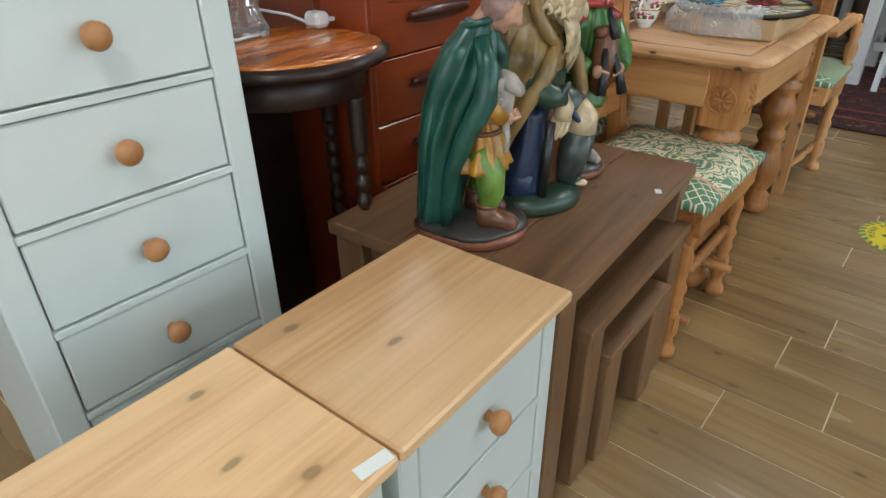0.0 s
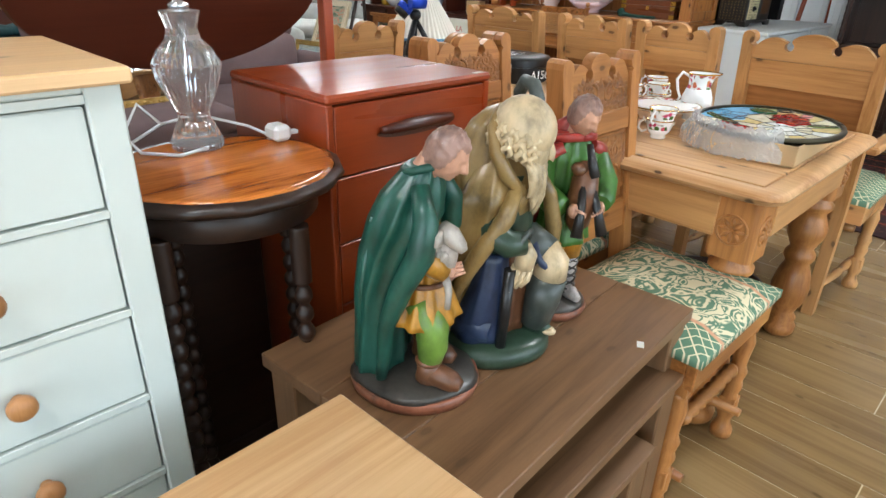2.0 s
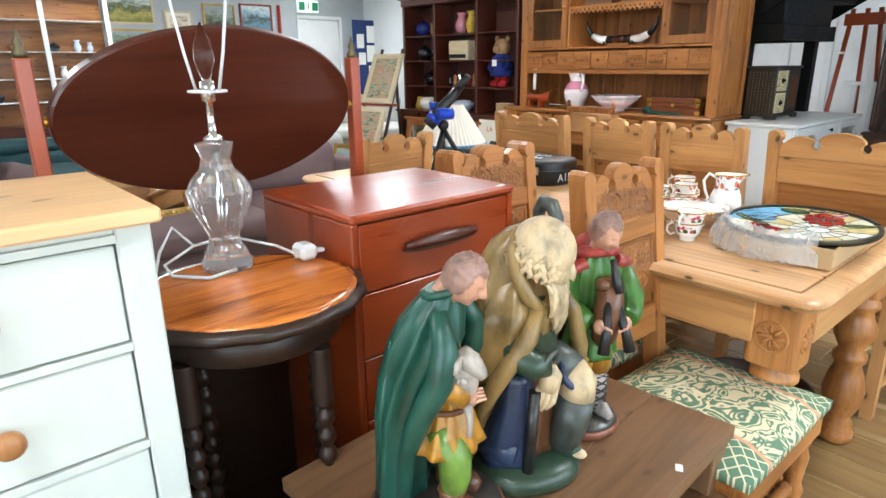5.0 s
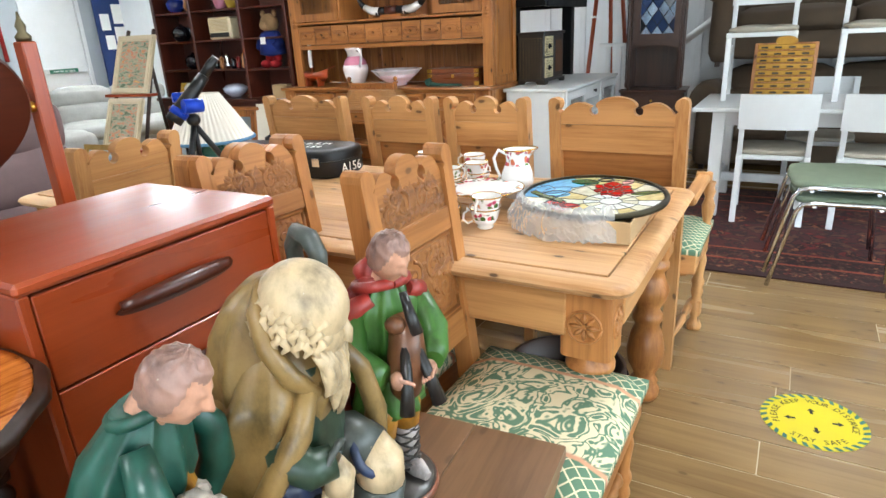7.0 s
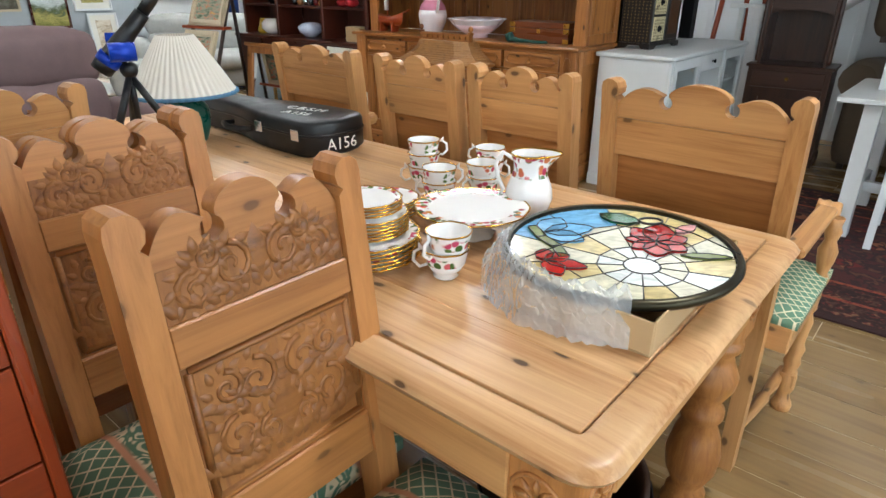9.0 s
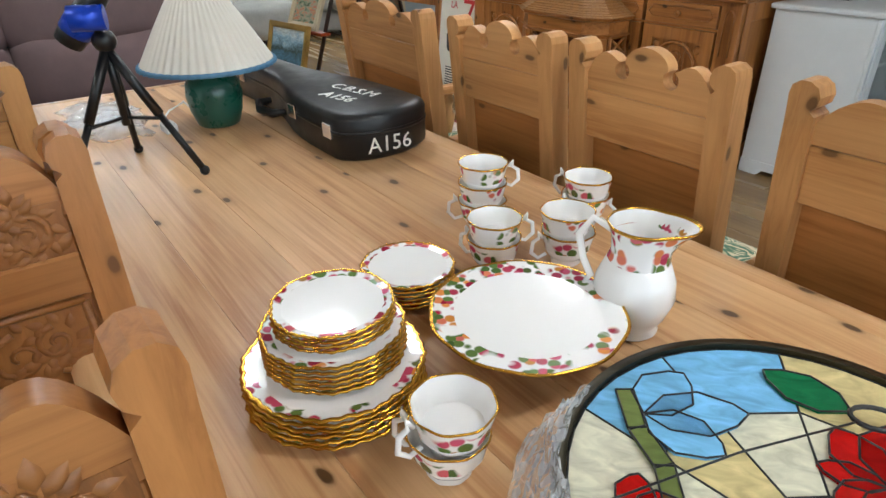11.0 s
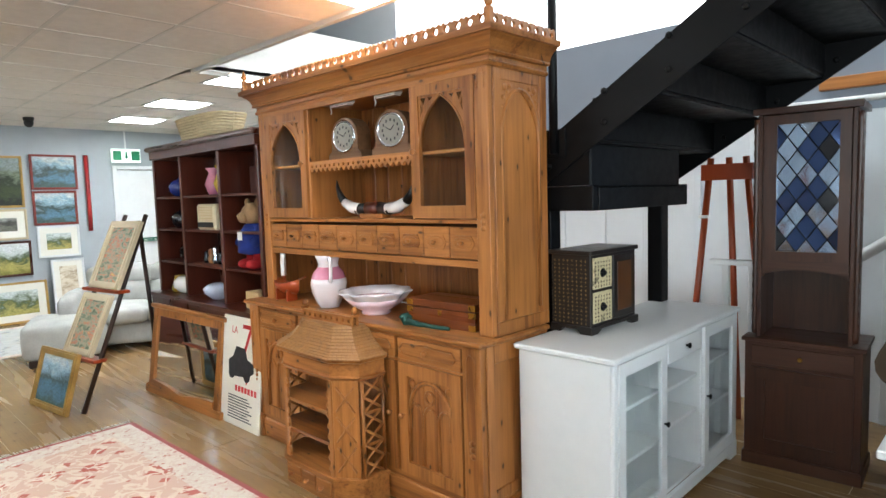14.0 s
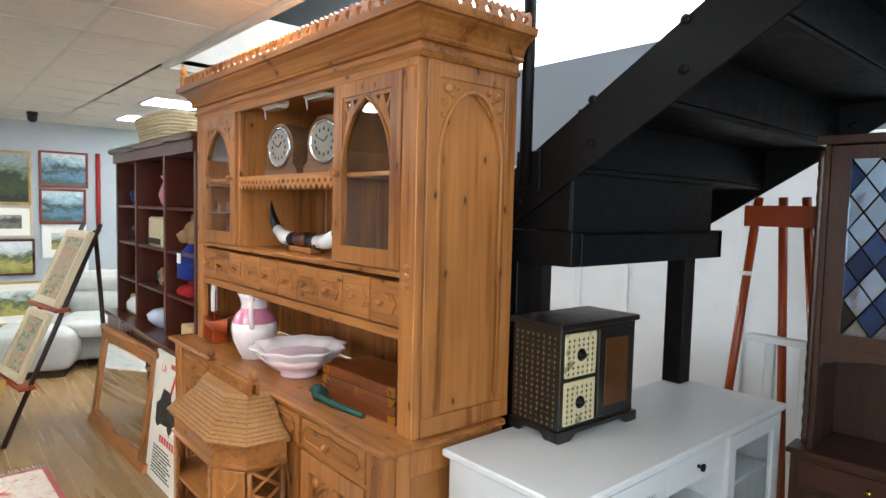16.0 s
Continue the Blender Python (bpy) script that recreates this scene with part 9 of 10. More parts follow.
def bubble_wrap():
    t = thing("bubble_wrap", pose(0.250, 3.318, z0, 0, 0, 35), "crumpled clear bubble wrap over the box edge", "packing")
    bm = bmesh.new()
    n, k = 60, 18
    g = {}
    for i in range(n + 1):
        for j in range(k + 1):
            u, v = i / n, j / k
            a = math.radians(158 + 108 * u)
            swell = 0.5 + 0.5 * math.sin(math.pi * u)
            r = 0.198 + (0.02 + 0.034 * swell) * v + 0.010 * noise.noise(Vector((u * 9, v * 3, 7)))
            arch = math.sin(math.pi * min(1, v * 1.05)) * 0.020 * swell
            c = noise.noise(Vector((u * 22, v * 6, 1))) * 0.022 + noise.noise(Vector((u * 50, v * 14, 4))) * 0.014
            g[i, j] = bm.verts.new((r * math.cos(a), r * math.sin(a), 0.080 - 0.074 * v ** 1.4 + arch * 0.6 + abs(c) * (1 - 0.4 * v)))
    for i in range(n):
        for j in range(k):
            bm.faces.new((g[i, j], g[i + 1, j], g[i + 1, j + 1], g[i, j + 1]))
    m, nt, bs = mat_base("clear_polythene")
    bs.inputs["Base Color"].default_value = (0.86, 0.87, 0.89, 1)
    bs.inputs["Roughness"].default_value = 0.12
    vo = node(nt, "ShaderNodeTexVoronoi", Scale=90.0)
    nt.links.new(coords(nt, (1, 1, 1)), vo.inputs["Vector"])
    bs.inputs["Alpha"].default_value = 0.3
    bump(nt, bs, vo.outputs["Distance"], 0.8, 0.004)
    part("sheet", bm, m, t)
    return m


POLY = bubble_wrap()
pb = thing("plastic_bag", pose(-1.52, 3.10, z0), "crumpled clear plastic bag on the table", "bag")
bm = bmesh.new()
for i in range(5):
    blob(bm, (-0.08 + 0.05 * i, 0.03 * math.sin(i * 2), 0.02), 0.055, seg=14, rings=9, squash=(1.2, 1.3, 0.5), lumps=0.9, seed=i * 3.1)
sh = part("film", bm, POLY, pb)
sh.visible_shadow = False


def violin_case():
    t = thing("violin_case", pose(-1.265, 3.590, z0, 0, 0, 2), "black shaped violin case with white lettering", "violin case")
    P = plain("case_black", (0.055, 0.06, 0.07), 0.42, vary=0.2, relief=0.15)

    def half(x):
        k = (x + 0.40) / 0.84
        return 0.052 + 0.075 * (1 / (1 + math.exp(-(k - 0.55) * 13)))
    out = []
    n = 22
    for i in range(n + 1):
        x = -0.40 + 0.78 * i / n
        out.append((x, -half(x)))
    out += [(0.38 + 0.07 * math.sin(a), -half(0.38) * math.cos(a)) for a in [math.pi * i / 10 for i in range(1, 10)]]
    for i in range(n, -1, -1):
        x = -0.40 + 0.78 * i / n
        out.append((x, half(x)))

    def shell(zs):
        bm = bmesh.new()
        rs = [[bm.verts.new((x * k, y * k2, z)) for x, y in out] for k, k2, z in zs]
        for a, b in zip(rs, rs[1:]):
            for i in range(len(out)):
                bm.faces.new((a[i], a[(i + 1) % len(out)], b[(i + 1) % len(out)], b[i])).smooth = True
        bm.faces.new(rs[0])
        bm.faces.new(rs[-1])
        return bm
    smooth(part("lower_shell", shell(((0.975, 0.95, 0), (1, 1, 0.012), (1, 1, 0.064))), P, t), 50)
    smooth(part("lid", shell(((1, 1, 0.067), (1, 1, 0.094), (0.985, 0.965, 0.106), (0.93, 0.86, 0.112))), P, t), 50)
    part("seam", shell(((1.006, 1.012, 0.062), (1.006, 1.012, 0.070))), BLACKPLASTIC, t)
    bm = bmesh.new()
    tube(bm, [(-0.02, -0.092, 0.055), (-0.03, -0.125, 0.052), (0.03, -0.148, 0.05), (0.09, -0.14, 0.05), (0.105, -0.11, 0.052)], [0.008, 0.011, 0.012, 0.011, 0.008], 8)
    part("handle", bm, BLACKPLASTIC, t, "black carrying handle")
    for x in (-0.30, 0.16, 0.36):
        part("latch", boxes((x - 0.018, x + 0.018, -half(x) - 0.008, -half(x) + 0.004, 0.05, 0.085), bevel=0.002), CHROME, t, "metal latch")
    bm = bmesh.new()
    text_mesh(bm, "C.B.S.M", 0.052, pose(0.24, 0.02, 0.1125, 0, 0, 10))
    text_mesh(bm, "A156", 0.052, pose(0.27, -0.045, 0.1125, 0, 0, 10))
    text_mesh(bm, "A156", 0.052, pose(0.452, -0.02, 0.036, 90, 0, 82))
    part("lettering", bm, PAPER, t, "white hand-painted letters")


violin_case()


def table_lamp():
    t = thing("table_lamp", pose(-1.345, 3.365, z0), "green pottery table lamp with white pleated shade", "table lamp")
    bm = bmesh.new()
    lathe(bm, [(0.05, 0), (0.055, 0.004), (0.068, 0.04), (0.074, 0.08), (0.07, 0.115), (0.05, 0.14), (0.025, 0.148), (0.02, 0.16), (0.012, 0.165), (0.012, 0.20)], seg=28)
    part("base", bm, plain("green_pottery", (0.10, 0.33, 0.28), 0.3, vary=0.2, scale=30, coat=0.2), t, "green ribbed pottery base")
    m, nt, bs = mat_base("pleated_cloth")
    bs.inputs["Base Color"].default_value = (*lin((0.90, 0.87, 0.82)), 1)
    bs.inputs["Roughness"].default_value = 0.85
    bs.inputs["Transmission Weight"].default_value = 0.0
    bm = bmesh.new()
    pl = lambda a, z: 1 + 0.022 * math.cos(46 * a)
    lathe(bm, [(0.168, 0.165), (0.115, 0.255), (0.058, 0.345)], seg=276, wobble=pl, cap=False)
    lathe(bm, [(0.055, 0.345), (0.112, 0.255), (0.165, 0.165)], seg=276, wobble=pl, cap=False)
    sh_ = part("shade", bm, m, t, "white pleated fabric shade")
    bm = bmesh.new()
    lathe(bm, [(0.167, 0.158), (0.174, 0.160), (0.172, 0.17), (0.166, 0.17)], seg=138, wobble=lambda a, z: 1 + 0.02 * math.cos(46 * a), cap=False)
    part("trim", bm, plain("blue_braid", (0.32, 0.50, 0.62), 0.8), sh_, "pale blue braid trim")
    bm = bmesh.new()
    tube(bm, [(-0.05, -0.03, 0.01), (-0.1, -0.06, 0.05), (-0.16, -0.05, 0.03), (-0.2, -0.08, 0.005), (-0.12, -0.12, 0.004), (-0.02, -0.13, 0.004)], 0.003, 6)
    box(bm, -0.03, 0.02, -0.15, -0.115, 0.0, 0.028, 0.006)
    part("flex_and_plug", bm, WHITE, t, "white flex with plug")


table_lamp()


def telescope():
    t = thing("telescope", pose(-1.095, 3.095, z0), "small black and blue telescope on a black tripod", "telescope")
    top = Vector((0, 0, 0.27))
    for x, y in ((0.068, -0.145), (-0.142, 0.033), (0.105, 0.114)):
        bm = bmesh.new()
        f = Vector((x, y, 0.008))
        tube(bm, [f, f + (top - f) * 0.5], 0.0075, 8)
        tube(bm, [f + (top - f) * 0.48, top], 0.0105, 8)
        lg = part("leg", bm, BLACKPLASTIC, t)
        part("rubber_foot", blob(bmesh.new(), (x, y, 0.009), 0.011), BLACKPLASTIC, lg)
    bm = bmesh.new()
    for x, y in ((0.068, -0.145), (-0.142, 0.033), (0.105, 0.114)):
        p = Vector((x, y, 0.008)) * 0.55 + top * 0.45
        tube(bm, [(0, 0, p.z), p], 0.004, 6)
    tube(bm, [(0, 0, 0.11), (0, 0, 0.30)], 0.009, 8)
    blob(bm, (0, 0, 0.285), 0.024)
    part("centre_column", bm, BLACKPLASTIC, t)
    a, b = Vector((-0.03, -0.06, 0.285)), Vector((0.035, 0.05, 0.43))
    d = (b - a).normalized()
    bm = bmesh.new()
    tube(bm, [a, a + d * 0.02, a + d * 0.10, a + d * 0.13, a + d * 0.19], [0.028, 0.029, 0.025, 0.022, 0.02], 16)
    tube(bm, [a + d * 0.19, a + d * 0.215 + Vector((0.0, 0.01, 0.012)), a + d * 0.22 + Vector((0.02, 0.02, 0.035))], [0.016, 0.017, 0.012], 12)
    tb = part("tube", bm, BLACKPLASTIC, t)
    bm = bmesh.new()
    tube(bm, [a + d * 0.025, a + d * 0.05], 0.031, 16)
    part("ring", bm, BLUEPLASTIC, tb, "blue band")
    bm = bmesh.new()
    tube(bm, [(0.03, -0.055, 0.335), (0.05, 0.005, 0.335)], 0.024, 14)
    tube(bm, [(0.0, -0.02, 0.335), (0.045, -0.03, 0.335)], 0.015, 12)
    part("knob", bm, BLUEPLASTIC, t, "blue adjusting knob")
    bm = bmesh.new()
    tube(bm, [(-0.07, -0.015, 0.36), (-0.05, 0.02, 0.36)], 0.017, 12)
    part("finder", bm, BLUEPLASTIC, t, "blue finder scope")


telescope()

tb = thing("tub", pose(0.17, 3.36, 0), "dark wooden half-barrel tub under the table", "tub")
bm = bmesh.new()
lathe(bm, [(0.15, 0), (0.18, 0.02), (0.2, 0.14), (0.19, 0.27), (0.175, 0.27), (0.18, 0.14), (0.16, 0.04), (0.02, 0.03)], seg=32)
part("body", bm, DARKOAK["z"], tb)
bm = bmesh.new()
for z, r in ((0.06, 0.191), (0.21, 0.198)):
    lathe(bm, [(r, z), (r + 0.003, z + 0.002), (r + 0.003, z + 0.024), (r, z + 0.026)], seg=32, cap=False)
part("hoop", bm, BLACKSTEEL, tb)


# ---- floor notice, price labels ----
def floor_sign():
    t = thing("floor_sign", pose(0.908, 3.770, 0.0, 0, 0, 8), "round yellow distance notice stuck on the floor", "sign")
    YEL = plain("sign_yellow", (0.86, 0.78, 0.14), 0.4, vary=0.05)
    GRN = plain("sign_edge_green", (0.20, 0.42, 0.38), 0.45)
    bm = bmesh.new()
    lathe(bm, [(0.163, 0.0004), (0.163, 0.0012)], seg=48)
    part("disc", bm, YEL, t)
    bm = bmesh.new()
    for i in range(30):
        a = 2 * math.pi * i / 30
        q = [(0.163, a), (0.163, a + 0.1), (0.142, a + 0.02), (0.142, a - 0.08)]
        f = [bm.verts.new((r * math.cos(b), r * math.sin(b), 0.0018)) for r, b in q]
        bm.faces.new(f)
    part("edge_stripes", bm, GRN, t)
    bm = bmesh.new()
    top_words = "PLEASE KEEP YOUR DISTANCE"
    for i, ch in enumerate(top_words):
        a = math.radians(195 - 210 * i / (len(top_words) - 1))
        if ch != " ":
            text_mesh(bm, ch, 0.031, Matrix.Translation((0.120 * math.cos(a), 0.120 * math.sin(a), 0.0018)) @ Matrix.Rotation(a - math.pi / 2, 4, "Z"), 0.0002)
    for i, ch in enumerate("STAY SAFE"):
        a = math.radians(232 + 76 * i / 8)
        if ch != " ":
            text_mesh(bm, ch, 0.031, Matrix.Translation((0.120 * math.cos(a), 0.120 * math.sin(a), 0.0018)) @ Matrix.Rotation(a + math.pi / 2, 4, "Z"), 0.0002)
    for k in range(4):
        a = k * math.pi / 2
        d = 0.04 if k % 2 else 0.055
        m = Matrix.Rotation(a, 4, "Z")
        f = [bm.verts.new(m @ Vector((d + x, y, 0.0018))) for x, y in ((0, -0.005), (0.018, -0.005), (0.018, -0.013), (0.035, 0), (0.018, 0.013), (0.018, 0.005), (0, 0.005))]
        bm.faces.new(f)
    part("words", bm, BLACKPLASTIC, t, "black words and arrows")


floor_sign()
for x, y, z, w, h, rz in ((0.421, 2.339, 0.579, 0.014, 0.022, 30), (0.516, 1.345, 0.638, 0.018, 0.045, -8), (-0.288, 1.958, 0.9175, 0.012, 0.02, 20), (-0.175, 2.47, 1.0205, 0.012, 0.03, 5)):
    pl_ = thing("price_label", pose(x, y, z, 0, 0, rz), "small white paper price label", "label", "price labels")
    part("paper", boxes((-w / 2, w / 2, -h / 2, h / 2, 0, 0.001), bevel=0), PAPER, pl_)


# ---- sofas and chairs beyond ----
def cushion(bm, x0, x1, y0, y1, z0, z1, puff=0.03, n=8, lump=0.012, seed=0.0):
    """A stuffed cushion with rounded edges and slightly uneven faces."""
    tmp = bmesh.new()
    bmesh.ops.create_cube(tmp, size=2)
    bmesh.ops.subdivide_edges(tmp, edges=list(tmp.edges), cuts=n, use_grid_fill=True)
    hx, hy, hz = (x1 - x0) / 2, (y1 - y0) / 2, (z1 - z0) / 2
    r = min(hx, hy, hz, 0.07)
    for v in tmp.verts:
        p = Vector((v.co.x * hx, v.co.y * hy, v.co.z * hz))
        q = Vector((max(-hx + r, min(hx - r, p.x)), max(-hy + r, min(hy - r, p.y)), max(-hz + r, min(hz - r, p.z))))
        d = p - q
        if d.length > 1e-6:
            p = q + d.normalized() * r
        bul = (1 - v.co.x ** 2) * (1 - v.co.y ** 2) + (1 - v.co.x ** 2) * (1 - v.co.z ** 2) + (1 - v.co.y ** 2) * (1 - v.co.z ** 2)
        p += d.normalized() * (puff * min(1, bul) * 0.5 + lump * noise.noise(p * 6 + Vector((seed, 0, 0)))) if d.length > 1e-6 else Vector()
        v.co = p + Vector(((x0 + x1) / 2, (y0 + y1) / 2, (z0 + z1) / 2))
    for f in tmp.faces:
        f.smooth = True
    merge(bm, tmp)
    return bm


BROWNSUEDE = plain("brown_suede", (0.36, 0.28, 0.26), 0.9, vary=0.18, scale=14, relief=0.3)
MAUVE = plain("mauve_brown_suede", (0.43, 0.35, 0.35), 0.9, vary=0.15, scale=14, relief=0.3)
GREYCLOTH = plain("grey_sofa_cloth", (0.66, 0.66, 0.64), 0.9, vary=0.1, scale=60, relief=0.3)
TANSUEDE = plain("olive_brown_suede", (0.34, 0.28, 0.22), 0.9, vary=0.15, scale=14, relief=0.3)
TEALCLOTH = plain("teal_cloth", (0.10, 0.25, 0.27), 0.8, vary=0.12, scale=40)


def sofa(m, width, mat, label, seats=2, back_h=0.98, depth=0.92, seat_h=0.46, arm_h=0.62, rolled=False, name="sofa"):
    """Faces +x; its width runs along y."""
    t = thing(name, m, label, "sofa")
    hw = width / 2
    part("base", cushion(bmesh.new(), -depth, -0.06, -hw + 0.05, hw - 0.05, 0.05, 0.30, 0.0), mat, t)
    for s in (-1, 1):
        bm = cushion(bmesh.new(), -depth, -0.02, s * (hw - 0.1) - 0.1, s * (hw - 0.1) + 0.1, 0.04, arm_h, 0.03)
        if rolled:
            tube(bm, [(-depth + 0.02, s * (hw - 0.08), arm_h - 0.03), (-0.3, s * (hw - 0.06), arm_h), (-0.02, s * (hw - 0.06), arm_h - 0.02)], [0.11, 0.12, 0.12], 14)
        part("arm", bm, mat, t)
        for x in (-depth + 0.06, -0.1):
            part("foot", boxes((x - 0.02, x + 0.02, s * (hw - 0.08) - 0.02, s * (hw - 0.08) + 0.02, 0, 0.06)), DARKOAK["z"], t)
    w = (width - 0.4) / seats
    for i in range(seats):
        a = -hw + 0.2 + w * i
        part("seat_cushion", cushion(bmesh.new(), -depth + 0.22, 0.02, a + 0.004, a + w - 0.004, 0.28, seat_h, 0.05, seed=i), mat, t)
        bm = bmesh.new()
        cushion(bm, -depth, -depth + 0.30, a + 0.004, a + w - 0.004, seat_h - 0.05, seat_h + (back_h - seat_h) * 0.55, 0.06, seed=i + 5)
        cushion(bm, -depth - 0.02, -depth + 0.26, a + 0.004, a + w - 0.004, seat_h + (back_h - seat_h) * 0.45, back_h, 0.06, seed=i + 9)
        part("back_cushion", bm, mat, t)
    return t


sofa(pose(-2.56, 3.02, 0), 2.05, MAUVE, "mauve-brown suede reclining sofa behind the table", 2, 1.03)
sofa(pose(-3.9, 1.35, 0, 0, 0, 10), 1.7, MAUVE, "mauve-brown suede two seat sofa", 2, 0.95)
sofa(pose(-2.6, 0.62, 0, 0, 0, 20), 1.1, GREYCLOTH, "pale grey cloth armchair with loose cushions", 1, 0.86, name="armchair")
sofa(pose(-6.4, 6.35, 0, 0, 0, -25), 1.7, GREYCLOTH, "pale grey cloth corner sofa by the far door", 2, 0.86)
ft = thing("footstool", pose(-6.75, 5.62, 0, 0, 0, -20), "pale grey cloth footstool before the sofa", "footstool")
part("pad", cushion(bmesh.new(), -0.35, 0.4, -0.3, 0.4, 0.06, 0.42, 0.05), GREYCLOTH, ft)
part("plinth", boxes((-0.3, 0.35, -0.25, 0.35, 0, 0.07)), DARKOAK["x"], ft)
sofa(pose(-5.6, 2.7, 0, 0, 0, 0), 2.4, TEALCLOTH, "dark teal cloth covered sofa", 2, 0.62, seat_h=0.40, arm_h=0.55)
lower = sofa(pose(1.0, 7.56, 0, 0, 0, -90), 2.1, TANSUEDE, "olive-brown suede sofa with rolled arms", 2, 0.86, arm_h=0.66, rolled=True)
tagged(copy_thing(lower, pose(1.05, 7.62, 0.90, 0, 0, -90)), "olive-brown suede sofa stacked on another sofa", "sofa")


def gilt_mirror():
    t = thing("octagonal_mirror", pose(-2.82, 2.50, 0.47, 0, -8, 0), "octagonal gilt framed mirror standing on the sofa", "mirror")
    hw, h, c = 0.36, 0.62, 0.14
    o = [(-hw + c, 0), (hw - c, 0), (hw, c), (hw, h - c), (hw - c, h), (-hw + c, h), (-hw, h - c), (-hw, c)]
    i_ = [(x * 0.91, h / 2 + (z - h / 2) * 0.87) for x, z in o]
    bm = bmesh.new()
    slab(bm, o, -0.012, 0.012, "yz", holes=[i_])
    for p, q in zip(o, o[1:] + o[:1]):
        k = int((Vector(q) - Vector(p)).length / 0.03)
        for j in range(k):
            u = Vector(p) + (Vector(q) - Vector(p)) * (j + 0.5) / k
            u = Vector((u.x * 0.955, h / 2 + (u.y - h / 2) * 0.935))
            blob(bm, (0.012, u.x, u.y), 0.011, seg=6, rings=4)
    part("frame", bm, GILT, t, "beaded gilt frame")
    bm = bmesh.new()
    slab(bm, i_, -0.004, 0.0, "yz")
    part("glass", bm, MIRROR, t)


gilt_mirror()


def display_cabinet():
    t = thing("shop_display_case", pose(-9.0, 3.1, 0), "white framed glass display case with ornaments", "display case")
    part("base", boxes((-0.4, 0, -0.8, 0.8, 0, 0.55)), MAHOG["y"], t)
    for y in (-0.78, 0.0, 0.78):
        part("post", boxes((-0.03, 0.0, y - 0.03, y + 0.03, 0.55, 2.3)), WHITE, t)
    part("back", boxes((-0.4, -0.38, -0.8, 0.8, 0.55, 2.3)), HONEY["y"], t)
    for z in (0.85, 1.15, 1.5, 1.9):
        part("shelf", boxes((-0.38, -0.03, -0.77, 0.77, z, z + 0.012)), WHITE, t)
    part("top", boxes((-0.4, 0.0, -0.8, 0.8, 2.3, 2.34)), WHITE, t)


display_cabinet()
rnd = random.Random(21)
for z in (0.862, 1.162, 1.512):
    for y in (2.5, 2.75, 3.25, 3.5, 3.7):
        ware("ornament", -9.18, y + rnd.uniform(-0.05, 0.05), z, VASE if rnd.random() < 0.5 else POT, rnd.choice([CHINA, BROWNCHINA, DARKCHINA, PATCHINA]), "small ornament in the display case", "ornament", seg=12, s=rnd.uniform(0.6, 0.95))


# ---- white table with chairs on and before it ----
def white_table():
    t = thing("white_dining_table", pose(0.13, 6.06, 0), "white painted dining table with crossed stretchers", "table")
    L_, W_ = 1.75, 0.86
    part("top", boxes((0, L_, 0, W_, 0.725, 0.752), bevel=0.004), WHITE, t)
    for x in (0.16, L_ - 0.16):
        for y in (0.10, W_ - 0.10):
            part("leg", boxes((x - 0.04, x + 0.04, y - 0.04, y + 0.04, 0, 0.725)), WHITE, t)
        part("stretcher", boxes((x - 0.02, x + 0.02, 0.14, W_ - 0.14, 0.18, 0.24)), WHITE, t)
        part("apron", boxes((x - 0.012, x + 0.012, 0.14, W_ - 0.14, 0.63, 0.725)), WHITE, t)
    for y in (0.10, W_ - 0.10):
        part("apron", boxes((0.2, L_ - 0.2, y - 0.012, y + 0.012, 0.63, 0.725)), WHITE, t)
    part("long_stretcher", boxes((0.18, L_ - 0.18, W_ / 2 - 0.02, W_ / 2 + 0.02, 0.18, 0.24)), WHITE, t)


white_table()
SEATPAD = plain("beige_seat_pad", (0.66, 0.63, 0.57), 0.9, vary=0.08, scale=60, relief=0.3)


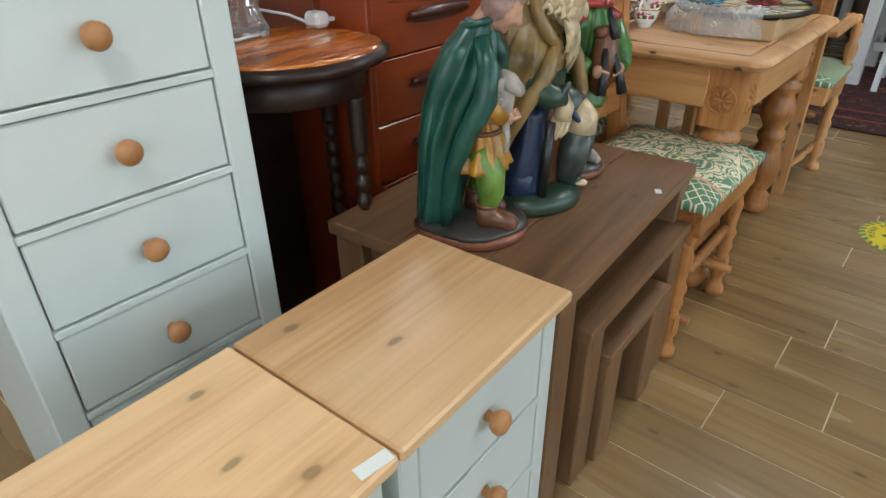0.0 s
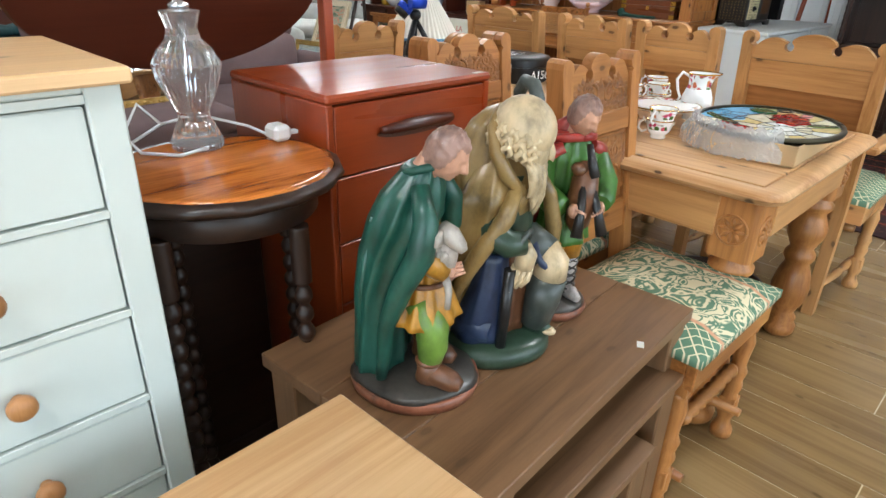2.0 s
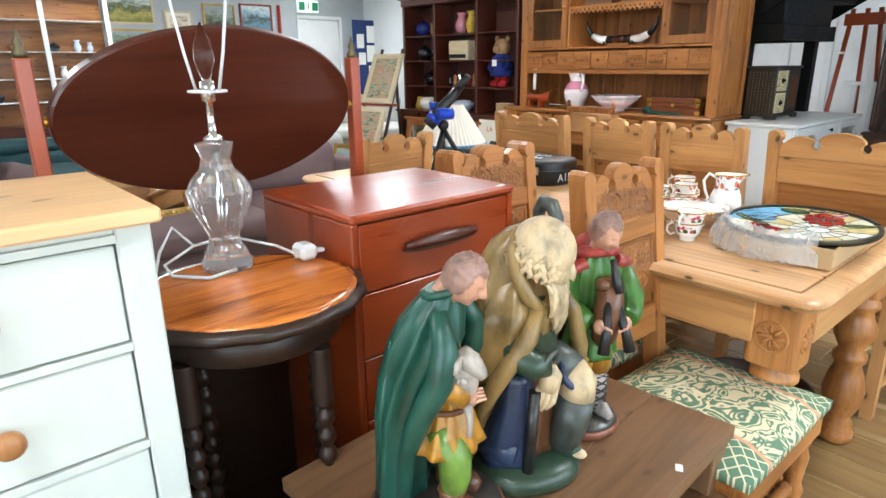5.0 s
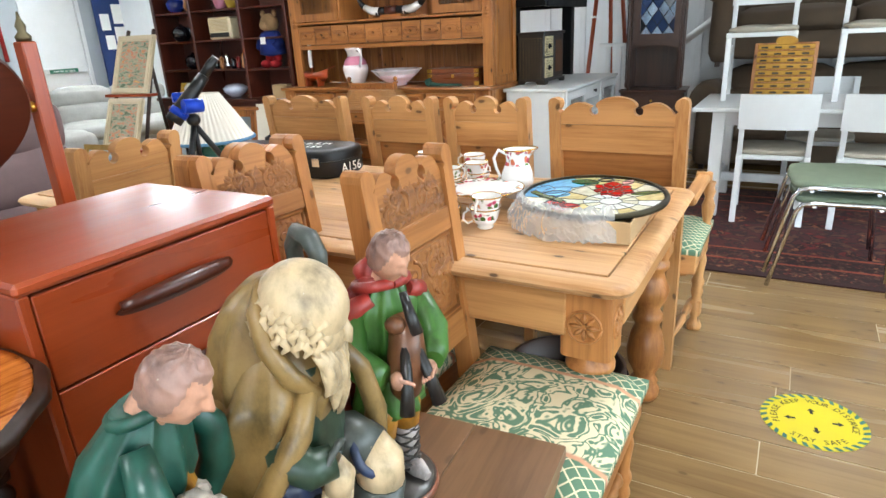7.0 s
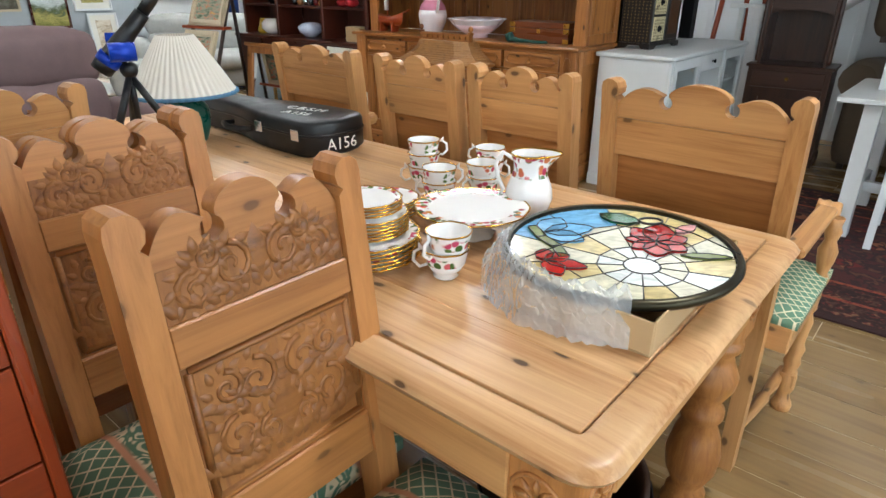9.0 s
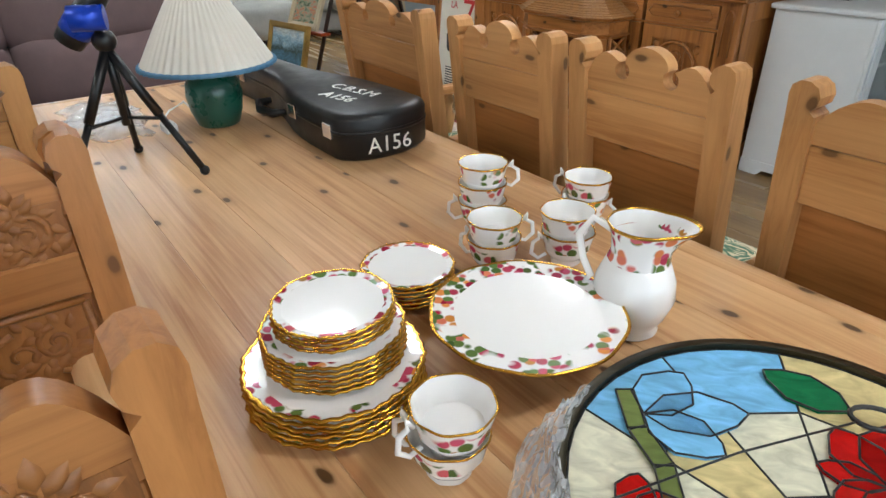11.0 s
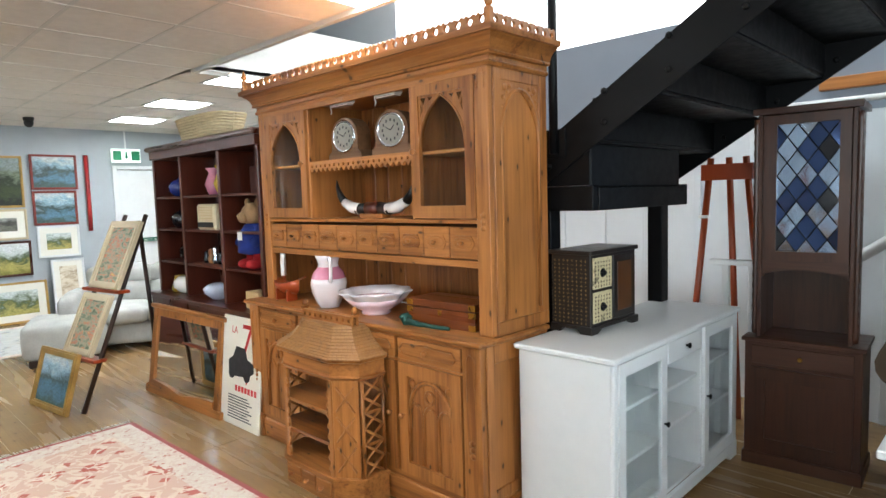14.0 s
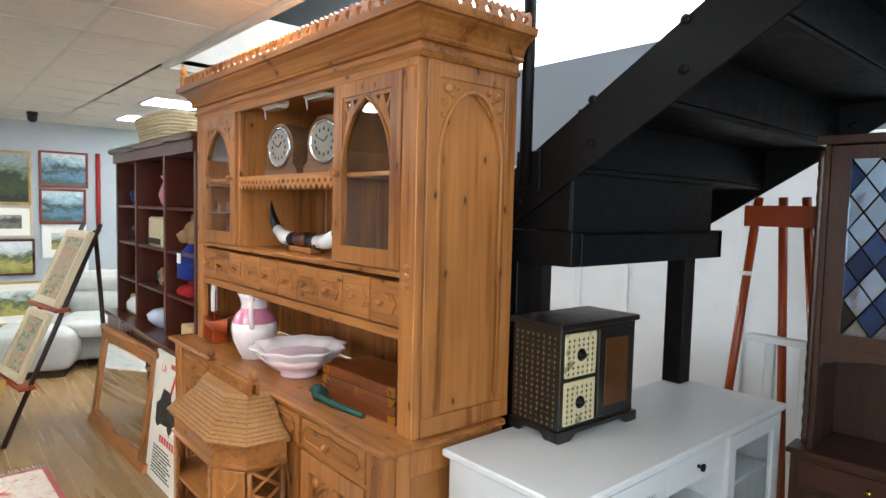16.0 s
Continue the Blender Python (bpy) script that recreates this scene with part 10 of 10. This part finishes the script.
def white_chair():
    """Faces +y; the back is at y=0."""
    t = thing("white_chair", pose(0, 0, 0), "white painted dining chair with beige seat pad", "chair", "white dining chairs")
    w, d = 0.215, 0.42
    part("seat", boxes((-w, w, 0.02, d, 0.42, 0.45)), WHITE, t)
    part("seat_pad", cushion(bmesh.new(), -w + 0.01, w - 0.01, 0.03, d, 0.448, 0.485, 0.02), SEATPAD, t)
    for s in (-1, 1):
        bm = boxes((s * (w - 0.02) - 0.018, s * (w - 0.02) + 0.018, 0.0, 0.036, 0, 0.45), (s * (w - 0.02) - 0.016, s * (w - 0.02) + 0.016, 0.0, 0.03, 0.45, 0.84))
        for v in bm.verts:
            v.co.y -= 0.09 * max(0, (v.co.z - 0.45) / 0.4) + 0.06 * max(0, (0.45 - v.co.z) / 0.45)
        part("back_leg", bm, WHITE, t)
        part("front_leg", boxes((s * (w - 0.02) - 0.018, s * (w - 0.02) + 0.018, d - 0.036, d, 0, 0.42)), WHITE, t)
        part("side_rail", boxes((s * (w - 0.02) - 0.01, s * (w - 0.02) + 0.01, 0.036, d - 0.036, 0.36, 0.42)), WHITE, t)
        part("side_stretcher", boxes((s * (w - 0.02) - 0.009, s * (w - 0.02) + 0.009, 0.0, d - 0.036, 0.18, 0.205)), WHITE, t)
    bm = bmesh.new()
    n = 8
    g = [[bm.verts.new((-w - 0.005 + (2 * w + 0.01) * i / n, -0.065 - 0.02 * math.sin(math.pi * i / n) - 0.03 * j + e, 0.63 + 0.22 * j)) for i in range(n + 1)] for j, e in ((0, 0), (1, 0), (1, 0.018), (0, 0.018))]
    for a, b in zip(g, g[1:] + g[:1]):
        for i in range(n):
            bm.faces.new((a[i], a[i + 1], b[i + 1], b[i]))
    bm.faces.new([r[0] for r in g])
    bm.faces.new([r[-1] for r in g])
    part("backrest", bm, WHITE, t, "broad curved back board")
    return t


wc = white_chair()
wc.matrix_basis = pose(0.635, 6.07, 0, 0, 0, 2)
copy_thing(wc, pose(1.20, 6.08, 0, 0, 0, -3))
copy_thing(wc, pose(0.90, 7.10, 0, 0, 0, 180))
copy_thing(wc, pose(0.455, 6.86, 0.753, 0, 0, 182))
copy_thing(wc, pose(1.15, 6.86, 0.753, 0, 0, 178))


def brass_drawers():
    t = thing("key_cabinet", pose(0.44, 6.36, 0.753, -9, 0, 0), "wooden rack of small bright brass drawers on the table", "rack")
    part("case", boxes((0, 0.37, 0.0, 0.10, 0, 0.385)), HONEY["z"], t)
    YB = plain("bright_brass", (0.58, 0.43, 0.16), 0.35, 0.75, 0.15, 40)
    for j in range(9):
        for i in range(1):
            d = part("drawer", boxes((0.02, 0.35, -0.012, 0.0, 0.012 + 0.041 * j, 0.045 + 0.041 * j)), YB, t)
            bm = bmesh.new()
            for k in range(4):
                box(bm, 0.04 + 0.08 * k, 0.08 + 0.08 * k, -0.0135, -0.012, 0.02 + 0.041 * j, 0.032 + 0.041 * j, 0)
            part("label_marks", bm, DARKGAP, d)
    bm = bmesh.new()
    lathe(bm, [(0.05, 0), (0.05, 0.008)], seg=20, sx=1.3, sy=0.6, m=pose(0.185, -0.002, 0.395, 90, 0, 0))
    part("plaque", bm, YB, t)


brass_drawers()


def stacking_chair():
    t = thing("stacking_chair", pose(0, 0, 0), "sage green upholstered chair with chrome legs, stacked", "chair", "green stacking chairs")
    SAGE = plain("sage_cloth", (0.46, 0.51, 0.43), 0.9, vary=0.08, scale=80, relief=0.3)
    # faces -x; seat centre at the origin
    part("seat", cushion(bmesh.new(), -0.22, 0.22, -0.23, 0.23, 0.43, 0.475, 0.02), SAGE, t, "sage green seat")
    part("seat_shell", boxes((-0.19, 0.2, -0.21, 0.21, 0.418, 0.434), bevel=0.008), BLACKPLASTIC, t)
    bm = cushion(bmesh.new(), 0.0, 0.045, -0.225, 0.225, 0.0, 0.36, 0.02)
    m = pose(0.235, 0, 0.50, 0, 12, 0)
    for v in bm.verts:
        v.co = m @ v.co
    part("backrest", bm, SAGE, t, "sage green backrest")
    bm = bmesh.new()
    for s in (-1, 1):
        y = s * 0.255
        tube(bm, [(-0.30, y, 0.0), (-0.215, y, 0.40), (-0.19, y, 0.435), (-0.14, y, 0.445), (0.13, y, 0.445), (0.17, y, 0.43), (0.19, y, 0.39), (0.22, y, 0.0)], 0.0115, 8)
        tube(bm, [(0.12, y * 0.8, 0.425), (0.24, y * 0.8, 0.43), (0.275, y * 0.8, 0.50), (0.33, y * 0.8, 0.78)], 0.010, 8)
    tube(bm, [(-0.14, -0.255, 0.43), (-0.14, 0.255, 0.43)], 0.010, 8)
    tube(bm, [(0.13, -0.255, 0.43), (0.13, 0.255, 0.43)], 0.010, 8)
    part("tube_frame", bm, CHROME, t, "chrome tube frame")
    return t


sc = stacking_chair()
sc.matrix_basis = pose(0.985, 5.24, 0.0, 0, 0, 4)
copy_thing(sc, pose(0.965, 5.235, 0.075, 0, 0, 4))


# ---- by the north wall ----
def studio_easel():
    t = thing("studio_easel", pose(-0.96, 7.92, 0), "red-brown wooden artist easel standing folded", "easel")
    R = TEAK["z"]
    for x0_, x1_, y0_ in ((-0.24, -0.09, -0.05), (0.02, 0.02, 0.22), (0.30, 0.12, -0.05)):
        part("leg", tube(bmesh.new(), [(x0_, y0_, 0), (x1_, 0.0, 1.74)], 0.022, 6), R, t)
    part("crossbar", boxes((-0.14, 0.17, -0.04, 0.0, 1.60, 1.70)), R, t)
    part("tape", boxes((-0.15, -0.09, -0.05, -0.03, 1.36, 1.38)), PAPER, t)


studio_easel()


def towel_rail():
    t = thing("white_stand", pose(-0.70, 7.60, 0), "plain white painted wooden stand", "stand")
    part("post", boxes((-0.02, 0.02, 0, 0.03, 0, 1.10)), WHITE, t)
    part("post", boxes((-0.2, -0.16, 0.1, 0.13, 0, 1.10)), WHITE, t)
    part("bar", boxes((-0.24, 0.12, 0.0, 0.05, 1.10, 1.13)), WHITE, t)


towel_rail()
setting("rail_1", boxes((-0.6, 5.0, 8.55, 8.6, 2.16, 2.24), bevel=0.004), HONEY["x"], "brown timber rail along the wall", "rail")
bm = bmesh.new()
tube(bm, [(-5.0, 8.5, 1.72), (-1.9, 8.5, 1.72)], 0.03, 10)
tube(bm, [(-0.6, 8.45, 0.9), (0.5, 8.45, 1.7)], 0.035, 10)
tube(bm, [(-0.9, 8.5, 2.08), (5.0, 8.5, 2.08)], 0.02, 10)
setting("pipe_1", bm, WHITE, "white painted pipes along the wall", "pipe")
for i in range(24):
    x = -4.6 + 0.4 * i
    setting("wall_rib", boxes((x - 0.03, x + 0.03, 8.58, 8.6, 0, 2.018), bevel=0.004), WALLWHITE, "raised rib of the white wall cladding", "wall rib")


# ---- roof steel above the dresser ----
bm = bmesh.new()
for x in (-4.2, -2.6, -1.0):
    box(bm, x - 0.04, x + 0.04, 6.3, 8.6, 4.1, 4.3, 0.004)
    tube(bm, [(x, 6.6, 3.0), (x + 0.6, 6.9, 4.2)], 0.03, 8)
    tube(bm, [(x, 6.6, 2.9), (x, 6.6, 4.2)], 0.025, 8)
box(bm, -4.7, 0.8, 6.32, 6.40, 3.0, 3.2, 0.004)
setting("roof_beam", bm, BLACKSTEEL, "dark steel roof beams under the rooflight", "beam")


# ---- floor boards, laid along x ----
def floor_boards():
    rnd = random.Random(4)
    wv, lv = 0.182, 1.28
    floor = bpy.data.objects["floor"]
    lens = {}
    rest = bmesh.new()

    def board_mesh():
        bm = boxes((0, lv - 0.0035, 0, wv - 0.0035, -0.008, 0), bevel=0)
        return bm
    bm = board_mesh()
    me = bpy.data.meshes.new("floor_board")
    bm.to_mesh(me)
    bm.free()
    me.materials.append(BOARD)
    count = 0
    j = 0
    y = 2.308 - wv * 30
    while y < 9.0:
        x = -9.6 - rnd.random() * lv
        if abs(y - 2.308) < 0.01:
            x = 0.646 - lv * 9
        if abs(y - 2.49) < 0.01:
            x = 0.883 - lv * 9
        while x < 5.0:
            if -1.5 < x + lv and x < 2.6 and 0.9 < y < 7.6 and count < 300:
                ob = new("floor_board", me)
                ob.location = (x, y, 0)
                ob.parent = floor
                count += 1
            elif x + lv > -9.6 and y > -3.1:
                box(rest, max(x, -9.59), min(x + lv - 0.0022, 4.99), max(-2.99, y), min(y + wv - 0.0022, 8.99), -0.008, 0, bevel=0)
            x += lv
        y += wv
    tagged(part("far_boards", rest, BOARD, floor), kind="stuff")


floor_boards()
